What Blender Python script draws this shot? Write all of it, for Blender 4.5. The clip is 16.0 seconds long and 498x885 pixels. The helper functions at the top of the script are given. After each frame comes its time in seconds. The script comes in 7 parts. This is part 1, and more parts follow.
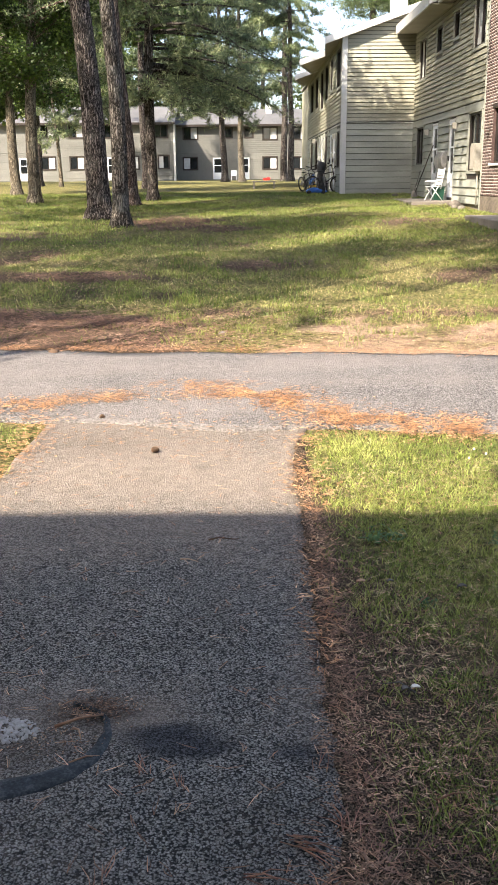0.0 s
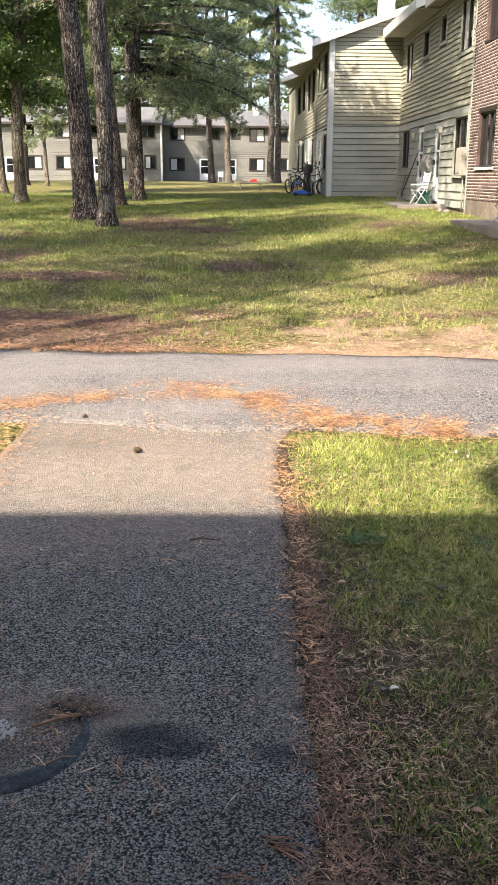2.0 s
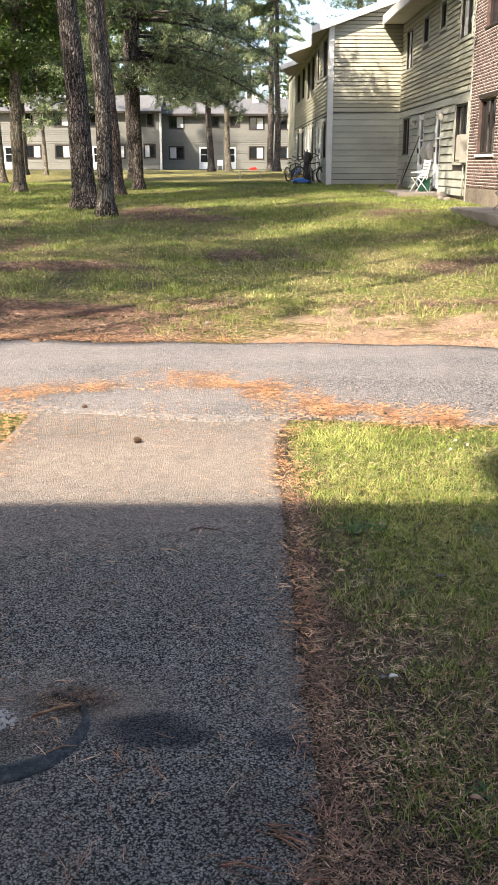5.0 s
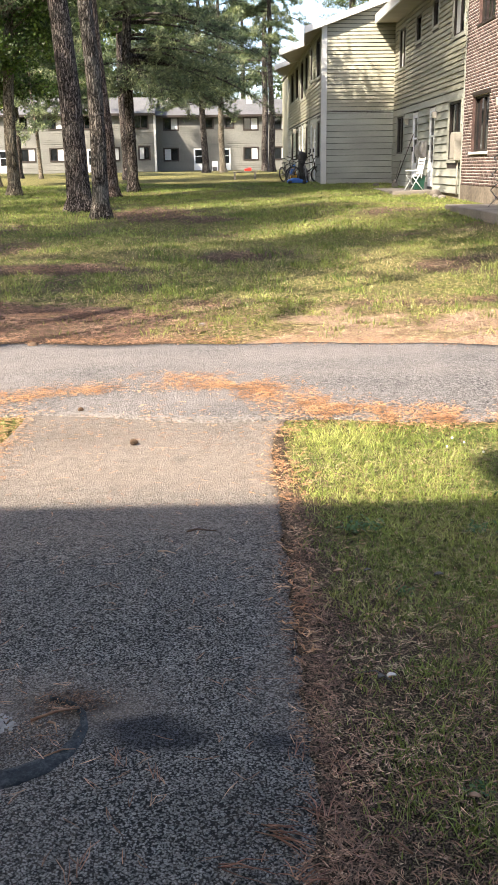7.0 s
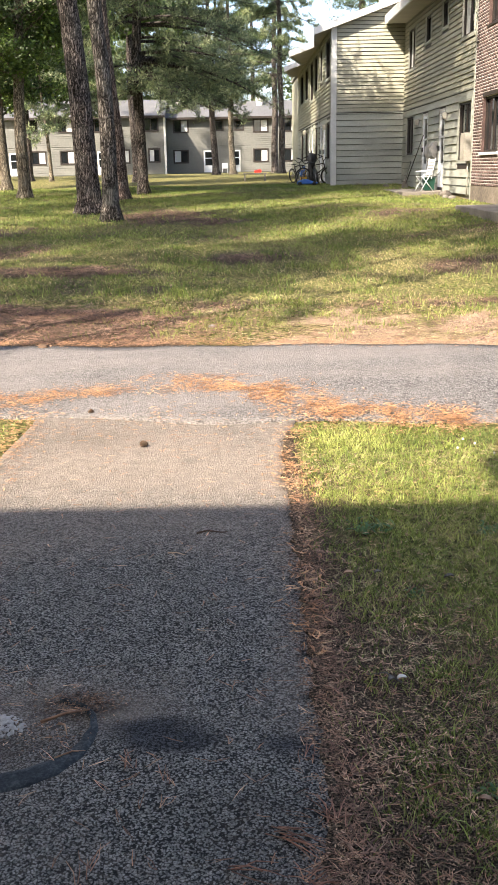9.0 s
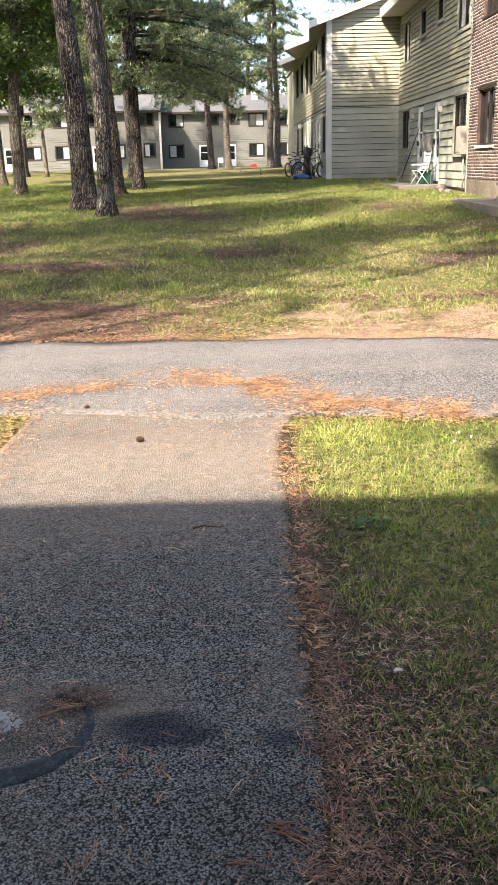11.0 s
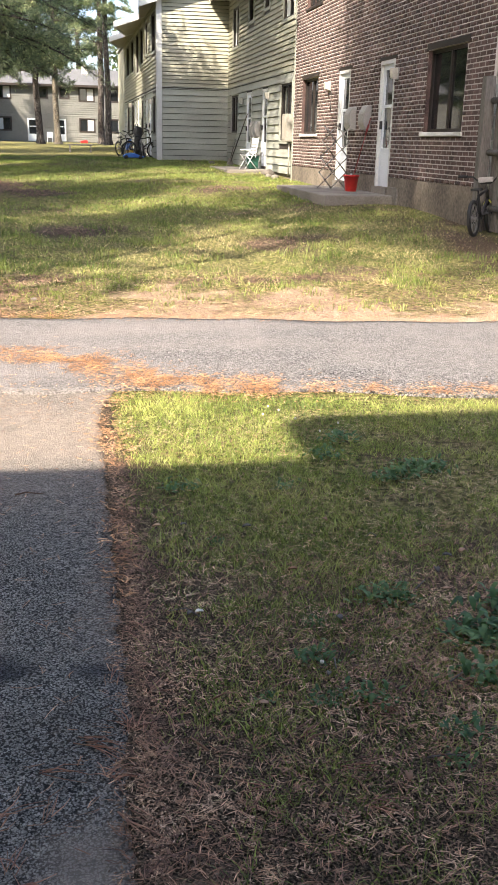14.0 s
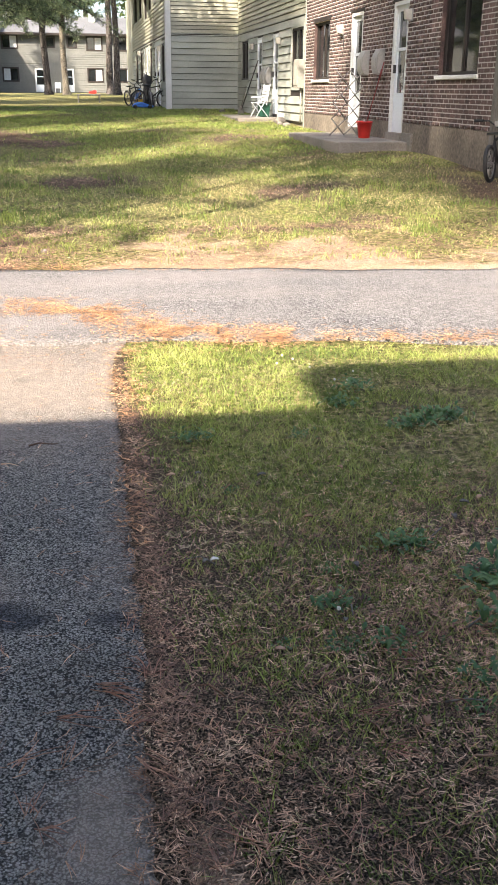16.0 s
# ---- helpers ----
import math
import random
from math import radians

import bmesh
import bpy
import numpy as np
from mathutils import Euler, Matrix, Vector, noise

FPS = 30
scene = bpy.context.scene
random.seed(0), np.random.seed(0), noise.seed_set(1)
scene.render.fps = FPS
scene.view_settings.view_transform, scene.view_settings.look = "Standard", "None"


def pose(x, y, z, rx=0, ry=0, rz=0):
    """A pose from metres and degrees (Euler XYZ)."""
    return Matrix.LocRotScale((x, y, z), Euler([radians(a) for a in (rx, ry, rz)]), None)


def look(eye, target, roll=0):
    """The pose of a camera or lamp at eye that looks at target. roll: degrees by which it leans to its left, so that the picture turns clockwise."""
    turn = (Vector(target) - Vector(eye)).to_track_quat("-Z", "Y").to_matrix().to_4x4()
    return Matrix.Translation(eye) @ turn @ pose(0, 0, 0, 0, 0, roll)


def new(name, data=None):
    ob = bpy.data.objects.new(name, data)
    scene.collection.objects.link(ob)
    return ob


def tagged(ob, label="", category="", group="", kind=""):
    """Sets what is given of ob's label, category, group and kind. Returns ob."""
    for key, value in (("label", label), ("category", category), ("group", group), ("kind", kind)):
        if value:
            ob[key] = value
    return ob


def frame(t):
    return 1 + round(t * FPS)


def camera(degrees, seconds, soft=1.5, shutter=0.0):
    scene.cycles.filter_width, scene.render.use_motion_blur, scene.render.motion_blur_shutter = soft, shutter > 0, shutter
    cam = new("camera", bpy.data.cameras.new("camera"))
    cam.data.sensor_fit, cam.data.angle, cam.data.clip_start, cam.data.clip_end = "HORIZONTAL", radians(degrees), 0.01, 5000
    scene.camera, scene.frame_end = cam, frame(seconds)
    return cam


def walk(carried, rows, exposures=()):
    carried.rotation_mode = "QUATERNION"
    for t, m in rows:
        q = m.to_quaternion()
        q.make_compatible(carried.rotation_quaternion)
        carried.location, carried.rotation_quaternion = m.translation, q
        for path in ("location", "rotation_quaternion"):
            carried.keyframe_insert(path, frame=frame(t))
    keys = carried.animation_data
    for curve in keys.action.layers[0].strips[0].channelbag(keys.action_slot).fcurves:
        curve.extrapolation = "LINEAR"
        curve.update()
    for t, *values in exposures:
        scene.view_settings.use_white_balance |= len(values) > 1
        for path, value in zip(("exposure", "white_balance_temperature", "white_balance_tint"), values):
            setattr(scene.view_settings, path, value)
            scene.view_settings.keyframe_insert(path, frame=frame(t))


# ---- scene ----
cam = camera(29.3, 16.0, soft=0.6)
PATH = [
    (0, (-0.382, 0.174, 1.354), (-0.369, 2.1, 0.815), -0.4),
    (0.5, (-0.383, 0.171, 1.355), (-0.37, 2.091, 0.794), -0.1),
    (1, (-0.377, 0.188, 1.346), (-0.377, 2.105, 0.778), -0.0),
    (1.5, (-0.37, 0.181, 1.351), (-0.348, 2.105, 0.806), -0.3),
    (2, (-0.372, 0.175, 1.351), (-0.327, 2.101, 0.815), 0.3),
    (2.5, (-0.374, 0.184, 1.346), (-0.321, 2.109, 0.805), 1.1),
    (3, (-0.372, 0.172, 1.349), (-0.319, 2.096, 0.806), 1.1),
    (3.5, (-0.376, 0.174, 1.348), (-0.332, 2.099, 0.806), 1.0),
    (3.7, (-0.37, 0.179, 1.349), (-0.326, 2.099, 0.791), 0.4),
    (6, (-0.361, 0.171, 1.353), (-0.315, 2.091, 0.795), -0.2),
    (6.5, (-0.356, 0.179, 1.348), (-0.306, 2.098, 0.786), -0.5),
    (7, (-0.353, 0.176, 1.352), (-0.308, 2.097, 0.795), -0.8),
    (7.5, (-0.349, 0.183, 1.35), (-0.313, 2.104, 0.794), -1.2),
    (8, (-0.35, 0.174, 1.352), (-0.32, 2.096, 0.801), -1.2),
    (8.5, (-0.346, 0.187, 1.347), (-0.319, 2.109, 0.797), -1.2),
    (9, (-0.35, 0.178, 1.351), (-0.327, 2.099, 0.798), -1.1),
    (11.5, (-0.344, 0.183, 1.348), (-0.315, 2.099, 0.778), -1.4),
    (12, (-0.344, 0.182, 1.349), (-0.317, 2.096, 0.771), -1.3),
    (12.5, (-0.336, 0.188, 1.35), (-0.305, 2.102, 0.77), -1.9),
    (12.9, (-0.285, 0.074, 1.391), (-0.143, 2.018, 0.941), -4.0),
    (13, (-0.284, 0.033, 1.408), (-0.063, 1.968, 0.952), -2.5),
    (13.3, (-0.289, -0.13, 1.455), (0.052, 1.773, 0.942), -2.0),
    (13.5, (-0.269, -0.085, 1.402), (0.051, 1.793, 0.792), -3.4),
    (14, (-0.295, -0.133, 1.397), (0.076, 1.738, 0.795), 1.3),
    (14.5, (-0.289, -0.11, 1.371), (0.024, 1.745, 0.694), 0.4),
    (15, (-0.286, -0.115, 1.375), (0.039, 1.748, 0.726), -0.3),
    (15.5, (-0.283, -0.105, 1.368), (0.05, 1.745, 0.687), -0.3),
    (16, (-0.291, -0.105, 1.365), (0.047, 1.74, 0.671), 0.5),
]
walk(cam, [(t, look(eye, target, roll)) for t, eye, target, roll in PATH],
     exposures=[(0.0, 1.88, 6650, 12), (12.5, 1.88, 6650, 12), (13.0, 1.77, 6680, 12), (13.5, 1.72, 6680, 12), (14.0, 2.00, 6580, 12), (14.5, 2.16, 6530, 12), (16.0, 2.18, 6530, 12)])

# ---- world, sun, exposure ----
SUN_EL, SUN_X, SUN_Y = 42.0, -0.68, -0.733
world = bpy.data.worlds.new("world")
scene.world = world
world.use_nodes = True
wn, wl = world.node_tree.nodes, world.node_tree.links
sky = wn.new("ShaderNodeTexSky")
sky.sky_type = "NISHITA"
sky.sun_disc = False
sky.sun_elevation = radians(SUN_EL)
sky.sun_rotation = math.atan2(SUN_X, SUN_Y)
sky.air_density, sky.dust_density, sky.ozone_density = 0.85, 2.6, 0.6
wn["Background"].inputs["Strength"].default_value = 0.135
wl.new(sky.outputs[0], wn["Background"].inputs[0])
sun = new("sun", bpy.data.lights.new("sun", "SUN"))
sun.data.energy, sun.data.angle, sun.data.color = 4.25, radians(0.6), (1.0, 0.895, 0.75)
ce = math.cos(radians(SUN_EL)) / math.hypot(SUN_X, SUN_Y)
sun.matrix_world = look((SUN_X * ce * 60, SUN_Y * ce * 60, math.sin(radians(SUN_EL)) * 60), (0, 0, 0))


# ---- materials ----
def material(name, colours, rough=0.8, scale=4.0, fine=60.0, bump=0.3, bump_scale=80.0, metal=0.0, stretch=(1, 1, 1), mix=0.5,
             island=0.0, spec=0.5, thin=0.0, objrandom=0.0):
    """Two scales of noise between the colours, a fine relief, and a change of value from piece to piece."""
    m = bpy.data.materials.new(name)
    m.use_nodes = True
    n, l = m.node_tree.nodes, m.node_tree.links
    bsdf = n["Principled BSDF"]
    geo = n.new("ShaderNodeNewGeometry")
    vec = n.new("ShaderNodeMapping")
    vec.inputs["Scale"].default_value = stretch
    l.new(geo.outputs["Position"], vec.inputs[0])
    big, small = n.new("ShaderNodeTexNoise"), n.new("ShaderNodeTexNoise")
    big.inputs["Scale"].default_value, small.inputs["Scale"].default_value = scale, fine
    big.inputs["Detail"].default_value, small.inputs["Detail"].default_value = 4.0, 3.0
    l.new(vec.outputs[0], big.inputs[0])
    l.new(vec.outputs[0], small.inputs[0])
    both = n.new("ShaderNodeMix")
    both.inputs[0].default_value = mix
    l.new(big.outputs[0], both.inputs[2])
    l.new(small.outputs[0], both.inputs[3])
    ramp = n.new("ShaderNodeValToRGB")
    cr = ramp.color_ramp
    k = len(colours)
    cr.elements[0].position, cr.elements[0].color = 0.34, (*colours[0], 1)
    cr.elements[1].position, cr.elements[1].color = 0.66, (*colours[-1], 1)
    for i in range(1, k - 1):
        e = cr.elements.new(0.34 + 0.32 * i / (k - 1))
        e.color = (*colours[i], 1)
    l.new(both.outputs[0], ramp.inputs[0])
    out = ramp.outputs[0]
    if island or objrandom:
        hsv = n.new("ShaderNodeHueSaturation")
        mr = n.new("ShaderNodeMapRange")
        amt = island or objrandom
        mr.inputs[3].default_value, mr.inputs[4].default_value = 1 - amt, 1 + amt
        if island:
            l.new(geo.outputs["Random Per Island"], mr.inputs[0])
        else:
            oi = n.new("ShaderNodeObjectInfo")
            l.new(oi.outputs["Random"], mr.inputs[0])
        l.new(mr.outputs[0], hsv.inputs["Value"])
        l.new(out, hsv.inputs["Color"])
        out = hsv.outputs[0]
    l.new(out, bsdf.inputs["Base Color"])
    bsdf.inputs["Roughness"].default_value, bsdf.inputs["Metallic"].default_value = rough, metal
    bsdf.inputs["Specular IOR Level"].default_value = spec
    if bump:
        bn, bp = n.new("ShaderNodeTexNoise"), n.new("ShaderNodeBump")
        bn.inputs["Scale"].default_value, bn.inputs["Detail"].default_value = bump_scale, 5.0
        bp.inputs["Strength"].default_value, bp.inputs["Distance"].default_value = bump, 0.4 / bump_scale
        l.new(vec.outputs[0], bn.inputs[0])
        l.new(bn.outputs[0], bp.inputs["Height"])
        l.new(bp.outputs[0], bsdf.inputs["Normal"])
    if thin:
        tr, ms = n.new("ShaderNodeBsdfTranslucent"), n.new("ShaderNodeMixShader")
        ms.inputs[0].default_value = thin
        l.new(out, tr.inputs[0])
        l.new(bsdf.outputs[0], ms.inputs[1])
        l.new(tr.outputs[0], ms.inputs[2])
        l.new(ms.outputs[0], n["Material Output"].inputs[0])
    return m


def asphalt_material(name, dark, light, dust_sun, dustiness, size=125.0):
    """Angular stone chips in a dark binder, with worn, sandy patches; the pale layer also carries painted sunlight."""
    m = bpy.data.materials.new(name)
    m.use_nodes = True
    n, l = m.node_tree.nodes, m.node_tree.links
    bsdf = n["Principled BSDF"]
    geo = n.new("ShaderNodeNewGeometry")
    warp, bent = n.new("ShaderNodeTexNoise"), n.new("ShaderNodeMix")
    warp.inputs["Scale"].default_value, warp.inputs["Detail"].default_value = 110.0, 3.0
    bent.data_type, bent.blend_type = "RGBA", "LINEAR_LIGHT"
    bent.inputs[0].default_value = 0.006
    l.new(geo.outputs["Position"], warp.inputs[0])
    l.new(geo.outputs["Position"], bent.inputs[6])
    l.new(warp.outputs[1], bent.inputs[7])
    vor = n.new("ShaderNodeTexVoronoi")
    vor.inputs["Scale"].default_value = size
    l.new(bent.outputs[2], vor.inputs[0])
    stone = n.new("ShaderNodeValToRGB")
    stone.color_ramp.elements[0].color, stone.color_ramp.elements[1].color = (*dark, 1), (*light, 1)
    stone.color_ramp.elements[0].position, stone.color_ramp.elements[1].position = 0.0, 1.0
    stone.color_ramp.elements.new(0.45).color = tuple(0.55 * a + 0.45 * b for a, b in zip((*dark, 1), (*light, 1)))
    sep = n.new("ShaderNodeSeparateColor")
    l.new(vor.outputs["Color"], sep.inputs[0])
    l.new(sep.outputs[0], stone.inputs[0])
    gap = n.new("ShaderNodeMapRange")
    gap.inputs[1].default_value, gap.inputs[2].default_value, gap.inputs[3].default_value, gap.inputs[4].default_value = 0.40, 0.66, 1.0, 0.04
    l.new(vor.outputs["Distance"], gap.inputs[0])
    shade = n.new("ShaderNodeMix")
    shade.data_type, shade.blend_type = "RGBA", "MULTIPLY"
    shade.inputs[0].default_value = 0.95
    l.new(stone.outputs[0], shade.inputs[6])
    l.new(gap.outputs[0], shade.inputs[7])
    big, mid = n.new("ShaderNodeTexNoise"), n.new("ShaderNodeTexNoise")
    big.inputs["Scale"].default_value, big.inputs["Detail"].default_value = 1.1, 5.0
    mid.inputs["Scale"].default_value, mid.inputs["Detail"].default_value = 60.0, 6.0
    l.new(geo.outputs["Position"], big.inputs[0])
    l.new(geo.outputs["Position"], mid.inputs[0])
    att = n.new("ShaderNodeAttribute")
    att.attribute_name = "dust_sun"
    add = n.new("ShaderNodeMath")
    l.new(big.outputs[0], add.inputs[0])
    l.new(att.outputs["Fac"], add.inputs[1])
    add2 = n.new("ShaderNodeMath")
    add2.operation = "MULTIPLY_ADD"
    add2.inputs[1].default_value = 0.75
    l.new(mid.outputs[0], add2.inputs[0])
    l.new(add.outputs[0], add2.inputs[2])
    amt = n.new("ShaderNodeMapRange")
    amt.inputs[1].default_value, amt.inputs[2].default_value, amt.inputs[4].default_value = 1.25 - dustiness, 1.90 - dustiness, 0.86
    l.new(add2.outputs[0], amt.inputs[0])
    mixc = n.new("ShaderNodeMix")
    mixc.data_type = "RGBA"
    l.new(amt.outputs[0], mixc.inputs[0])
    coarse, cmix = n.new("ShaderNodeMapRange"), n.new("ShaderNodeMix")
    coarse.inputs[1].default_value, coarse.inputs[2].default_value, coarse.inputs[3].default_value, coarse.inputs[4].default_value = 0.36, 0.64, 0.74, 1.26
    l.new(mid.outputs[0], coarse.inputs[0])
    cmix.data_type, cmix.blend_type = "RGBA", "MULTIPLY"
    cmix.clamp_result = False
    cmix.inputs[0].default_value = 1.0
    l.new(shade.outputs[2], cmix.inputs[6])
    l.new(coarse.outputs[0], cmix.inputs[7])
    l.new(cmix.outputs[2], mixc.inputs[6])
    mixc.inputs[7].default_value = (*dust_sun, 1)
    # the chips still show through the sand and painted sun, and the sand lies unevenly
    pit, worn = n.new("ShaderNodeMapRange"), n.new("ShaderNodeMix")
    pit.inputs[1].default_value, pit.inputs[2].default_value, pit.inputs[3].default_value, pit.inputs[4].default_value = 0.30, 0.70, 1.06, 0.70
    l.new(vor.outputs["Distance"], pit.inputs[0])
    worn.data_type, worn.blend_type = "RGBA", "MULTIPLY"
    worn.inputs[0].default_value = 1.0
    l.new(mixc.outputs[2], worn.inputs[6])
    l.new(pit.outputs[0], worn.inputs[7])
    streak, srange, streaked = n.new("ShaderNodeTexNoise"), n.new("ShaderNodeMapRange"), n.new("ShaderNodeMix")
    streak.inputs["Scale"].default_value, streak.inputs["Detail"].default_value, streak.inputs["Roughness"].default_value = 16.0, 8.0, 0.7
    srange.inputs[1].default_value, srange.inputs[2].default_value, srange.inputs[3].default_value, srange.inputs[4].default_value = 0.32, 0.68, 0.80, 1.20
    l.new(geo.outputs["Position"], streak.inputs[0])
    l.new(streak.outputs[0], srange.inputs[0])
    streaked.data_type, streaked.blend_type = "RGBA", "MULTIPLY"
    streaked.inputs[0].default_value = 1.0
    l.new(worn.outputs[2], streaked.inputs[6])
    l.new(srange.outputs[0], streaked.inputs[7])
    tar = n.new("ShaderNodeAttribute")
    tar.attribute_name = "tar"
    mixt, tarred = n.new("ShaderNodeMix"), n.new("ShaderNodeMix")
    mixt.data_type = "RGBA"
    tarred.data_type, tarred.blend_type = "RGBA", "MULTIPLY"
    tarred.inputs[0].default_value = 1.0
    l.new(cmix.outputs[2], tarred.inputs[6])
    tarred.inputs[7].default_value = (0.20, 0.225, 0.30, 1)
    l.new(tar.outputs["Fac"], mixt.inputs[0])
    l.new(streaked.outputs[2], mixt.inputs[6])
    l.new(tarred.outputs[2], mixt.inputs[7])
    soil, mixs = n.new("ShaderNodeAttribute"), n.new("ShaderNodeMix")
    soil.attribute_name = "soil"
    grain = n.new("ShaderNodeMath")
    grain.operation = "MULTIPLY"
    l.new(soil.outputs["Fac"], grain.inputs[0])
    gr = n.new("ShaderNodeMapRange")
    gr.inputs[1].default_value, gr.inputs[2].default_value = 0.35, 0.6
    l.new(mid.outputs[0], gr.inputs[0])
    l.new(gr.outputs[0], grain.inputs[1])
    mixs.data_type = "RGBA"
    l.new(grain.outputs[0], mixs.inputs[0])
    l.new(mixt.outputs[2], mixs.inputs[6])
    mixs.inputs[7].default_value = (0.045, 0.030, 0.020, 1)
    l.new(mixs.outputs[2], bsdf.inputs["Base Color"])
    bsdf.inputs["Roughness"].default_value = 0.85
    bsdf.inputs["Specular IOR Level"].default_value = 0.3
    bp = n.new("ShaderNodeBump")
    bp.inputs["Strength"].default_value, bp.inputs["Distance"].default_value, bp.invert = 1.0, 0.006, True
    l.new(vor.outputs["Distance"], bp.inputs["Height"])
    l.new(bp.outputs[0], bsdf.inputs["Normal"])
    return m


def ground_material():
    """Soil under the lawn: mown thatch, brown litter and bare pinkish sand, by the shares in 'litter' and 'sand'."""
    m = bpy.data.materials.new("lawn_ground")
    m.use_nodes = True
    n, l = m.node_tree.nodes, m.node_tree.links
    bsdf = n["Principled BSDF"]
    geo = n.new("ShaderNodeNewGeometry")

    def noise_ramp(scale, detail, cols, squash=(1, 1, 1)):
        mp, t, r = n.new("ShaderNodeMapping"), n.new("ShaderNodeTexNoise"), n.new("ShaderNodeValToRGB")
        mp.inputs["Scale"].default_value = squash
        t.inputs["Scale"].default_value, t.inputs["Detail"].default_value, t.inputs["Roughness"].default_value = scale, detail, 0.62
        r.color_ramp.elements[0].position, r.color_ramp.elements[1].position = 0.33, 0.68
        r.color_ramp.elements[0].color, r.color_ramp.elements[1].color = (*cols[0], 1), (*cols[-1], 1)
        for i in range(1, len(cols) - 1):
            r.color_ramp.elements.new(0.33 + 0.35 * i / (len(cols) - 1)).color = (*cols[i], 1)
        l.new(geo.outputs["Position"], mp.inputs[0])
        l.new(mp.outputs[0], t.inputs[0])
        l.new(t.outputs[0], r.inputs[0])
        return r.outputs[0], t.outputs[0]

    grass, _ = noise_ramp(26.0, 9.0, [(0.016, 0.015, 0.007), (0.13, 0.125, 0.042), (0.40, 0.34, 0.15)])
    litter, lf = noise_ramp(150.0, 8.0, [(0.004, 0.003, 0.002), (0.075, 0.054, 0.036), (0.38, 0.28, 0.185)])
    sand, _ = noise_ramp(75.0, 9.0, [(0.15, 0.098, 0.066), (0.42, 0.30, 0.21), (0.58, 0.45, 0.34)])
    edge, ef = noise_ramp(5.5, 6.0, [(0, 0, 0), (1, 1, 1)])
    out = grass
    for name, col in (("litter", litter), ("sand", sand)):
        at, ad, mr, mx = n.new("ShaderNodeAttribute"), n.new("ShaderNodeMath"), n.new("ShaderNodeMapRange"), n.new("ShaderNodeMix")
        at.attribute_name = name
        l.new(at.outputs["Fac"], ad.inputs[0])
        l.new(ef, ad.inputs[1])
        mr.inputs[1].default_value, mr.inputs[2].default_value = 0.82, 1.18
        l.new(ad.outputs[0], mr.inputs[0])
        mx.data_type = "RGBA"
        l.new(mr.outputs[0], mx.inputs[0])
        l.new(out, mx.inputs[6])
        l.new(col, mx.inputs[7])
        out = mx.outputs[2]
    l.new(out, bsdf.inputs["Base Color"])
    bsdf.inputs["Roughness"].default_value, bsdf.inputs["Specular IOR Level"].default_value = 0.95, 0.15
    bp = n.new("ShaderNodeBump")
    bp.inputs["Strength"].default_value, bp.inputs["Distance"].default_value = 0.8, 0.02
    l.new(lf, bp.inputs["Height"])
    l.new(bp.outputs[0], bsdf.inputs["Normal"])
    return m


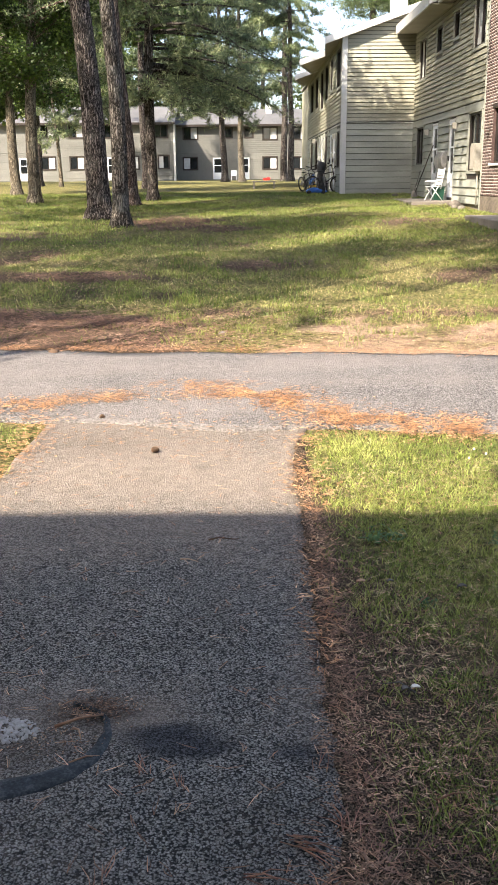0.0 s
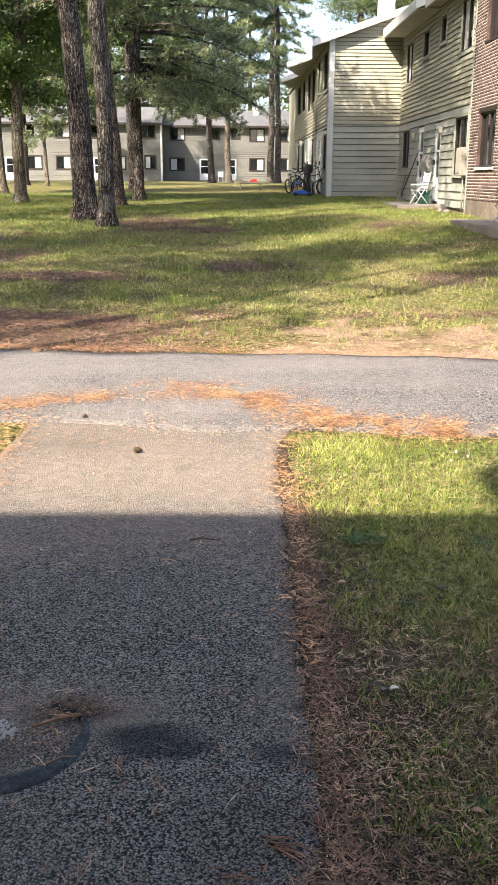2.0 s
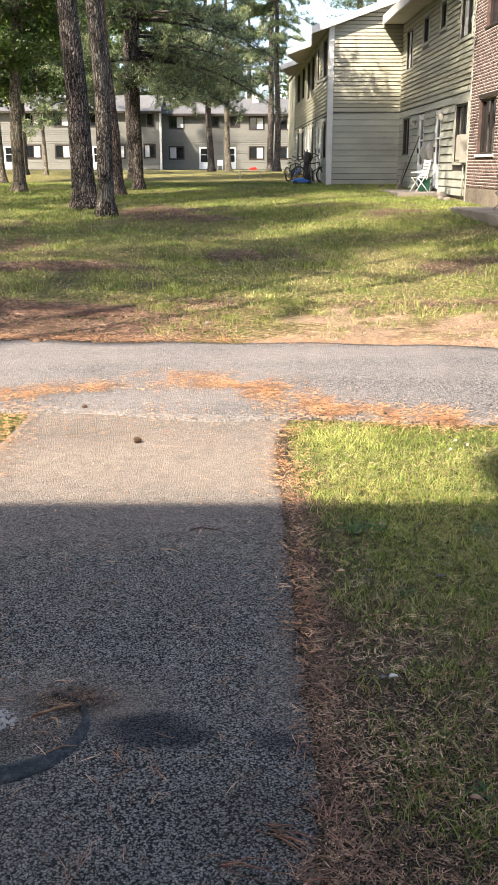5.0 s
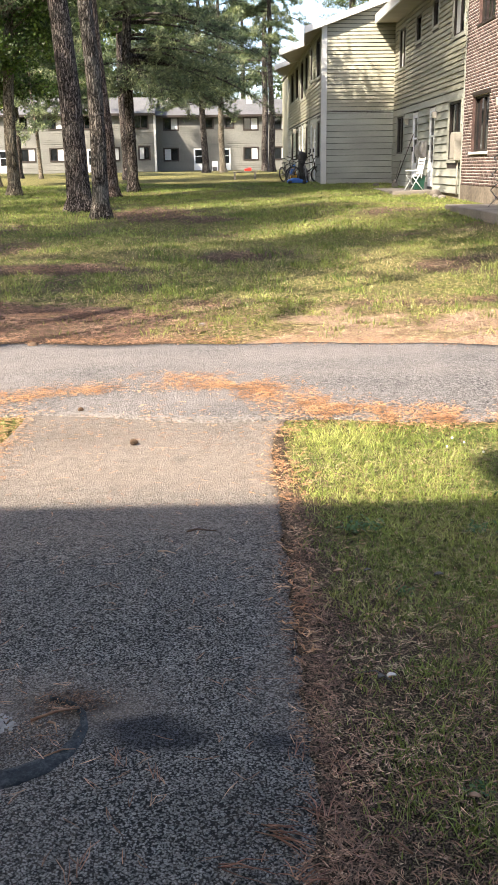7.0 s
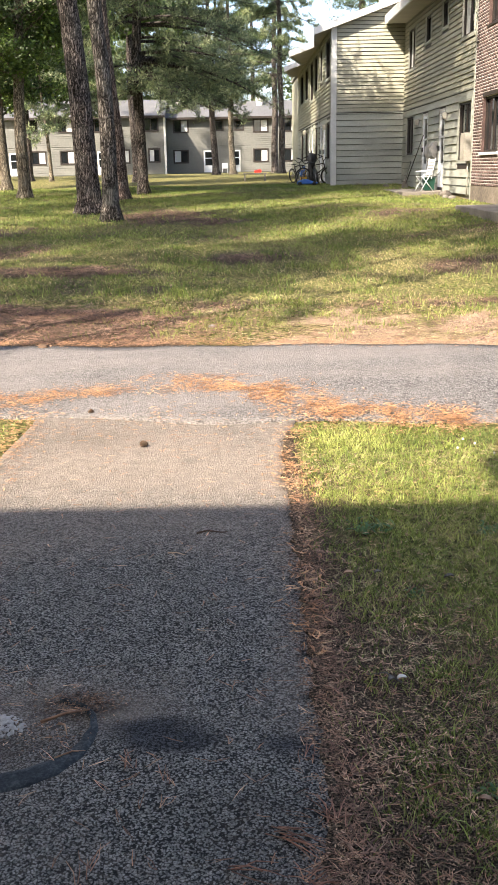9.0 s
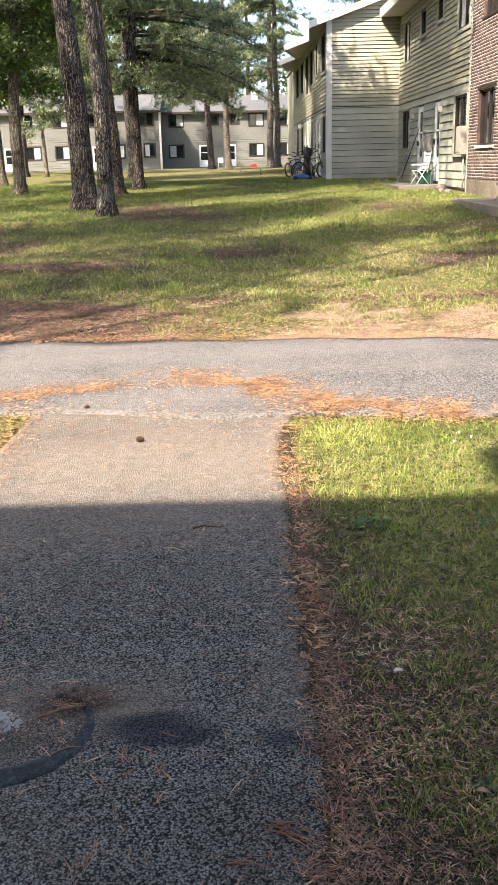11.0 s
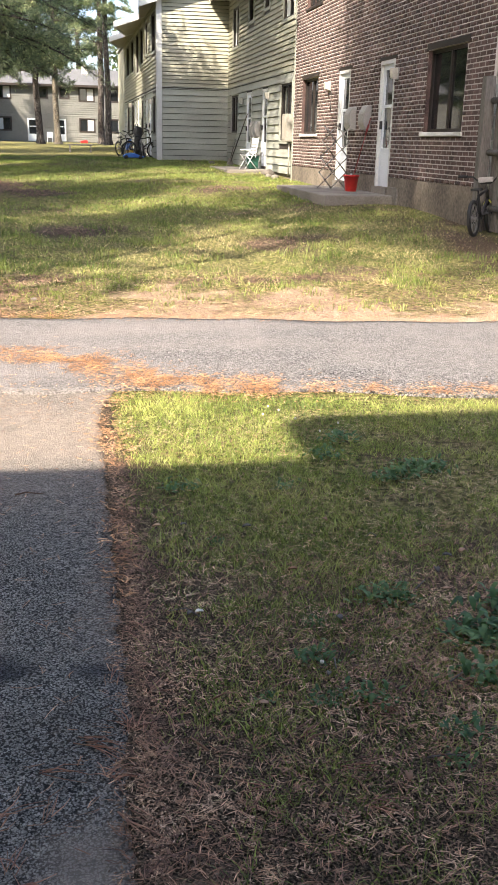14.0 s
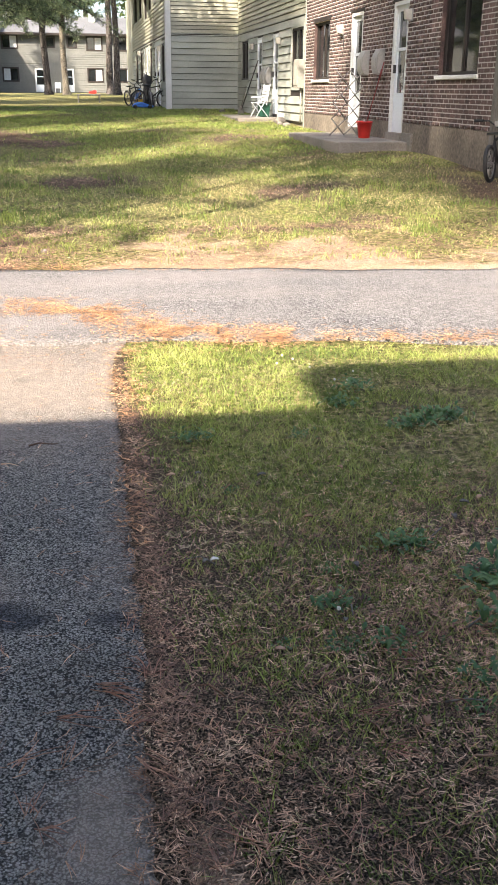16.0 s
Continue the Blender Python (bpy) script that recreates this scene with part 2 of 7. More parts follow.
def bark_material(name, dark, mid, light, lichen):
    """Long plates of bark between dark furrows, with paler scales and lichen."""
    m = bpy.data.materials.new(name)
    m.use_nodes = True
    n, l = m.node_tree.nodes, m.node_tree.links
    bsdf = n["Principled BSDF"]
    geo, mp, wob = n.new("ShaderNodeNewGeometry"), n.new("ShaderNodeMapping"), n.new("ShaderNodeTexNoise")
    mp.inputs["Scale"].default_value = (1, 1, 0.11)
    l.new(geo.outputs["Position"], mp.inputs[0])
    wob.inputs["Scale"].default_value, wob.inputs["Detail"].default_value = 9.0, 3.0
    l.new(geo.outputs["Position"], wob.inputs[0])
    add = n.new("ShaderNodeMix")
    add.data_type, add.blend_type = "RGBA", "LINEAR_LIGHT"
    add.inputs[0].default_value = 0.05
    l.new(mp.outputs[0], add.inputs[6])
    l.new(wob.outputs[1], add.inputs[7])
    vor = n.new("ShaderNodeTexVoronoi")
    vor.feature = "DISTANCE_TO_EDGE"
    vor.inputs["Scale"].default_value = 25.0
    l.new(add.outputs[2], vor.inputs[0])
    fur = n.new("ShaderNodeValToRGB")
    e = fur.color_ramp.elements
    e[0].position, e[0].color, e[1].position, e[1].color = 0.03, (*dark, 1), 0.30, (*light, 1)
    e.new(0.14).color = (*mid, 1)
    l.new(vor.outputs["Distance"], fur.inputs[0])
    fine = n.new("ShaderNodeTexNoise")
    fine.inputs["Scale"].default_value, fine.inputs["Detail"].default_value = 28.0, 6.0
    l.new(mp.outputs[0], fine.inputs[0])
    mr = n.new("ShaderNodeMapRange")
    mr.inputs[1].default_value, mr.inputs[2].default_value, mr.inputs[3].default_value, mr.inputs[4].default_value = 0.3, 0.7, 0.6, 1.35
    l.new(fine.outputs[0], mr.inputs[0])
    mul = n.new("ShaderNodeMix")
    mul.data_type, mul.blend_type = "RGBA", "MULTIPLY"
    mul.inputs[0].default_value = 1.0
    l.new(fur.outputs[0], mul.inputs[6])
    l.new(mr.outputs[0], mul.inputs[7])
    patch, pr = n.new("ShaderNodeTexNoise"), n.new("ShaderNodeMapRange")
    patch.inputs["Scale"].default_value, patch.inputs["Detail"].default_value = 2.6, 6.0
    l.new(geo.outputs["Position"], patch.inputs[0])
    pr.inputs[1].default_value, pr.inputs[2].default_value, pr.inputs[4].default_value = 0.5, 0.75, lichen
    l.new(patch.outputs[0], pr.inputs[0])
    mx = n.new("ShaderNodeMix")
    mx.data_type = "RGBA"
    l.new(pr.outputs[0], mx.inputs[0])
    l.new(mul.outputs[2], mx.inputs[6])
    mx.inputs[7].default_value = (0.27, 0.28, 0.245, 1)
    l.new(mx.outputs[2], bsdf.inputs["Base Color"])
    bsdf.inputs["Roughness"].default_value, bsdf.inputs["Specular IOR Level"].default_value = 0.95, 0.1
    bp = n.new("ShaderNodeBump")
    bp.inputs["Strength"].default_value, bp.inputs["Distance"].default_value = 1.0, 0.05
    l.new(vor.outputs["Distance"], bp.inputs["Height"])
    l.new(bp.outputs[0], bsdf.inputs["Normal"])
    return m


def glass_material(name, tint, rough=0.04):
    m = bpy.data.materials.new(name)
    m.use_nodes = True
    b = m.node_tree.nodes["Principled BSDF"]
    b.inputs["Base Color"].default_value = (*tint, 1)
    b.inputs["Roughness"].default_value, b.inputs["Specular IOR Level"].default_value = rough, 0.9
    return m


M_GROUND = ground_material()
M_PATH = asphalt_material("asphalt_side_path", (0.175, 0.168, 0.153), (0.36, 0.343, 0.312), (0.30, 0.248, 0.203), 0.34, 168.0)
M_CROSS = asphalt_material("asphalt_cross_path", (0.125, 0.122, 0.119), (0.31, 0.302, 0.294), (0.222, 0.201, 0.188), 0.74, 95.0)
M_SIDING = material("siding_painted", [(0.25, 0.247, 0.185), (0.315, 0.308, 0.235), (0.365, 0.357, 0.28)], 0.65, 0.9, 30, 0.15, 50, stretch=(1, 1, 3), objrandom=0.05)
M_SIDING2 = material("siding_painted_grey", [(0.24, 0.25, 0.215), (0.31, 0.32, 0.275), (0.38, 0.39, 0.335)], 0.65, 0.9, 30, 0.15, 50, stretch=(1, 1, 3), objrandom=0.06)
# dark for pale siding: tree shade on the far block is in its colour
M_FARSIDE = material("siding_far_shaded", [(0.105, 0.107, 0.096), (0.158, 0.158, 0.140)], 0.7, 0.4, 8, 0.0)
M_TRIM = material("trim_white", [(0.50, 0.50, 0.48), (0.66, 0.66, 0.64)], 0.5, 2.0, 40, 0.1, 60)
M_SOFFIT = material("soffit_paint", [(0.34, 0.31, 0.26), (0.44, 0.41, 0.35)], 0.7, 1.5, 30, 0.1, 40)
M_DARK = material("dark_brown_trim", [(0.014, 0.010, 0.008), (0.032, 0.022, 0.017)], 0.6, 3, 50, 0.1)
M_ROOF3 = material("roof_shingle_far", [(0.065, 0.066, 0.068), (0.108, 0.109, 0.111), (0.155, 0.155, 0.155)], 0.9, 0.3, 9, 0.4, 8)
M_ROOF = material("roof_shingle", [(0.20, 0.19, 0.18), (0.30, 0.285, 0.27), (0.38, 0.36, 0.34)], 0.9, 0.8, 14, 0.4, 12)
M_BRICK = material("brick_red", [(0.040, 0.026, 0.024), (0.092, 0.055, 0.048), (0.165, 0.103, 0.088)], 0.9, 6.0, 90, 0.3, 120, objrandom=0.28)
M_BRICKS = material("brick_red_joined", [(0.040, 0.026, 0.024), (0.092, 0.055, 0.048), (0.165, 0.103, 0.088)], 0.9, 6.0, 90, 0.3, 120, island=0.28)
M_MORTAR = material("mortar", [(0.36, 0.325, 0.295), (0.50, 0.46, 0.42)], 0.95, 3.0, 60, 0.3, 90)
M_CONC = material("concrete", [(0.12, 0.105, 0.088), (0.19, 0.168, 0.142), (0.27, 0.24, 0.205)], 0.9, 1.6, 45, 0.35, 60)
M_FOUND = material("foundation_concrete", [(0.075, 0.061, 0.047), (0.150, 0.124, 0.097), (0.25, 0.206, 0.158)], 0.92, 1.6, 22, 0.35, 40)
# white door paint with the bluish reflected sky put into the colour
M_DOOR = material("door_white_sky_tint", [(0.60, 0.635, 0.67), (0.70, 0.735, 0.77)], 0.45, 1.5, 30, 0.05)
M_GLASS = glass_material("window_glass", (0.012, 0.014, 0.016))
M_BLIND = material("window_blind", [(0.45, 0.46, 0.46), (0.60, 0.61, 0.61)], 0.8, 1.0, 20, 0.1)
M_WFRAME = material("window_frame_bronze", [(0.016, 0.012, 0.010), (0.035, 0.027, 0.022)], 0.5, 4, 40, 0.05, metal=0.2)
M_METER = material("meter_grey", [(0.25, 0.24, 0.225), (0.34, 0.325, 0.305)], 0.55, 4, 40, 0.1)
M_LAMPG = material("lamp_glass", [(0.46, 0.43, 0.37), (0.56, 0.53, 0.46)], 0.35, 8, 30, 0.0)
M_RED = material("red_plastic", [(0.42, 0.015, 0.012), (0.52, 0.022, 0.016)], 0.4, 5, 40, 0.05)
M_METAL = material("worn_grey_metal", [(0.16, 0.15, 0.14), (0.34, 0.32, 0.30)], 0.5, 12, 60, 0.2, metal=0.5)
M_FENCE = material("weathered_wood", [(0.080, 0.073, 0.065), (0.145, 0.133, 0.118), (0.205, 0.19, 0.168)], 0.9, 3.0, 25, 0.5, 30, stretch=(4, 4, 0.5), objrandom=0.15)
M_RUBBER = material("black_rubber", [(0.012, 0.012, 0.012), (0.03, 0.03, 0.03)], 0.7, 10, 60, 0.1)
M_LIME = material("lime_paint", [(0.42, 0.46, 0.06), (0.52, 0.56, 0.09)], 0.35, 5, 40, 0.0)
M_WHITE = material("white_plastic", [(0.72, 0.75, 0.76), (0.82, 0.84, 0.85)], 0.4, 4, 30, 0.0)
M_GREEN = material("green_plastic", [(0.006, 0.05, 0.032), (0.012, 0.085, 0.05)], 0.5, 4, 30, 0.0)
M_BLUE = material("blue_plastic", [(0.02, 0.10, 0.38), (0.04, 0.17, 0.5)], 0.45, 4, 30, 0.0)
M_YELLOW = material("yellow_plastic", [(0.7, 0.38, 0.02), (0.8, 0.48, 0.05)], 0.45, 4, 30, 0.0)
M_BARK = bark_material("pine_bark", (0.014, 0.011, 0.010), (0.086, 0.073, 0.066), (0.21, 0.182, 0.164), 0.16)
M_BARK2 = bark_material("lichen_bark", (0.020, 0.017, 0.014), (0.088, 0.078, 0.067), (0.20, 0.18, 0.158), 0.38)
M_BARK3 = bark_material("reddish_bark", (0.030, 0.021, 0.017), (0.14, 0.103, 0.084), (0.28, 0.22, 0.185), 0.12)
M_BARK4 = bark_material("tan_bark", (0.05, 0.041, 0.031), (0.17, 0.145, 0.11), (0.31, 0.27, 0.21), 0.3)
M_NEEDLE = material("pine_needles", [(0.028, 0.054, 0.034), (0.145, 0.190, 0.092), (0.45, 0.48, 0.25)], 0.45, 0.9, 7.0, 0.0, island=0.7, thin=0.4)
M_NEEDLE2 = material("sunny_needles", [(0.03, 0.05, 0.022), (0.09, 0.125, 0.045), (0.25, 0.27, 0.10)], 0.55, 0.5, 3.0, 0.0, island=0.6, thin=0.35)
M_LEAF = material("broad_leaves", [(0.010, 0.024, 0.006), (0.050, 0.095, 0.020), (0.19, 0.27, 0.055)], 0.5, 0.8, 5.0, 0.0, island=0.6, thin=0.45)
M_LEAF2 = material("far_leaves", [(0.02, 0.038, 0.012), (0.06, 0.095, 0.022), (0.15, 0.19, 0.045)], 0.6, 0.35, 2.5, 0.0, island=0.5, thin=0.4)
M_GRASS = material("grass_blades", [(0.085, 0.140, 0.030), (0.26, 0.32, 0.072), (0.49, 0.50, 0.16)], 0.55, 1.6, 14.0, 0.0, island=0.55, thin=0.35)
# darker copy of grass_blades: the far lawn's deeper shade is in its colour
M_GRASS_DARK = material("lawn_blades_shaded", [(0.064, 0.113, 0.022), (0.190, 0.250, 0.053), (0.40, 0.42, 0.125)], 0.55, 1.1, 9.0, 0.0, island=0.55, thin=0.35)
# browner litter than old_needles, with the shade over strip and edge painted in
M_DEADC = material("strip_litter_shaded", [(0.065, 0.033, 0.022), (0.23, 0.125, 0.080), (0.47, 0.30, 0.20)], 0.75, 2.0, 16.0, 0.0, island=0.6)
M_STRAW = material("dry_grass", [(0.22, 0.175, 0.08), (0.48, 0.40, 0.20), (0.72, 0.61, 0.35)], 0.7, 2.0, 14.0, 0.0, island=0.7, thin=0.3)
M_THATCH = material("thatch", [(0.14, 0.112, 0.052), (0.36, 0.29, 0.15), (0.62, 0.51, 0.30)], 0.75, 3.0, 16.0, 0.0, island=0.7, thin=0.2)
M_DEADN = material("fallen_needles", [(0.15, 0.062, 0.026), (0.42, 0.215, 0.095), (0.62, 0.39, 0.21)], 0.7, 6.0, 40.0, 0.0, island=0.65)
M_DEADB = material("old_needles", [(0.066, 0.032, 0.020), (0.36, 0.192, 0.110), (0.78, 0.53, 0.34)], 0.75, 3.0, 20.0, 0.0, island=0.7)
M_WEED = material("weed_leaves", [(0.035, 0.095, 0.034), (0.088, 0.185, 0.058), (0.18, 0.285, 0.095)], 0.5, 5.0, 30.0, 0.0, island=0.3, thin=0.3)
M_HOSE = material("black_hose", [(0.007, 0.010, 0.013), (0.026, 0.033, 0.038), (0.085, 0.09, 0.088)], 0.8, 30, 140, 0.9, 90)
M_STONE = material("pale_stone", [(0.30, 0.28, 0.26), (0.52, 0.50, 0.47)], 0.9, 12, 70, 0.4, 60)
M_CONE = material("pine_cone", [(0.05, 0.03, 0.018), (0.14, 0.085, 0.05)], 0.85, 40, 120, 0.3, 90)
M_CRUMB = material("bark_crumbs", [(0.028, 0.018, 0.012), (0.27, 0.165, 0.105), (0.66, 0.47, 0.31)], 0.85, 6.0, 60.0, 0.0, island=0.7)
M_SPRIG = material("sprig_needles", [(0.16, 0.065, 0.04), (0.30, 0.145, 0.09), (0.46, 0.28, 0.17)], 0.6, 12.0, 60.0, 0.0, island=0.5)
M_PETAL = material("clover_white", [(0.62, 0.60, 0.52), (0.78, 0.76, 0.68)], 0.7, 20, 60, 0.0)


# ---- building helpers ----
def box(bm, x0, x1, y0, y1, z0, z1, m=None):
    v = [bm.verts.new(p) for p in ((x0, y0, z0), (x1, y0, z0), (x1, y1, z0), (x0, y1, z0), (x0, y0, z1), (x1, y0, z1), (x1, y1, z1), (x0, y1, z1))]
    for f in ((3, 2, 1, 0), (4, 5, 6, 7), (0, 1, 5, 4), (1, 2, 6, 5), (2, 3, 7, 6), (3, 0, 4, 7)):
        bm.faces.new([v[i] for i in f])
    if m is not None:
        bmesh.ops.transform(bm, matrix=m, verts=v)
    return v


def prism(bm, pts, a0, a1, axis="y"):
    """A flat outline drawn out from a0 to a1 along an axis."""
    put = {"y": lambda p, a: (p[0], a, p[1]), "x": lambda p, a: (a, p[0], p[1]), "z": lambda p, a: (p[0], p[1], a)}[axis]
    v0, v1 = [bm.verts.new(put(p, a0)) for p in pts], [bm.verts.new(put(p, a1)) for p in pts]
    k = len(pts)
    bm.faces.new(v0)
    bm.faces.new(v1[::-1])
    for i in range(k):
        bm.faces.new((v0[i], v1[i], v1[(i + 1) % k], v0[(i + 1) % k]))


def tube(bm, pts, radii, sides=8, caps=True):
    """A round bar through the points."""
    pts = [Vector(p) for p in pts]
    if not hasattr(radii, "__len__"):
        radii = [radii] * len(pts)
    rings, ref = [], None
    for i, p in enumerate(pts):
        d = (pts[min(i + 1, len(pts) - 1)] - pts[max(i - 1, 0)]).normalized()
        if ref is None:
            ref = d.orthogonal().normalized()
        ref = (ref - d * ref.dot(d)).normalized()
        o = d.cross(ref)
        rings.append([bm.verts.new(p + radii[i] * (math.cos(a) * ref + math.sin(a) * o)) for a in (2 * math.pi * k / sides for k in range(sides))])
    for a, b in zip(rings, rings[1:]):
        for k in range(sides):
            bm.faces.new((a[k], a[(k + 1) % sides], b[(k + 1) % sides], b[k]))
    if caps:
        bm.faces.new(rings[0][::-1])
        bm.faces.new(rings[-1])
    return rings


def mesh_of(name, bm, mat, smooth=False, bevel=0.0):
    if bevel:
        bmesh.ops.bevel(bm, geom=list(bm.edges), offset=bevel, segments=1, affect="EDGES")
    bmesh.ops.recalc_face_normals(bm, faces=bm.faces)
    me = bpy.data.meshes.new(name)
    bm.to_mesh(me)
    bm.free()
    me.materials.append(mat)
    if smooth:
        me.polygons.foreach_set("use_smooth", [True] * len(me.polygons))
    return me


def part(name, bm, mat, parent=None, label="", smooth=False, bevel=0.0, m=None):
    if m is not None:
        bm.transform(m)
    ob = new(name, bm if isinstance(bm, bpy.types.Mesh) else mesh_of(name, bm, mat, smooth, bevel))
    if parent is not None:
        ob.parent = parent
    return tagged(ob, label)


def thing(name, label, category, at=(0, 0, 0), group="", kind=""):
    ob = new(name)
    ob.empty_display_size = 0.2
    ob.location = at
    return tagged(ob, label, category, group, kind)


def child(name, bm, mat, parent, label="", smooth=False, bevel=0.0):
    """A part drawn in world places under a thing that stands elsewhere."""
    root = parent
    off = Vector()
    while root is not None:
        off += root.location
        root = root.parent
    bm.transform(Matrix.Translation(-off))
    return part(name, bm, mat, parent, label, smooth, bevel)


def quick_mesh(name, verts, faces, mat):
    """A large mesh from arrays: faces is an array of triangles or of quads."""
    me = bpy.data.meshes.new(name)
    verts, faces = np.asarray(verts, np.float32), np.asarray(faces, np.int32)
    k = faces.shape[1]
    me.vertices.add(len(verts))
    me.vertices.foreach_set("co", verts.ravel())
    me.loops.add(faces.size)
    me.loops.foreach_set("vertex_index", faces.ravel())
    me.polygons.add(len(faces))
    me.polygons.foreach_set("loop_start", np.arange(0, faces.size, k, dtype=np.int32))
    me.polygons.foreach_set("loop_total", np.full(len(faces), k, np.int32))
    me.materials.append(mat)
    me.update(calc_edges=True)
    return me


# ---- ground ----
KNOTS_Y = [-400, 7.5, 9.0, 19.5, 34, 55, 97, 900]
KNOTS_Z = [0, 0, 0.03, 0.40, 0.74, 0.95, 0.96, 0.96]


def ground_z(x, y):
    x, y = np.asarray(x, float), np.asarray(y, float)
    z = sum(np.interp(y + d, KNOTS_Y, KNOTS_Z) for d in (-1.0, -0.5, 0, 0.5, 1.0)) / 5
    z = np.where(y < 6.4, 0, z)
    rise = np.clip((x - 1.8) / 3.0, 0, 1)
    z = z + 0.15 * rise * np.clip((y - 8.5) / 3, 0, 1) * np.clip((24 - y) / 9, 0, 1)
    z = z + np.clip((y - 8.5) / 3, 0, 1) * 0.025 * (np.sin(x * 1.3 + y * 0.7) * np.sin(y * 0.9 - x * 0.4))
    return z


def field(x, y, s, seed):
    """Smooth noise of about -1 to 1 over arrays."""
    r = np.random.RandomState(seed)
    out = np.zeros_like(np.asarray(x, float))
    for k in range(7):
        a, f, p = r.uniform(0, 6.28), s * r.uniform(0.5, 2.2), r.uniform(0, 6.28)
        out = out + np.sin(f * (x * np.cos(a) + y * np.sin(a)) + p)
    return out / 3.2


def cover(x, y):
    """Shares of litter and of bare sand on the ground."""
    x, y = np.asarray(x, float), np.asarray(y, float)
    f1, f2 = field(x, y, 0.9, 3), field(x, y, 2.6, 4)
    near = y < 6.4
    right_litter = np.clip((3.2 - y) / 1.4, 0, 1) * 0.75 + 0.28 + 0.25 * f2 + 0.6 * np.exp(-((x + 0.05) / 0.16) ** 2) * np.clip((4.3 - y) / 1.0, 0.25, 1)
    ragged = 0.25 * f1 + 0.25 * f2 + 0.25 * field(x, y, 5.5, 62)
    left = np.clip((-0.35 - x) / 0.8, 0, 1)
    strip = np.clip((9.2 + 0.9 * left + 1.5 * ragged - y) / 0.5, 0, 1)
    patch = 0.8 * np.exp(-(((x + 1.8) / 1.6) ** 2 + ((y - 20.7) / 1.5) ** 2))
    patch = patch + 0.12 * np.exp(-(((x - 2.6) / 0.9) ** 2 + ((y - 12.0) / 0.30) ** 2)) + 1.1 * np.exp(-(((x + 2.6) / 1.1) ** 2 + ((y - 12.2) / 0.5) ** 2)) + 0.85 * np.exp(-(((x + 0.1) / 0.9) ** 2 + ((y - 13.4) / 0.6) ** 2)) + 0.8 * np.exp(-(((x + 0.4) / 0.5) ** 2 + ((y - 9.6) / 0.3) ** 2)) + 0.7 * np.exp(-(((x - 1.6) / 0.7) ** 2 + ((y - 9.4) / 0.2) ** 2))
    patch = patch + 0.45 * np.exp(-((x - 4.75) / 0.50) ** 2) * (y > 9.5) * np.clip((18 - y) / 1.0, 0, 1)
    worn = np.clip((field(x * 0.4, y, 2.0, 61) - 0.30) / 0.3, 0, 1) * (y > 9.4) * np.clip((24 - y) / 4, 0, 1)
    far_litter = strip * left * 0.95 + patch + 0.18 + 0.20 * f2 + 0.10 * f1 + 0.42 * worn
    spill = 0.62 * np.exp(-(((x + 0.14) / 0.15) ** 2 + ((y - 1.32) / 0.26) ** 2))
    sand = np.where(near, spill, strip * (1 - left) * (0.55 + 0.28 * f2 + 0.2 * field(x, y, 6, 63)) + 0.1 * f1 + 0.5 * np.clip((7.85 - y) / 0.5, 0, 1))
    return np.where(near, right_litter, far_litter), sand


def lines(*spans):
    out = []
    for a, b, s in spans:
        out += list(np.arange(a, b, s))
    return np.array(out)


gx = lines((-420, -60, 40), (-60, -16, 4), (-16, -4, 0.6), (-4, 6, 0.14), (6, 16, 0.7), (16, 60, 4), (60, 421, 40))
gy = lines((-120, -10, 10), (-10, 1, 0.5), (1, 14, 0.14), (14, 26, 0.4), (26, 60, 1.2), (60, 120, 4), (120, 901, 60))
X, Y = np.meshgrid(gx, gy)
nx, ny = len(gx), len(gy)
idx = np.arange(nx * ny).reshape(ny, nx)
quads = np.stack([idx[:-1, :-1], idx[:-1, 1:], idx[1:, 1:], idx[1:, :-1]], -1).reshape(-1, 4)
gm = quick_mesh("ground", np.stack([X, Y, ground_z(X, Y)], -1).reshape(-1, 3), quads, M_GROUND)
for name, values in zip(("litter", "sand"), cover(X, Y)):
    gm.attributes.new(name, "FLOAT", "POINT").data.foreach_set("value", values.ravel().astype(np.float32))
gm.polygons.foreach_set("use_smooth", [True] * len(gm.polygons))
ground = tagged(new("ground", gm), "patchy lawn over sandy soil with pine litter", "ground", kind="structure")


def cross_near(x):
    return 5.24 - 0.14 * x + 0.05 * np.sin(2.1 * x) + 0.03 * np.sin(5.3 * x + 1)


def cross_far(x):
    return 7.50 - 0.10 * x + 0.05 * np.sin(1.7 * x + 0.6) + 0.03 * np.sin(6.1 * x)


def path_mesh(name, rows, mat, dust_sun, tar, soil=lambda x, y: 0 * x):
    """A paved strip: rows of points across it, with a thin edge dropped into the soil."""
    rows = np.array(rows)
    a, b = rows.shape[:2]
    top = rows.copy()
    edge0, edge1 = rows[:, :1].copy(), rows[:, -1:].copy()
    edge0[..., 2] -= 0.05
    edge1[..., 2] -= 0.05
    full = np.concatenate([edge0, top, edge1], 1)
    i = np.arange(a * (b + 2)).reshape(a, b + 2)
    q = np.stack([i[:-1, :-1], i[:-1, 1:], i[1:, 1:], i[1:, :-1]], -1).reshape(-1, 4)
    me = quick_mesh(name, full.reshape(-1, 3), q, mat)
    px, py = full[..., 0].ravel(), full[..., 1].ravel()
    for key, f in (("dust_sun", dust_sun), ("tar", tar), ("soil", soil)):
        me.attributes.new(key, "FLOAT", "POINT").data.foreach_set("value", np.asarray(f(px, py), np.float32))
    me.polygons.foreach_set("use_smooth", [True] * len(me.polygons))
    return me


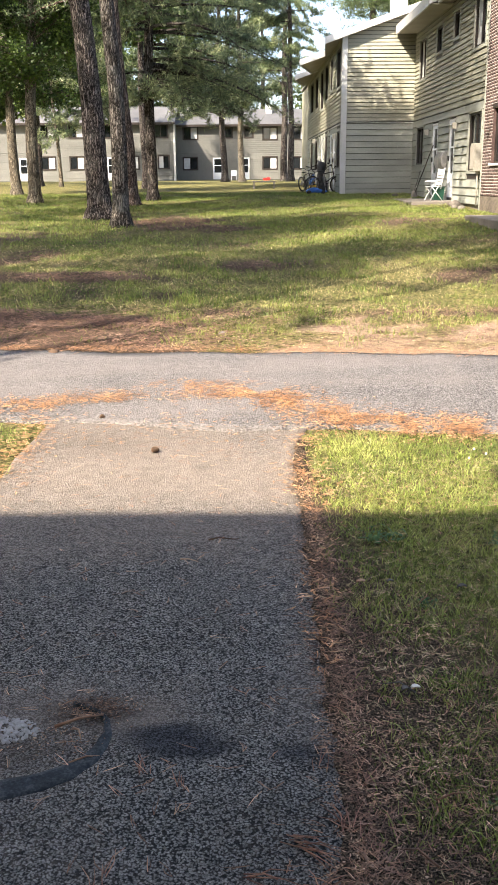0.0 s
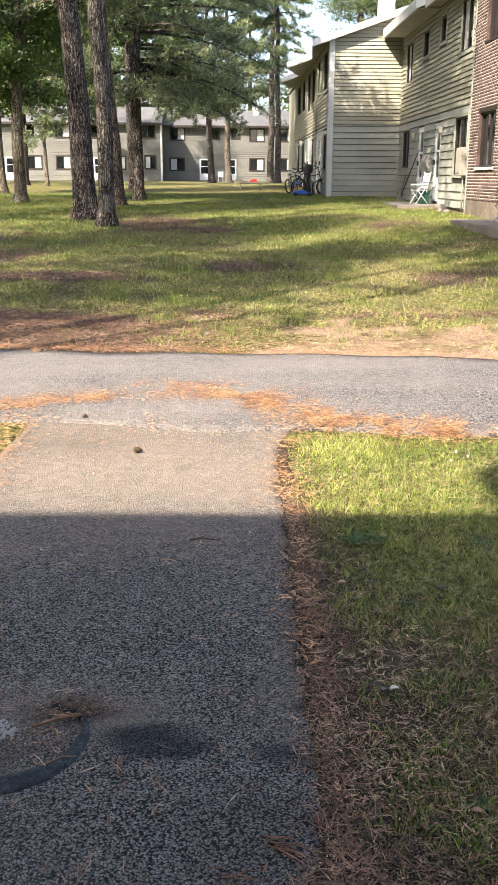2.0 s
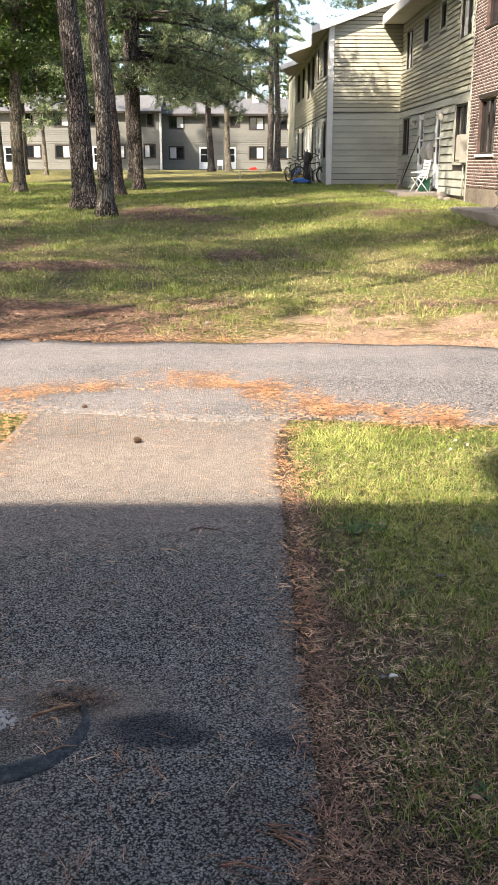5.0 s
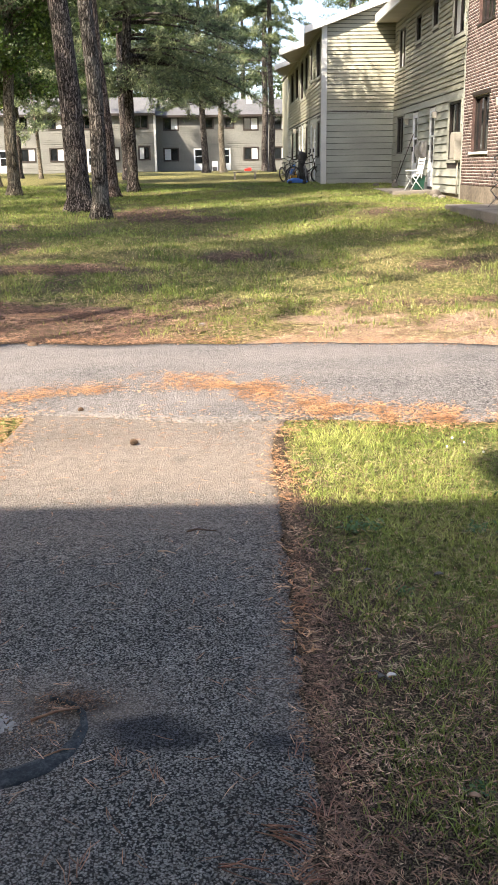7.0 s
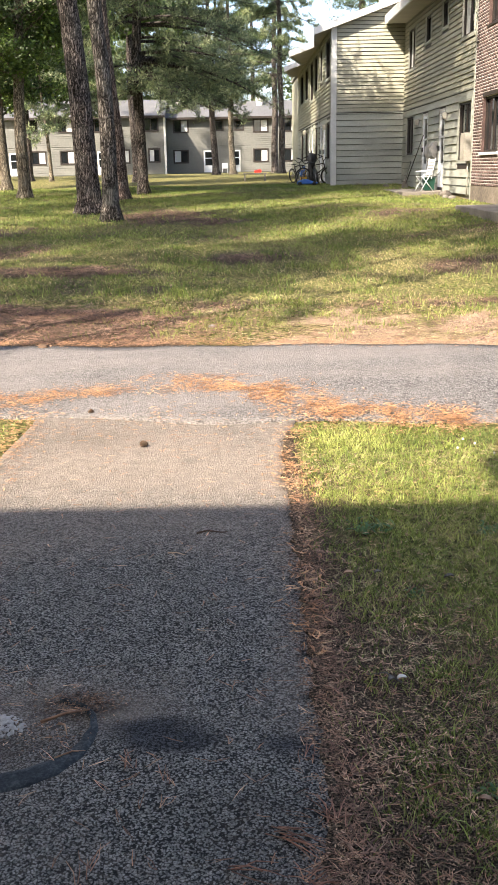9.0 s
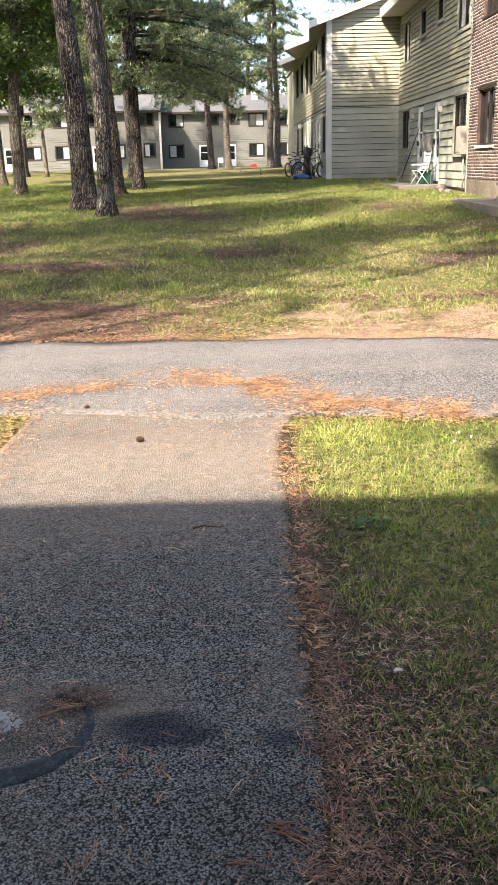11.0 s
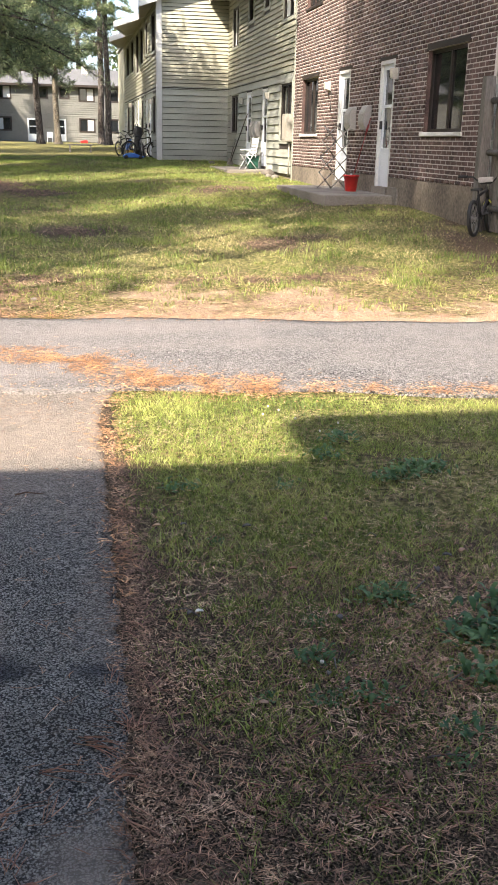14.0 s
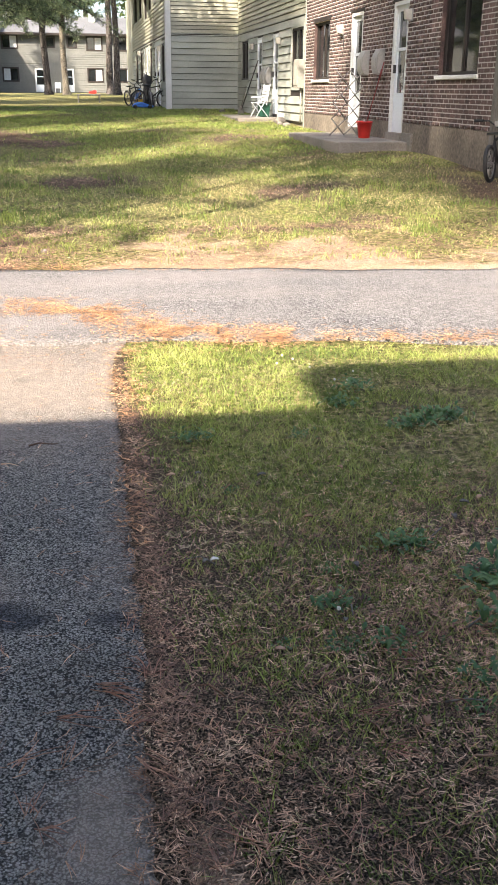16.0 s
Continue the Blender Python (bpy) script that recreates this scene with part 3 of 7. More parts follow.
rows = []
for x in np.arange(-30, 30.01, 0.1):
    n0, n1 = cross_near(x), cross_far(x)
    rows.append([(x, y, float(ground_z(x, y)) + 0.019 + 0.010 * math.sin(math.pi * (y - n0) / (n1 - n0))) for y in np.linspace(n0, n1, 24)])
cross = new("path_cross", path_mesh("path_cross", rows, M_CROSS,
            lambda x, y: 0.22 * np.exp(-((y - 6.6 + 0.12 * x) / 0.5) ** 2) + 0.10 * field(x, y, 1.2, 8) + 0.16 * field(x * 0.35, y, 6.0, 22) - 0.1 * (x > 1.2) + 0.35 * np.exp(-((x + 0.75) / 0.7) ** 4) * np.clip((6.4 - y) / 0.5, 0, 1), lambda x, y: np.clip(0.5 * field(x, y, 3, 21) - 0.55 + 0.5 * (y > cross_far(x) - 0.12), 0, 0.6)))
tagged(cross, "worn grey asphalt footpath crossing the lawn", "path", kind="structure")


def side_right(y):
    bend = np.interp(y, [-3, 1.2, 1.7, 2.2, 2.8, 3.6, 4.3, 4.7, 5.3], [-0.20, -0.20, -0.185, -0.158, -0.152, -0.138, -0.130, -0.125, -0.03])
    return bend + 0.004 * np.sin(9.7 * y + 1) + 0.004 * np.sin(23 * y) + 0.004 * np.sin(51 * y + 2) + 0.004 * np.sin(88 * y)


def side_left(y):
    return -1.53 + 0.025 * np.sin(2.7 * y + 2) + 0.06 * np.clip((y - 4.7) / 0.6, 0, 1)


def side_dust_sun(x, y):
    # sunlight painted into the colour: paler where the path leaves the eave's shadow
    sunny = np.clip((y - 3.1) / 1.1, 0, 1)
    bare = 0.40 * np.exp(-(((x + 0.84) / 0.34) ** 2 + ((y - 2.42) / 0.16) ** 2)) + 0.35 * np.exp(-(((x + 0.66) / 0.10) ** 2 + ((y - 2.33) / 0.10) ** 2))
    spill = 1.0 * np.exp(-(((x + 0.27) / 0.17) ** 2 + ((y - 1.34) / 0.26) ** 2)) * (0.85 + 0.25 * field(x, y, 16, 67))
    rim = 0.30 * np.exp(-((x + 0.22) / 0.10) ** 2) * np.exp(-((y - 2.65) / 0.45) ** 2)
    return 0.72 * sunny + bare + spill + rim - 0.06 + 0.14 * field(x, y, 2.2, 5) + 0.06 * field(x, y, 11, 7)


def side_tar(x, y):
    d = field(x, y, 9, 6)
    a = np.exp(-(((x + 0.57) / 0.10) ** 2 + ((y - 2.27) / 0.06) ** 2) * (1 + 0.35 * d))
    a2 = np.exp(-(((x + 0.49) / 0.07) ** 2 + ((y - 2.20) / 0.04) ** 2) * (1 + 0.35 * d))
    b = 0.6 * np.exp(-(((x + 0.24) / 0.12) ** 2 + ((y - 2.18) / 0.07) ** 2) * (1 + 0.3 * d))
    c = 0.5 * np.exp(-(((x + 0.24) / 0.16) ** 2 + ((y - 3.15) / 0.2) ** 2) * (1 + 0.3 * d))
    return np.clip(1.9 * (1.1 * (a + a2) + b - 0.26 + 0.22 * field(x, y, 24, 12)) + 0.4 * c, 0, 0.92)


rows = []
for y in np.arange(-2.2, 5.9, 0.02):
    rows.append([(x, y, 0.010 + 0.006 * math.sin(2.2 * x + 1.1 * y) + 0.004 * math.sin(7 * y)) for x in np.linspace(side_left(y), side_right(y), 30)])
side = new("path_side", path_mesh("path_side", rows, M_PATH, side_dust_sun, side_tar,
           lambda x, y: np.clip(1.9 * np.exp(-(((x + 0.77) / 0.10) ** 2 + ((y - 2.385) / 0.055) ** 2)) + 0.7 * np.exp(-(((x + 0.95) / 0.16) ** 2 + ((y - 2.2) / 0.08) ** 2))
                                + 0.42 * np.exp(-(((x + 0.33) / 0.14) ** 2 + ((y - 1.9) / 0.16) ** 2)) + 0.42 * np.exp(-(((x + 1.18) / 0.34) ** 2 + ((y - 5.0) / 0.24) ** 2)) * (0.8 + 0.4 * field(x, y, 5, 68)), 0, 1)))
tagged(side, "coarse dark asphalt path with sandy worn patches, its sunlit end painted paler", "path", kind="structure")


# soil and litter that has crept over the path's edge
rows = []
for y in np.arange(0.2, 5.0, 0.012):
    e = float(side_right(y))
    reach = 0.003 + 0.016 * max(0.0, 0.3 + noise.noise(Vector((0.0, y * 6.0, 3.0))) + 0.6 * noise.noise(Vector((1.0, y * 27.0, 7.0))))
    top = 0.021 + 0.004 * noise.noise(Vector((2.0, y * 20.0, 0.0)))
    rows.append([(e - reach, y, 0.012), (e - reach * 0.6, y, top), (e + 0.008, y, top + 0.001), (e + 0.035, y, 0.012), (e + 0.07, y, -0.006)])
rows = np.array(rows)
i = np.arange(rows.shape[0] * 5).reshape(-1, 5)
sm = quick_mesh("soil_edge", rows.reshape(-1, 3), np.stack([i[:-1, :-1], i[:-1, 1:], i[1:, 1:], i[1:, :-1]], -1).reshape(-1, 4), M_GROUND)
for name, value in (("litter", 1.0), ("sand", 0.0)):
    sm.attributes.new(name, "FLOAT", "POINT").data.foreach_set("value", np.full(rows.shape[0] * 5, value, np.float32))
sm.polygons.foreach_set("use_smooth", [True] * len(sm.polygons))
tagged(new("soil_edge", sm), "dark crumbly soil crept over the edge of the path", "soil", kind="stuff")


# ---- walls, windows, doors ----
WEST = Matrix(((0, -1, 0, 0), (1, 0, 0, 0), (0, 0, 1, 0), (0, 0, 0, 1)))   # u along +y, d towards -x
SOUTH = Matrix(((1, 0, 0, 0), (0, -1, 0, 0), (0, 0, 1, 0), (0, 0, 0, 1)))  # u along +x, d towards -y


def facing(m, x, y):
    return Matrix.Translation((x, y, 0)) @ m


def wall_mesh(u0, u1, w0, w1, holes, thick, m):
    """A wall with openings through it: its face at d = 0, its back at -thick."""
    us = sorted({u0, u1, *(h[0] for h in holes), *(h[1] for h in holes)})
    ws = sorted({w0, w1, *(h[2] for h in holes), *(h[3] for h in holes)})
    us, ws = [u for u in us if u0 <= u <= u1], [w for w in ws if w0 <= w <= w1]
    bm, vs = bmesh.new(), {}
    for a, b in zip(us, us[1:]):
        for c, d in zip(ws, ws[1:]):
            if any(h[0] <= (a + b) / 2 <= h[1] and h[2] <= (c + d) / 2 <= h[3] for h in holes):
                continue
            ring = []
            for p in ((a, c), (b, c), (b, d), (a, d)):
                if p not in vs:
                    vs[p] = bm.verts.new((p[0], 0, p[1]))
                ring.append(vs[p])
            bm.faces.new(ring)
    got = bmesh.ops.extrude_face_region(bm, geom=list(bm.faces))
    bmesh.ops.translate(bm, vec=(0, -thick, 0), verts=[v for v in got["geom"] if isinstance(v, bmesh.types.BMVert)])
    bm.transform(m)
    return bm


def split(a, b, w, holes):
    """The stretches of a course from a to b at height w that no opening cuts."""
    runs = [(a, b)]
    for h in holes:
        if h[2] - 0.01 < w < h[3] + 0.01:
            runs = [r for s, e in runs for r in ((s, min(e, h[0])), (max(s, h[1]), e)) if r[1] - r[0] > 0.03]
    return runs


def siding(wall, u0, u1, w0, w1, pitch, holes, m, mat, rng, left=None, joined=False):
    """Lapped boards, each one a piece, thick at its lower edge."""
    w = w0
    allbm = bmesh.new() if joined else None
    while w < w1 - 0.02:
        top = min(w + pitch, w1)
        a0 = u0 if left is None else max(u0, left(top))
        for a, b in split(a0, u1, (w + top) / 2, holes):
            cuts = [a]
            while b - cuts[-1] > 4.4:
                cuts.append(cuts[-1] + rng.uniform(2.4, 4.0))
            cuts.append(b)
            for s, e in zip(cuts, cuts[1:]):
                bm = allbm if joined else bmesh.new()
                lo, hi = (0.040 if pitch > 0.15 else 0.032) + rng.uniform(-0.002, 0.003), 0.006
                s1, e1 = s + 0.002, e - 0.002
                n0 = len(bm.verts)
                v = [bm.verts.new(p) for p in ((s1, 0.001, w - 0.012), (e1, 0.001, w - 0.012), (e1, lo, w - 0.012), (s1, lo, w - 0.012), (s1, 0.001, top - 0.026), (e1, 0.001, top - 0.026), (e1, hi, top - 0.026), (s1, hi, top - 0.026))]
                for f in ((3, 2, 1, 0), (4, 5, 6, 7), (0, 1, 5, 4), (1, 2, 6, 5), (2, 3, 7, 6), (3, 0, 4, 7)):
                    bm.faces.new([v[i] for i in f])
                if not joined:
                    bm.transform(m)
                    child("siding_board", bm, mat, wall)
        w += pitch
    if joined:
        allbm.transform(m)
        tagged(child("siding", allbm, mat, wall, "lapped painted boards"), kind="stuff")


def window(parent, u0, u1, w0, w1, m, deep=0.10, sill=0.0, lintel=None, vertical=True, blind=0, frame_mat=None, trim=0.0, sill_mat=None):
    """A sliding window: frame, meeting stile, two panes, and what hangs behind them."""
    fm = frame_mat or M_WFRAME
    bm, f = bmesh.new(), 0.05
    box(bm, u0, u0 + f, -deep - 0.04, -deep + 0.04, w0, w1)
    box(bm, u1 - f, u1, -deep - 0.04, -deep + 0.04, w0, w1)
    box(bm, u0 + f, u1 - f, -deep - 0.04, -deep + 0.04, w0, w0 + f)
    box(bm, u0 + f, u1 - f, -deep - 0.04, -deep + 0.04, w1 - f, w1)
    bm.transform(m)
    win = child("window", bm, fm, parent, "dark framed sliding window")
    mid = (u0 + u1) / 2
    if vertical:
        bm = bmesh.new()
        box(bm, mid - 0.03, mid + 0.03, -deep - 0.03, -deep + 0.03, w0 + f, w1 - f)
        bm.transform(m)
        child("stile", bm, fm, win)
        spans = [(u0 + f, mid - 0.03), (mid + 0.03, u1 - f)]
    else:
        spans = [(u0 + f, u1 - f)]
    for k, (a, b) in enumerate(spans):
        bm = bmesh.new()
        box(bm, a, b, -deep - 0.008, -deep, w0 + f, w1 - f)
        bm.transform(m)
        child("pane", bm, M_BLIND if blind & (1 << k) else M_GLASS, win, "pane with a drawn blind" if blind & (1 << k) else "")
    if trim:
        bm = bmesh.new()
        box(bm, u0 - trim, u0 - 0.002, 0.0, 0.035, w0 - trim, w1 + trim)
        box(bm, u1 + 0.002, u1 + trim, 0.0, 0.035, w0 - trim, w1 + trim)
        box(bm, u0 - 0.002, u1 + 0.002, 0.0, 0.035, w1 + 0.002, w1 + trim)
        box(bm, u0 - 0.002, u1 + 0.002, 0.0, 0.035, w0 - trim, w0 - 0.002)
        bm.transform(m)
        child("casing", bm, M_SIDING2, win, "painted wooden casing")
    if sill:
        bm = bmesh.new()
        box(bm, u0 - 0.06, u1 + 0.06, -deep + 0.042, sill, w0 - 0.06, w0 - 0.002)
        bm.transform(m)
        child("sill", bm, sill_mat or M_TRIM, win, "white painted sill", bevel=0.006)
    if lintel:
        bm = bmesh.new()
        box(bm, u0 - 0.08, u1 + 0.04, -0.05, 0.016, w1 + 0.004, w1 + lintel)
        bm.transform(m)
        child("lintel", bm, M_DARK, win, "dark steel lintel")
    if lintel is not None:
        # brick returns of the opening
        for a, b in ((u0 - 0.001, u0 + 0.014), (u1 - 0.014, u1 + 0.001)):
            bm = bmesh.new()
            box(bm, a, b, -deep + 0.042, 0.006, w0 + 0.002, w1)
            bm.transform(m)
            child("jamb", bm, M_BRICK, win, "brick return of the opening")
    return win


def storm_door(parent, u0, u1, w0, w1, m, deep=0.06, panels=True, hinge=0):
    """A white storm door: frame, two glazed halves, a kick panel, a handle."""
    bm, f = bmesh.new(), 0.06
    box(bm, u0, u0 + f, -deep - 0.05, 0.012, w0, w1)
    box(bm, u1 - f, u1, -deep - 0.05, 0.012, w0, w1)
    box(bm, u0 + f, u1 - f, -deep - 0.05, 0.012, w1 - f, w1)
    bm.transform(m)
    door = child("door", bm, M_TRIM, parent, "white storm door with two glazed panels")
    a, b, h = u0 + f + 0.004, u1 - f - 0.004, w1 - f - 0.004 - w0
    z = [w0, w0 + 0.32 * h, w0 + 0.665 * h, w0 + h]
    bm = bmesh.new()
    s = 0.085
    box(bm, a, a + s, -deep - 0.02, -deep + 0.025, w0, z[3])
    box(bm, b - s, b, -deep - 0.02, -deep + 0.025, w0, z[3])
    box(bm, a + s, b - s, -deep - 0.02, -deep + 0.025, z[3] - s, z[3])
    box(bm, a + s, b - s, -deep - 0.02, -deep + 0.025, z[2] - 0.025, z[2] + 0.025)
    box(bm, a + s, b - s, -deep - 0.02, -deep + 0.02, w0, z[1])
    box(bm, a + s, b - s, -deep + 0.02, -deep + 0.027, z[1] - 0.03, z[1])
    box(bm, a + s, b - s, -deep + 0.02, -deep + 0.027, z[1] - 0.12, z[1] - 0.09)
    bm.transform(m)
    child("door_leaf", bm, M_DOOR, door, "white door leaf with a ribbed kick panel")
    for c, d in ((z[1], z[2] - 0.025), (z[2] + 0.025, z[3] - s)):
        bm = bmesh.new()
        box(bm, a + s, b - s, -deep - 0.006, -deep, c, d)
        bm.transform(m)
        child("pane", bm, M_GLASS, door)
    bm = bmesh.new()
    hu = b - s / 2 if hinge == 0 else a + s / 2
    box(bm, hu - 0.015, hu + 0.015, -deep + 0.025, -deep + 0.07, w0 + 0.98, w0 + 1.12)
    bm.transform(m)
    child("handle", bm, M_RUBBER, door, "black handle")
    return door


def roof_slab(bm, x0, z0, x1, z1, y0, y1, t=0.10):
    prism(bm, [(x0, z0), (x1, z1), (x1, z1 + t), (x0, z0 + t)], y0, y1)


# ---- brick and siding house beside the lawn ----
BX, SX = 5.39, 5.50
house = thing("apartment_building", "two-storey apartment block, brick at one end and cream clapboard beyond", "building", (8, 23, 0.3))
MB, MS = facing(WEST, BX, 0), facing(WEST, SX, 0)
rng = random.Random(4)
b_win = [(21.57, 22.98, 1.60, 2.80), (13.40, 14.92, 1.60, 2.80), (21.50, 22.80, 4.30, 5.55), (18.75, 19.90, 4.62, 5.55), (13.40, 14.92, 4.30, 5.55)]
b_door = [(19.08, 19.88, 0.68, 2.80), (16.45, 17.22, 0.68, 2.80)]
b_holes = b_win + b_door
brick_wall = child("brick_wall", wall_mesh(12.45, 23.80, 0.86, 6.0, b_holes, 0.24, facing(WEST, BX - 0.0088, 0)), M_MORTAR, house, "red brick wall with pale mortar joints")
bm = wall_mesh(12.42, 23.84, -0.3, 0.855, [(d[0], d[1], 0.68, 1.0) for d in b_door], 0.25, facing(WEST, BX - 0.012, 0))
child("foundation", bm, M_FOUND, house, "tan stained concrete foundation")
bm = bmesh.new()
box(bm, BX + 0.02, 13.5, 12.47, 12.62, -0.3, 6.0)
end_wall = child("end_wall", bm, M_SIDING2, house, "pale clapboard end wall")
for a, b, c, d in b_win[:2]:
    window(house, a, b, c, d, MB, deep=0.10, sill=0.05, lintel=0.09)
for a, b, c, d in b_win[2:]:
    window(house, a, b, c, d, MB, deep=0.10, sill=0.03, lintel=0, sill_mat=M_DARK)
for a, b, c, d in b_door:
    storm_door(house, a, b, c, d, MB)
    bm = bmesh.new()
    box(bm, a - 0.08, b + 0.06, -0.05, 0.016, d + 0.004, d + 0.06)
    bm.transform(MB)
    child("lintel", bm, M_DARK, house, "dark steel lintel")
    bm = bmesh.new()
    box(bm, a - 0.02, b + 0.02, -0.1, 0.06, c - 0.12, c - 0.004)
    bm.transform(MB)
    child("threshold", bm, M_CONC, house)
bm = bmesh.new()
box(bm, BX - 0.05, BX - 0.012, 15.88, 16.38, 0.2, 0.70)
child("foundation_patch", bm, M_CONC, house, "pale mortar patch on the foundation")

# siding stretch
s_win = [(32.10, 33.30, 1.68, 2.84), (24.45, 25.75, 1.45, 2.84), (32.15, 33.20, 4.32, 5.50), (29.70, 30.50, 4.82, 5.52), (27.45, 28.15, 4.92, 5.58), (24.50, 25.70, 4.38, 5.60)]
s_door = [(29.80, 30.62, 0.74, 2.83), (27.45, 28.20, 0.74, 2.83)]
s_holes = s_win + s_door
grown = [(h[0] - 0.085, h[1] + 0.085, h[2] - 0.085, h[3] + 0.085) for h in s_win] + [(h[0], h[1], h[2], h[3]) for h in s_door]
side_wall = child("siding_wall", wall_mesh(23.845, 34.1, 0.62, 5.9, s_holes, 0.18, MS), M_DARK, house, "cream clapboard wall, wide boards below and narrow above")
bm = bmesh.new()
box(bm, SX + 0.03, SX + 0.2, 23.85, 34.1, 0.2, 0.615)
child("foundation", bm, M_CONC, house)
siding(side_wall, 23.86, 34.1, 0.64, 3.10, 0.205, grown, MS, M_SIDING2, rng)
siding(side_wall, 23.86, 34.1, 3.14, 5.90, 0.127, grown, MS, M_SIDING, rng)
bm = bmesh.new()
box(bm, 23.85, 34.07, 0.0, 0.034, 3.098, 3.125)
bm.transform(MS)
child("belt_board", bm, M_SIDING2, house)
for i, (a, b, c, d) in enumerate(s_win):
    window(house, a, b, c, d, MS, deep=0.05, trim=0.08, vertical=(b - a) > 0.9, blind=2 if i in (2, 5) else 0)
for a, b, c, d in s_door:
    storm_door(house, a, b, c, d, MS, deep=0.02)
bm = bmesh.new()
box(bm, BX - 0.02, BX + 0.1, 23.80, 23.88, 0.5, 5.9)
child("corner_trim", bm, M_SIDING2, house)

siding(end_wall, BX + 0.03, 9.0, 0.7, 5.9, 0.16, [], facing(SOUTH, 0, 12.446), M_SIDING2, rng)

# roof: the far stretch reaches out further than the near one
bm = bmesh.new()
roof_slab(bm, 4.84, 5.98, 9.6, 7.80, 28.4, 34.02)
roof_slab(bm, 5.10, 5.98, 9.6, 7.70, 12.0, 28.4)
roof_slab(bm, 14.5, 5.98, 9.6, 7.80, 12.0, 34.02)
child("roof", bm, M_ROOF, house, "low grey shingle roof with deep eaves")
bm = bmesh.new()
box(bm, 4.78, 4.838, 28.38, 33.93, 5.80, 6.08)
box(bm, 5.04, 5.098, 12.0, 28.37, 5.84, 6.13)
prism(bm, [(4.78, 5.82), (6.6, 6.52), (6.6, 6.77), (4.78, 6.08)], 33.935, 34.0)
prism(bm, [(4.78, 5.82), (5.3, 6.02), (5.3, 6.28), (4.78, 6.08)], 28.30, 28.37)
child("fascia", bm, M_TRIM, house, "white painted fascia boards")
bm = bmesh.new()
box(bm, 4.84, SX + 0.1, 28.4, 33.92, 5.83, 5.86)
box(bm, 5.10, SX + 0.1, 12.0, 28.39, 5.90, 5.93)
child("soffit", bm, M_SOFFIT, house, "cream painted soffit")
# all bricks: the nearest as pieces of their own, the others joined
bw, bh, ch, cw = 0.187, 0.053, 0.0685, 0.204
brick_me = None
far_bm = []
count = 0
course, z = 0, 0.862
while z + bh < 5.85:
    off = 0.0 if course % 2 == 0 else cw / 2
    y = 12.46 - off
    while y < 23.79:
        a, b = max(y, 12.46), min(y + bw, 23.79)
        for s, e in split(a, b, z + bh / 2, b_holes):
            if e - s < 0.025:
                continue
            p = rng.uniform(0.0, 0.0022)
            if abs(e - s - bw) < 1e-6 and s < 15.3 and 0.9 < z < 2.75 and count < 300:
                if brick_me is None:
                    bm = bmesh.new()
                    box(bm, -0.012, 0.010, -bw / 2, bw / 2, -bh / 2, bh / 2)
                    brick_me = mesh_of("brick", bm, M_BRICK)
                ob = new("brick", brick_me)
                ob.parent = brick_wall
                ob.location = Vector((BX + p * 0.7, (s + e) / 2, z + bh / 2)) - house.location
                count += 1
            else:
                far_bm.append((BX - 0.012 + p, s, e, z, z + bh))
        y += cw
    z += ch
    course += 1
FB = np.array(far_bm)
x0, x1 = FB[:, 0], FB[:, 0] + 0.022
vv = np.stack([np.stack(c, -1) for c in ((x0, FB[:, 1], FB[:, 3]), (x0, FB[:, 2], FB[:, 3]), (x0, FB[:, 2], FB[:, 4]), (x0, FB[:, 1], FB[:, 4]),
                                        (x1, FB[:, 1], FB[:, 3]), (x1, FB[:, 2], FB[:, 3]), (x1, FB[:, 2], FB[:, 4]), (x1, FB[:, 1], FB[:, 4]))], 1).reshape(-1, 3)
ff = (np.arange(len(FB))[:, None, None] * 8 + np.array([[0, 3, 2, 1], [0, 1, 5, 4], [2, 3, 7, 6], [1, 2, 6, 5], [3, 0, 4, 7]])[None]).reshape(-1, 4)
rest = new("bricks", quick_mesh("bricks", vv - np.array(house.location), ff, M_BRICKS))
rest.parent = brick_wall
tagged(rest, "rows of weathered red bricks", kind="stuff")

# ---- clapboard house with its gable towards the lawn ----
GX, GY = 3.07, 34.10
house2 = thing("apartment_building", "two-storey clapboard apartment block with a white corner board and stepped eaves", "building", (6, 42, 0.7))
MG = facing(SOUTH, 0, GY)
bm = bmesh.new()
prism(bm, [(GX, 0.45), (SX + 0.2, 0.45), (SX + 0.2, 6.70), (GX, 5.80)], GY, GY + 0.18)
gable = child("gable_wall", bm, M_DARK, house2, "pale clapboard gable wall, wide boards below and narrow above")
siding(gable, GX + 0.15, SX, 0.72, 3.10, 0.195, [], MG, M_SIDING2, rng)
siding(gable, GX + 0.15, SX, 3.14, 6.6, 0.118, [], MG, M_SIDING, rng, left=lambda w: GX + (w - 0.118 - 5.80) / 0.343)
bm = bmesh.new()
box(bm, GX + 0.15, SX, GY - 0.034, GY, 3.098, 3.122)
child("belt_board", bm, M_SIDING2, house2)
bm = bmesh.new()
box(bm, GX - 0.03, GX + 0.145, GY - 0.045, GY - 0.001, 0.70, 5.84)
box(bm, GX - 0.035, GX - 0.001, GY, GY + 0.14, 0.70, 5.84)
child("corner_board", bm, M_TRIM, house2, "white painted corner board")
bm = bmesh.new()
box(bm, GX, SX, GY - 0.005, GY + 0.1, 0.3, 0.70)
child("foundation", bm, M_CONC, house2)


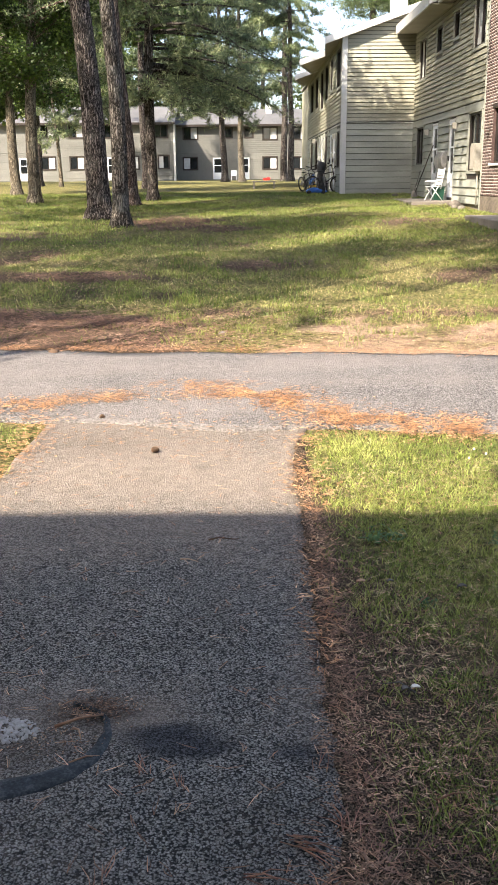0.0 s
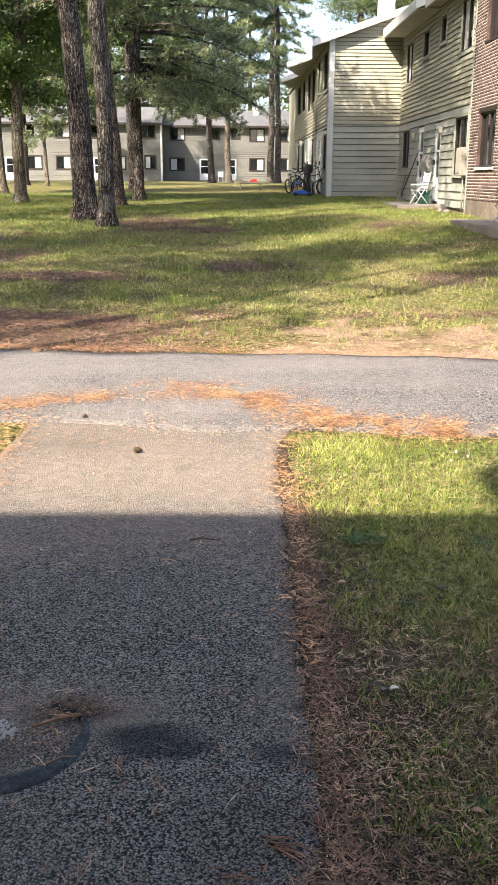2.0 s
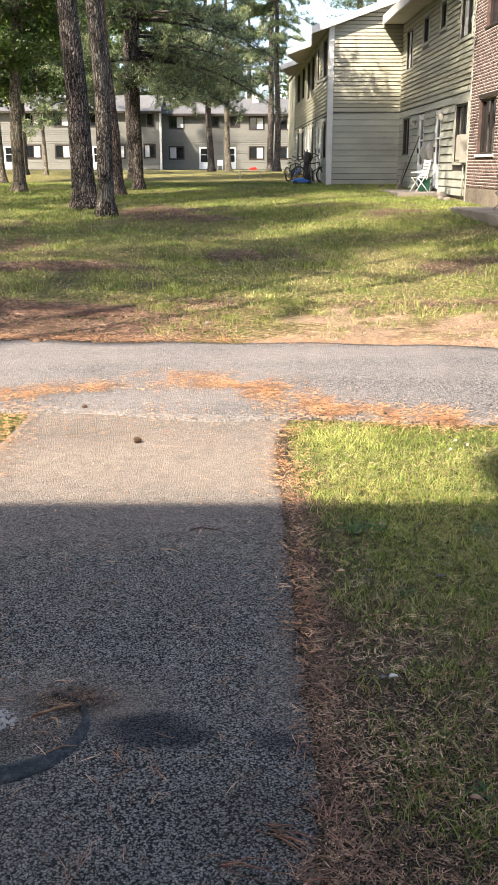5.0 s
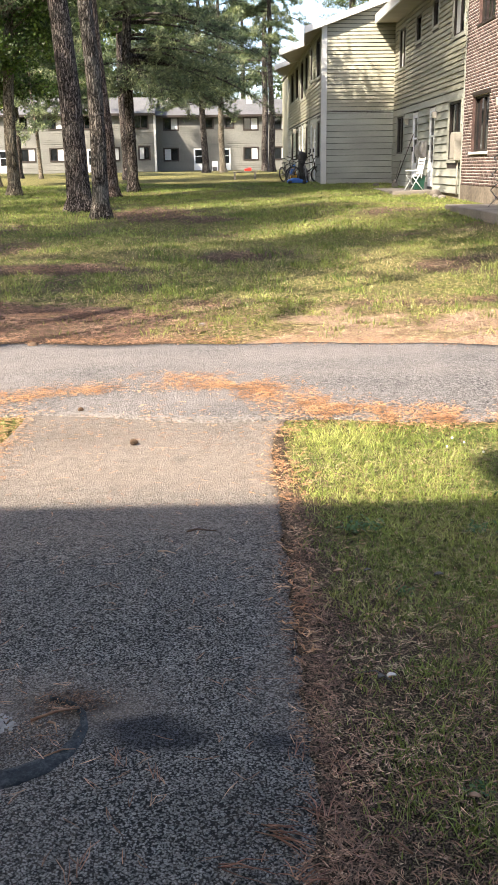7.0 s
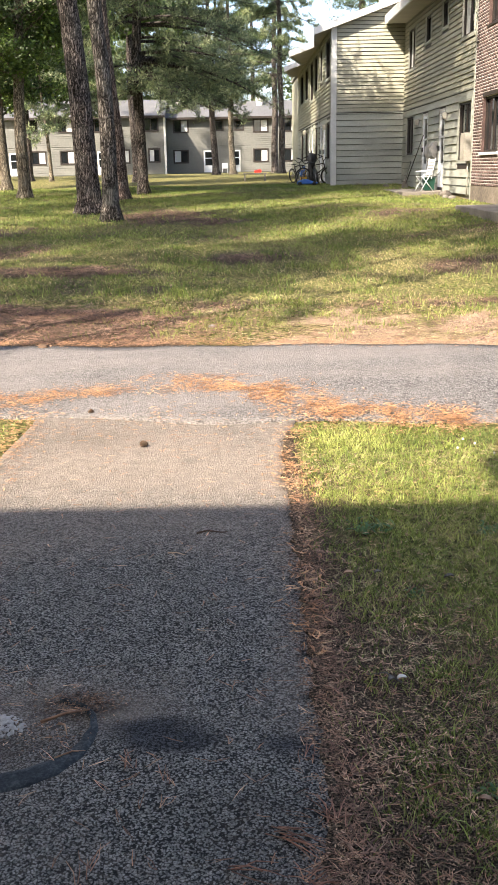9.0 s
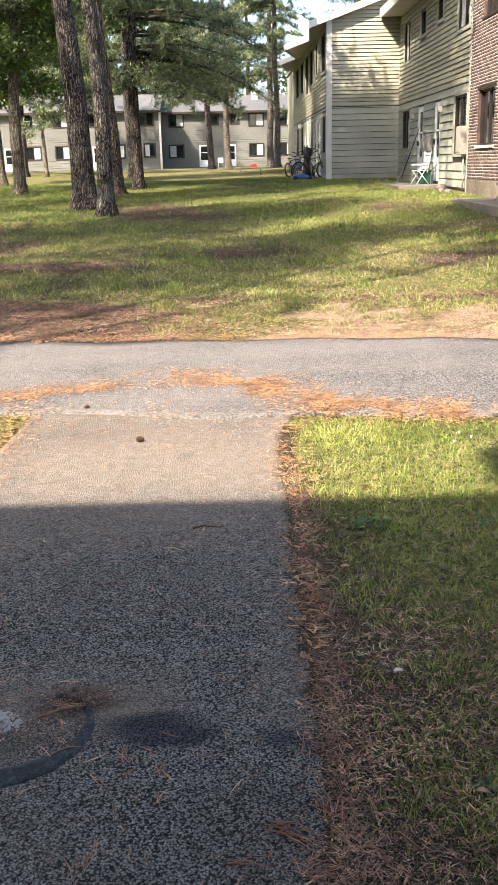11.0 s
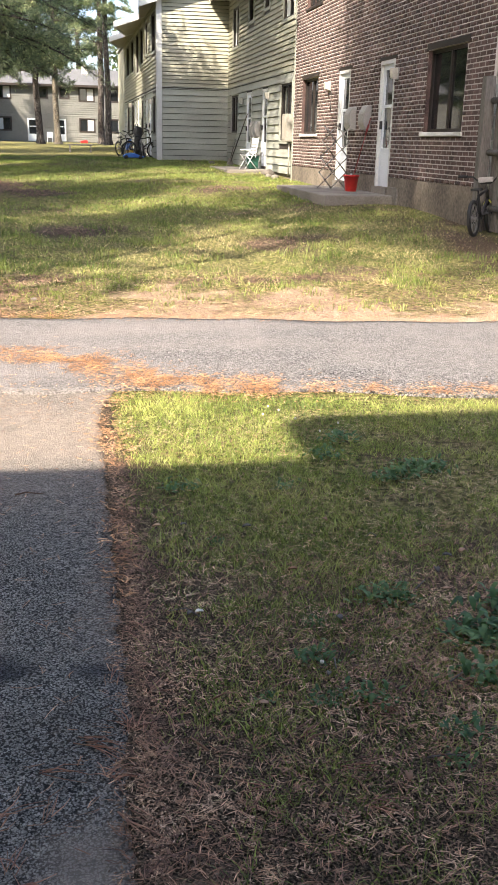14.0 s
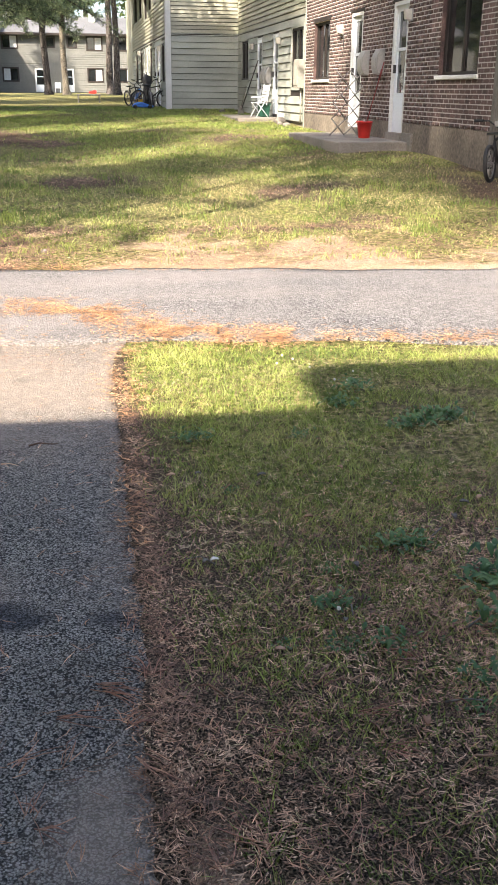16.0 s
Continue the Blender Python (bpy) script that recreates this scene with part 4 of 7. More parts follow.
def unit(x, y0, y1, wins, doors, boards):
    m = facing(WEST, x, 0)
    holes = wins + doors
    g = [(h[0] - 0.085, h[1] + 0.085, h[2] - 0.085, h[3] + 0.085) for h in wins] + list(doors)
    w = child("side_wall", wall_mesh(y0, y1, 0.45, 5.8, holes, 0.18, m), M_DARK, house2)
    siding(w, y0 + 0.01, y1, 0.78, 3.10, 0.205, g, m, M_SIDING2, rng, joined=not boards)
    siding(w, y0 + 0.01, y1, 3.14, 5.8, 0.127, g, m, M_SIDING, rng, joined=True)
    for i, h in enumerate(wins):
        window(house2, *h, m, deep=0.05, trim=0.08, vertical=(h[1] - h[0]) > 0.9)
    for h in doors:
        storm_door(house2, *h, m, deep=0.02)


unit(GX, GY + 0.182, 38.6, [(34.6, 35.7, 1.6, 2.84), (34.55, 36.1, 4.3, 5.55), (37.5, 38.4, 4.4, 5.5)], [(36.3, 37.1, 0.84, 2.9), (37.6, 38.4, 0.84, 2.9)], True)
unit(GX - 0.02, 38.6, 50.6, [(39.2, 40.6, 4.2, 5.5), (41.3, 42.8, 4.0, 5.5), (44.0, 45.6, 4.2, 5.5), (46.7, 48.6, 4.2, 5.5), (39.3, 40.4, 1.6, 2.84), (44.2, 45.6, 1.6, 2.84), (47.0, 48.4, 1.6, 2.84)], [(41.4, 42.2, 0.9, 2.95), (42.9, 43.7, 0.9, 2.95)], False)
PITCH = 0.343


def slab(bm, plan, low, high):
    """A plate over a plan of four corners, between two sloping heights given as functions of x."""
    a, b = [bm.verts.new((x, y, low(x))) for x, y in plan], [bm.verts.new((x, y, high(x))) for x, y in plan]
    bm.faces.new(a[::-1])
    bm.faces.new(b)
    for k in range(4):
        bm.faces.new((a[k], a[(k + 1) % 4], b[(k + 1) % 4], b[k]))


def roof_at(d):
    return lambda x: 5.62 + PITCH * (x - 2.48) + d


# each stretch of roof starts with a deep eave that draws back along the wall
for (tip, back, ya, yb) in ((2.48, 2.86, GY - 0.25, 38.45), (1.93, 2.80, 38.45, 44.6), (2.08, 2.85, 44.6, 51.2)):
    bm = bmesh.new()
    slab(bm, [(tip, ya), (7.6, ya), (7.6, yb), (back, yb)], roof_at(0.0), roof_at(0.10))
    child("roof", bm, M_ROOF, house2, "low grey shingle roof")
    bm = bmesh.new()
    slab(bm, [(tip - 0.05, ya - 0.05), (7.6, ya - 0.05), (7.6, ya - 0.002), (tip - 0.05, ya - 0.002)], roof_at(-0.09), roof_at(0.12))
    slab(bm, [(tip - 0.05, ya), (tip - 0.002, ya), (back - 0.002, yb - 0.06), (back - 0.05, yb - 0.06)], roof_at(-0.10), roof_at(0.11))
    child("fascia", bm, M_TRIM, house2, "white painted fascia boards")
    bm = bmesh.new()
    slab(bm, [(tip, ya), (GX + 0.05, ya), (GX + 0.05, yb - 0.02), (back, yb - 0.02)], roof_at(-0.06), roof_at(-0.02))
    child("soffit", bm, M_SOFFIT, house2, "grey-brown painted soffit")
bm = bmesh.new()
box(bm, GX, 11.5, 50.605, 56, 0.5, 5.7)
box(bm, 11.3, 11.5, 34.3, 50.6, 0.5, 5.7)
child("rear_wall", bm, M_SIDING, house2)
bm = bmesh.new()
roof_slab(bm, 12.2, 5.7, 7.6, 7.37, GY - 0.25, 56)
roof_slab(bm, 3.0, 5.8, 7.6, 7.37, 51.21, 56)
child("roof", bm, M_ROOF, house2)
chim = bmesh.new()
box(chim, 5.82, 6.44, 42, 42.6, 6.5, 8.42)
ch = child("chimney", chim, M_TRIM, house2, "white boxed chimney with a dark cap")
cap = bmesh.new()
box(cap, 5.76, 6.50, 41.94, 42.66, 8.424, 8.50)
for cx in (5.9, 6.3):
    box(cap, cx, cx + 0.06, 42.2, 42.3, 8.50, 8.58)
box(cap, 5.80, 6.46, 41.98, 42.62, 8.584, 8.62)
child("chimney_cap", cap, M_DARK, ch)

# ---- long house across the far end of the lawn ----
house3 = thing("apartment_building", "long two-storey pale clapboard apartment block behind the pines", "building", (-10, 101, 0.9))
FY, LY = 97.0, 92.5
MF, ML = facing(SOUTH, 0, FY), facing(SOUTH, 0, LY)


def fs(x):
    return (x + 0.38) * 1.102 - 0.38


def fw(x, z, w=1.34, h=1.1):
    return (fs(x), fs(x) + w, z, z + h)


r_win = [fw(-5.4, 2.0), fw(1.64, 2.0), fw(4.29, 2.0), fw(-5.35, 4.82), fw(1.64, 4.75), fw(4.3, 4.75), fw(-1.9, 4.95, 0.9, 0.85), fw(0.0, 4.95, 0.8, 0.85)]
r_door = [fw(-2.82, 1.05, 0.98, 2.05), fw(-0.45, 1.05, 0.98, 2.05)]
ls = (LY - 0.17) / (97 - 0.17)
l_win = [(a * ls, b * ls, c, d) for a, b, c, d in (fw(-7.62, 2.1, 1.0), fw(-15.4, 2.05), fw(-17.95, 2.05), fw(-15.4, 4.85), fw(-17.9, 4.85), fw(-10.6, 2.05), fw(-12.9, 4.85), fw(-8.0, 4.85))]
l_door = [(a * ls, b * ls, c, d) for a, b, c, d in (fw(-19.95, 1.05, 0.9, 2.05), fw(-12.2, 1.05, 0.9, 2.05))]
for (u0, u1, wins, doors, m, y) in ((-6.54, 16, r_win, r_door, MF, FY), (-40, -6.56, l_win, l_door, ML, LY)):
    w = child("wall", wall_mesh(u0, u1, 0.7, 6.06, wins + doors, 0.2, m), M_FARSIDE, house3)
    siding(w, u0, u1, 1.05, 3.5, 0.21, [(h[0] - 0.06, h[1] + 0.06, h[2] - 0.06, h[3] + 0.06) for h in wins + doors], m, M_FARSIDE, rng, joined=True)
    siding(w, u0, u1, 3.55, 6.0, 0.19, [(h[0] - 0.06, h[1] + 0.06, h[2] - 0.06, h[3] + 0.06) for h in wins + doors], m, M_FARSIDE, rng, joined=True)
    for i, h in enumerate(wins):
        window(house3, *h, m, deep=0.02, trim=0.0, blind=(1, 2, 2, 2, 2, 2, 0, 0)[i % 8], vertical=h[1] - h[0] > 0.95)
        bm = bmesh.new()
        a, b, c, d = h
        box(bm, a - 0.09, a, 0.0, 0.05, c - 0.09, d + 0.09)
        box(bm, b, b + 0.09, 0.0, 0.05, c - 0.09, d + 0.09)
        box(bm, a, b, 0.0, 0.05, d, d + 0.09)
        box(bm, a, b, 0.0, 0.05, c - 0.09, c)
        bm.transform(m)
        child("casing", bm, M_DARK, house3, "dark window surround")
    for h in doors:
        storm_door(house3, *h, m, deep=0.0)
    bm = bmesh.new()
    prism(bm, [(y - 0.55, 6.02), (y + 5.2, 7.75), (y + 5.2, 7.87), (y - 0.55, 6.14)], u0 - 0.3, u1 + 0.2, "x")
    prism(bm, [(y + 5.2, 7.75), (y + 11, 6.02), (y + 11, 6.14), (y + 5.2, 7.87)], u0 - 0.3, u1 + 0.2, "x")
    child("roof", bm, M_ROOF3, house3, "pale grey shingle roof")
    bm = bmesh.new()
    box(bm, u0 - 0.3, u1 + 0.2, y - 0.6, y - 0.552, 5.94, 6.14)
    box(bm, u0, u1, y - 0.55, y - 0.002, 5.96, 6.0)
    child("fascia", bm, M_DARK, house3)
bm = bmesh.new()
box(bm, -6.56, -6.37, LY - 0.05, LY + 0.15, 0.9, 6.0)
child("corner_board", bm, M_TRIM, house3, "white corner board")
bm = bmesh.new()
box(bm, -6.83, -6.56, LY + 0.16, FY - 0.02, 0.8, 6.0)
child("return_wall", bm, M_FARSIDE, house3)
for vx in (-5.9, 2.2, -13.5):
    bm = bmesh.new()
    box(bm, vx, vx + 0.6, FY + 3.4, FY + 4.0, 7.0, 8.1)
    child("roof_vent", bm, M_TRIM, house3, "white roof vent")

# ---- the house behind, whose eave shades the near path ----
house4 = thing("apartment_building", "two-storey clapboard apartment block whose eave shades the path", "building", (0, -5, 0))
STEP, E1, E2 = -3.6, -0.98, -0.28
bm = bmesh.new()
box(bm, -24, STEP, -10, E1 - 0.7, -0.2, 5.9)
box(bm, STEP + 0.005, 16, -10, E2 - 0.7, -0.2, 5.9)
child("wall", bm, M_SIDING2, house4, "cream clapboard wall")
bm = bmesh.new()
prism(bm, [(E1, 5.8), (E1, 6.0), (E1 - 4, 7.6), (-10.6, 6.0), (-10.6, 5.8)], -24.5, STEP, "x")
prism(bm, [(E2, 5.8), (E2, 6.0), (E2 - 4, 7.6), (-10.6, 6.0), (-10.6, 5.8)], STEP + 0.005, 16.5, "x")
child("roof", bm, M_ROOF, house4)


# ---- trees ----
def gz(x, y):
    return float(ground_z(x, y))


def tufts(rs, centres, spread, per, length, width, droop=0.0):
    """Needle tufts: narrow triangles that fan out round each centre."""
    n = len(centres) * per
    c = np.repeat(centres, per, 0) + rs.normal(0, spread, (n, 3))
    d = rs.normal(0, 1, (n, 3))
    d[:, 2] += 0.35 - droop
    d /= np.linalg.norm(d, axis=1)[:, None]
    s = np.cross(d, rs.normal(0, 1, (n, 3)))
    s /= np.linalg.norm(s, axis=1)[:, None]
    ln = length * rs.uniform(0.6, 1.3, (n, 1))
    v = np.stack([c - s * width / 2, c + s * width / 2, c + d * ln], 1).reshape(-1, 3)
    return v, np.arange(n * 3).reshape(-1, 3)


def leaves(rs, centres, spread, per, size):
    """Small pointed leaves, as bent diamonds of two triangles, scattered round each centre."""
    n = len(centres) * per
    c = np.repeat(centres, per, 0) + rs.normal(0, spread, (n, 3))
    d = rs.normal(0, 1, (n, 3))
    d[:, 2] *= 0.6
    d /= np.linalg.norm(d, axis=1)[:, None]
    s = np.cross(d, rs.normal(0, 1, (n, 3)))
    s /= np.linalg.norm(s, axis=1)[:, None]
    up = np.cross(d, s)
    ln = size * rs.uniform(0.6, 1.4, (n, 1))
    v = np.stack([c, c + d * ln * 0.5 + s * ln * 0.36 + up * ln * 0.08, c + d * ln, c + d * ln * 0.5 - s * ln * 0.36 + up * ln * 0.08], 1).reshape(-1, 3)
    i = np.arange(n)[:, None] * 4
    return v, np.concatenate([i + [0, 1, 3], i + [1, 2, 3]], 0)


def limb_points(rs, base, az, length, rise, droop, k=6):
    pts, p = [], np.array(base, float)
    a = az
    for i in range(k + 1):
        pts.append(p.copy())
        t = i / k
        st = length / k
        p = p + st * np.array([math.cos(a), math.sin(a), rise - droop * t * 2])
        a += rs.normal(0, 0.10)
    return pts


def tree(x, y, height, diam, lean, limbs, seed, kind="pine", bark=None, label="", low=None, tuft=(11, 0.19, 0.034), step=0.35, top_clumps=0, top_from=9.0, top_wide=2.6, top_to=None, top_off=(0.0, 0.0)):
    """A trunk with limbs and a crown. limbs: (count, z from, z to, length from, length to, azimuth, spread)."""
    rs = np.random.RandomState(seed)
    z0 = gz(x, y) - 0.05
    root = thing("pine_tree" if kind == "pine" else "broadleaf_tree", label, "tree", (x, y, z0))
    bm = bmesh.new()
    pts, rad = [], []
    for h in (0, 0.12, 0.35, 0.8, 1.6, 2.6, 4.0, 5.6, 7.5, 10.0, 13.0, height):
        if h > height:
            break
        t = h / height
        pts.append((lean[0] * h + 0.05 * math.sin(h * 0.9 + seed), lean[1] * h + 0.05 * math.cos(h * 0.7 + seed), h))
        rad.append(max(0.03, diam / 2 * (1 - 0.8 * t) * (1 + 0.42 * math.exp(-h / 0.22))))
    rings = tube(bm, pts, rad, 18, True)
    for ring in rings:
        c = sum((v.co for v in ring), Vector()) / len(ring)
        for v in ring:
            d = v.co - c
            q = 1 + 0.10 * noise.noise((v.co * 3.0) + Vector((seed, 0, 0))) + 0.06 * noise.noise(v.co * 9)
            if c.z < 0.3:
                q *= 1 + 0.22 * max(0, math.sin(5 * math.atan2(d.y, d.x) + seed))
            v.co = c + d * q
    part("trunk", bm, bark or M_BARK, root, "", smooth=True)

    def trunk_at(h):
        for i in range(len(pts) - 1):
            if pts[i + 1][2] >= h:
                t = (h - pts[i][2]) / (pts[i + 1][2] - pts[i][2])
                return np.array([pts[i][k] + t * (pts[i + 1][k] - pts[i][k]) for k in range(3)]), rad[i]
        return np.array(pts[-1]), rad[-1]

    cs = []
    for n, za, zb, la, lb, az, sp in limbs:
        for i in range(n):
            h = rs.uniform(za, zb)
            b, r = trunk_at(h)
            bm = bmesh.new()
            a = radians(az) + rs.uniform(-1, 1) * radians(sp)
            ln = rs.uniform(la, lb)
            rise, droop = ((rs.uniform(-0.05, 0.12), rs.uniform(0.2, 0.45)) if h < 5.2 and y < 40 else (rs.uniform(0.0, 0.3), rs.uniform(0.15, 0.5))) if kind == "pine" else (rs.uniform(0.2, 0.7), rs.uniform(0.0, 0.3))
            pp = limb_points(rs, b, a, ln, rise, droop)
            r0 = min(0.35 * r, 0.012 + 0.013 * ln)
            tube(bm, pp, [max(0.006, r0 * (1 - 0.85 * k / 6)) for k in range(7)], 5, False)
            for k in range(1, 6):
                m = 2 if kind == "pine" else 2
                for j in range(m):
                    aa = a + (1 if j % 2 else -1) * rs.uniform(0.5, 1.2)
                    l2 = ln * rs.uniform(0.16, 0.42) * (1.15 - k / 8)
                    q = limb_points(rs, pp[k], aa, l2, rs.uniform(-0.1, 0.35), rs.uniform(0, 0.4), 3)
                    tube(bm, q, [max(0.004, r0 * 0.35), 0.006, 0.005, 0.003], 4, False)
                    for u in np.arange(0.5 if kind == "pine" else 0.25, 1.01, min(1.0, 0.7 * step / max(l2, 0.1))):
                        s = u * 3
                        f = min(2, int(s))
                        cs.append(q[f] + (q[f + 1] - q[f]) * (s - f))
            for u in np.arange(0.72 if kind == "pine" else 0.35, 1.01, step * 0.6 / ln):
                s = u * 6
                f = min(5, int(s))
                cs.append(pp[f] + (pp[f + 1] - pp[f]) * (s - f))
            part("limb", bm, bark or M_BARK, root, "", smooth=True)
    vs, fs_, base = [], [], 0
    if cs:
        cs = np.array(cs)
        if kind == "pine":
            v, f = tufts(rs, cs, 0.07, int(tuft[0] * (1.5 if y < 40 else 1.1)), tuft[1], tuft[2])
        else:
            v, f = leaves(rs, cs, 0.20, tuft[0], tuft[1])
        vs.append(v)
        fs_.append(f + base)
        base += len(v)
    if top_clumps:
        # the upper crown, above the view: coarser clumps placed to shade the lawn and walls
        n = top_clumps
        h = rs.uniform(top_from, top_to or height + 1.0, n)
        rr = (0.6 + top_wide * np.clip((height + 2 - h) / (height - top_from + 2), 0, 1)) * np.sqrt(rs.uniform(0.02, 1, n))
        an = rs.uniform(0, 6.283, n)
        c = np.stack([top_off[0] + lean[0] * h + rr * np.cos(an), top_off[1] + lean[1] * h + rr * np.sin(an), h + 0.2 * rs.normal(0, 1, n)], -1)
        v, f = tufts(rs, c, 0.28, 14, 0.5, 0.10) if kind == "pine" else leaves(rs, c, 0.4, 12, 0.26)
        vs.append(v)
        fs_.append(f + base)
    if vs:
        me = quick_mesh("crown", np.concatenate(vs), np.concatenate(fs_), M_NEEDLE if kind == "pine" else M_LEAF)
        cr = new("crown", me)
        cr.parent = root
        tagged(cr, "dark green needles" if kind == "pine" else "bright green leaves")
    return root


PINE = "tall pine with furrowed brown bark on the lawn"
tree(-3.46, 22.05, 19, 0.51, (-0.070, 0.0), [(4, 6.2, 9, 1.5, 3, 200, 60)], 11, label="tall leaning pine with thick furrowed brown bark", top_clumps=170, top_wide=2.2, top_from=11, top_to=16.5)
tree(-2.72, 19.47, 17, 0.32, (-0.030, 0.0), [(3, 6.2, 8, 1.0, 2, 90, 90)], 12, bark=M_BARK2, label="pine with grey lichen-covered bark", top_clumps=340, top_wide=3.0, top_from=11)
# its unseen upper crown is shifted and cut short to shade the gable
tree(-3.42, 27.14, 20, 0.42, (-0.045, 0.0), [(10, 5, 8.5, 1.5, 3, 120, 90)], 13, bark=M_BARK3, label="tall pine with reddish furrowed bark on the lawn", top_clumps=300, top_wide=1.9, top_from=8.6, top_to=10.2, top_off=(1.8, 0.0))
tree(-3.12, 30.25, 18, 0.33, (0.024, 0.0), [(20, 4.4, 8.5, 2.2, 4.4, -20, 75), (14, 4.4, 8.5, 1.4, 3.2, 170, 70), (12, 3.6, 5.0, 2.6, 4.6, 0, 50), (12, 3.0, 4.0, 1.6, 3.8, -15, 60), (7, 2.9, 4.0, 1.0, 2.2, 180, 80)], 14, label="pine with low drooping boughs over the lawn", top_clumps=160, top_wide=2.3, step=0.24, tuft=(17, 0.135, 0.022))
tree(-6.42, 29.01, 14, 0.36, (0.04, 0.0), [(16, 3.2, 5, 1.0, 2.6, 0, 180), (24, 4.2, 8, 1.5, 3.4, 0, 180)], 15, kind="oak", bark=M_BARK4, label="slender oak with bright green leaves", tuft=(22, 0.088, 0), top_clumps=240, top_from=7.5, step=0.28)
tree(-8.37, 35.58, 15, 0.36, (-0.03, 0.0), [(14, 2.9, 4.6, 1.0, 2.8, 0, 180), (24, 4.2, 9, 1.5, 3.6, 0, 180)], 16, kind="oak", bark=M_BARK4, label="leafy oak among the pines", tuft=(24, 0.10, 0), top_clumps=240, top_from=8, step=0.32)
tree(-8.95, 34.0, 22, 0.40, (0.0, 0.0), [(8, 5, 8.5, 1.5, 3.4, 0, 180)], 17, label="tall dark pine among the oaks on the lawn", top_clumps=460, top_from=12, top_wide=3.6, step=0.4)
tree(-10.72, 50.99, 16, 0.42, (0.0, 0.0), [(14, 3.4, 5.2, 1.6, 4.0, 0, 180), (26, 4.5, 12, 2, 4.4, 0, 180)], 18, kind="oak", label="leafy oak far down the lawn", tuft=(16, 0.19, 0), top_clumps=180, top_from=10, step=0.42)
tree(-9.29, 49.19, 9, 0.20, (-0.04, 0.02), [(16, 2.4, 7, 1.2, 2.6, 0, 180)], 19, label="small crooked pine down the lawn", bark=M_BARK4, step=0.3, tuft=(14, 0.24, 0.045))
tree(-1.58, 73.16, 20, 0.50, (-0.02, 0.0), [(22, 5.5, 15, 2.4, 5.0, 0, 180), (8, 4.6, 7, 3, 5.4, -90, 80), (8, 4.6, 6.4, 2.0, 5.0, 0, 180)], 20, label="pine near the far apartment block", top_clumps=200, top_from=13, step=0.4, tuft=(12, 0.34, 0.07))
tree(-0.29, 71.81, 17, 0.46, (-0.01, 0.0), [(22, 5.0, 13, 1.2, 3.0, 0, 180)], 21, bark=M_BARK4, label="pine near the far apartment block", top_clumps=160, top_from=12, step=0.4, tuft=(12, 0.34, 0.07))
tree(3.32, 83.89, 22, 0.60, (0.0, 0.0), [(40, 7, 18, 2.0, 4.4, 180, 170)], 22, label="tall pine with a bare lower trunk", top_clumps=160, top_from=17, step=0.36, tuft=(20, 0.26, 0.055))
tree(3.48, 74.91, 24, 0.50, (-0.018, 0.0), [(30, 8, 17, 1.6, 3.2, 180, 170)], 23, label="tall pine with a bare lower trunk", top_clumps=120, top_from=17, step=0.36, tuft=(20, 0.26, 0.055))
tree(-6.0, 62.0, 18, 0.42, (0.0, 0.0), [(22, 5.0, 13, 2.0, 4.6, 0, 180)], 24, label="bushy pine down the lawn", top_clumps=160, top_from=12, step=0.4, tuft=(12, 0.30, 0.06))
tree(-14.0, 60.0, 17, 0.42, (0.0, 0.0), [(16, 3.6, 5.6, 2.0, 4.6, 0, 180), (30, 4.5, 13, 2.0, 4.6, 0, 180)], 25, kind="oak", label="leafy oak far down the lawn", tuft=(16, 0.22, 0), top_clumps=160, top_from=11, step=0.46)
tree(-4.6, 44.0, 17, 0.36, (0.0, 0.0), [(30, 6.0, 12, 2.0, 4.2, 0, 180)], 26, kind="oak", label="leafy oak behind the first pines", tuft=(16, 0.18, 0), top_clumps=160, top_from=11, step=0.42)
tree(-13.2, 84.0, 19, 0.42, (0.0, 0.0), [(40, 5.0, 14, 2.4, 5.4, 0, 180)], 27, label="bushy pine near the far apartment block", top_clumps=200, top_from=12, step=0.42, tuft=(12, 0.38, 0.08))
tree(-20.5, 76.0, 18, 0.42, (0.0, 0.0), [(40, 4.4, 14, 2.4, 5.4, 0, 180)], 28, kind="oak", label="leafy oak near the far apartment block", top_clumps=200, top_from=12, step=0.5, tuft=(16, 0.26, 0))
# trees added beside and behind the path, out of view, that dapple the lawn and brick wall
SHADERS = [(-6.3, 3.9, 24, 31, 12.8, 3.4), (-9.2, 3.6, 14, 32, 8.0, 2.0), (-5.0, 5.4, 24, 33, 12.4, 3.0), (-12.4, -11.2, 31, 41, 27.5, 1.6), (-9.5, 10, 15, 34, 8.5, 2.2), (-9.0, 19.0, 18, 35, 9, 2.6),
           (-12, 15, 19, 38, 8, 3.0), (-14, 22, 19, 39, 7, 3.2), (-13, 5, 18, 40, 8, 3.0)]
# thin trunks, and one crown set off its trunk, keep trunk shadows faint
for sx, sy, sh, seed, tf, tw in SHADERS:
    tree(sx, sy, sh, 0.14 if seed in (31, 33, 41) else 0.3, (0.15 if seed == 31 else 0.0, 0.0), [(3, 7, 10, 1.0, 2.0, 0, 180)], seed, label="unseen pine added to shade the lawn and brick wall", top_clumps={31: 780, 33: 740, 34: 240, 35: 220, 32: 240, 38: 340, 40: 330, 41: 300}.get(seed, 340), top_from=tf, top_wide=tw, step=0.5, top_off=(-3.6, 0.0) if seed == 41 else (0.0, 0.0))


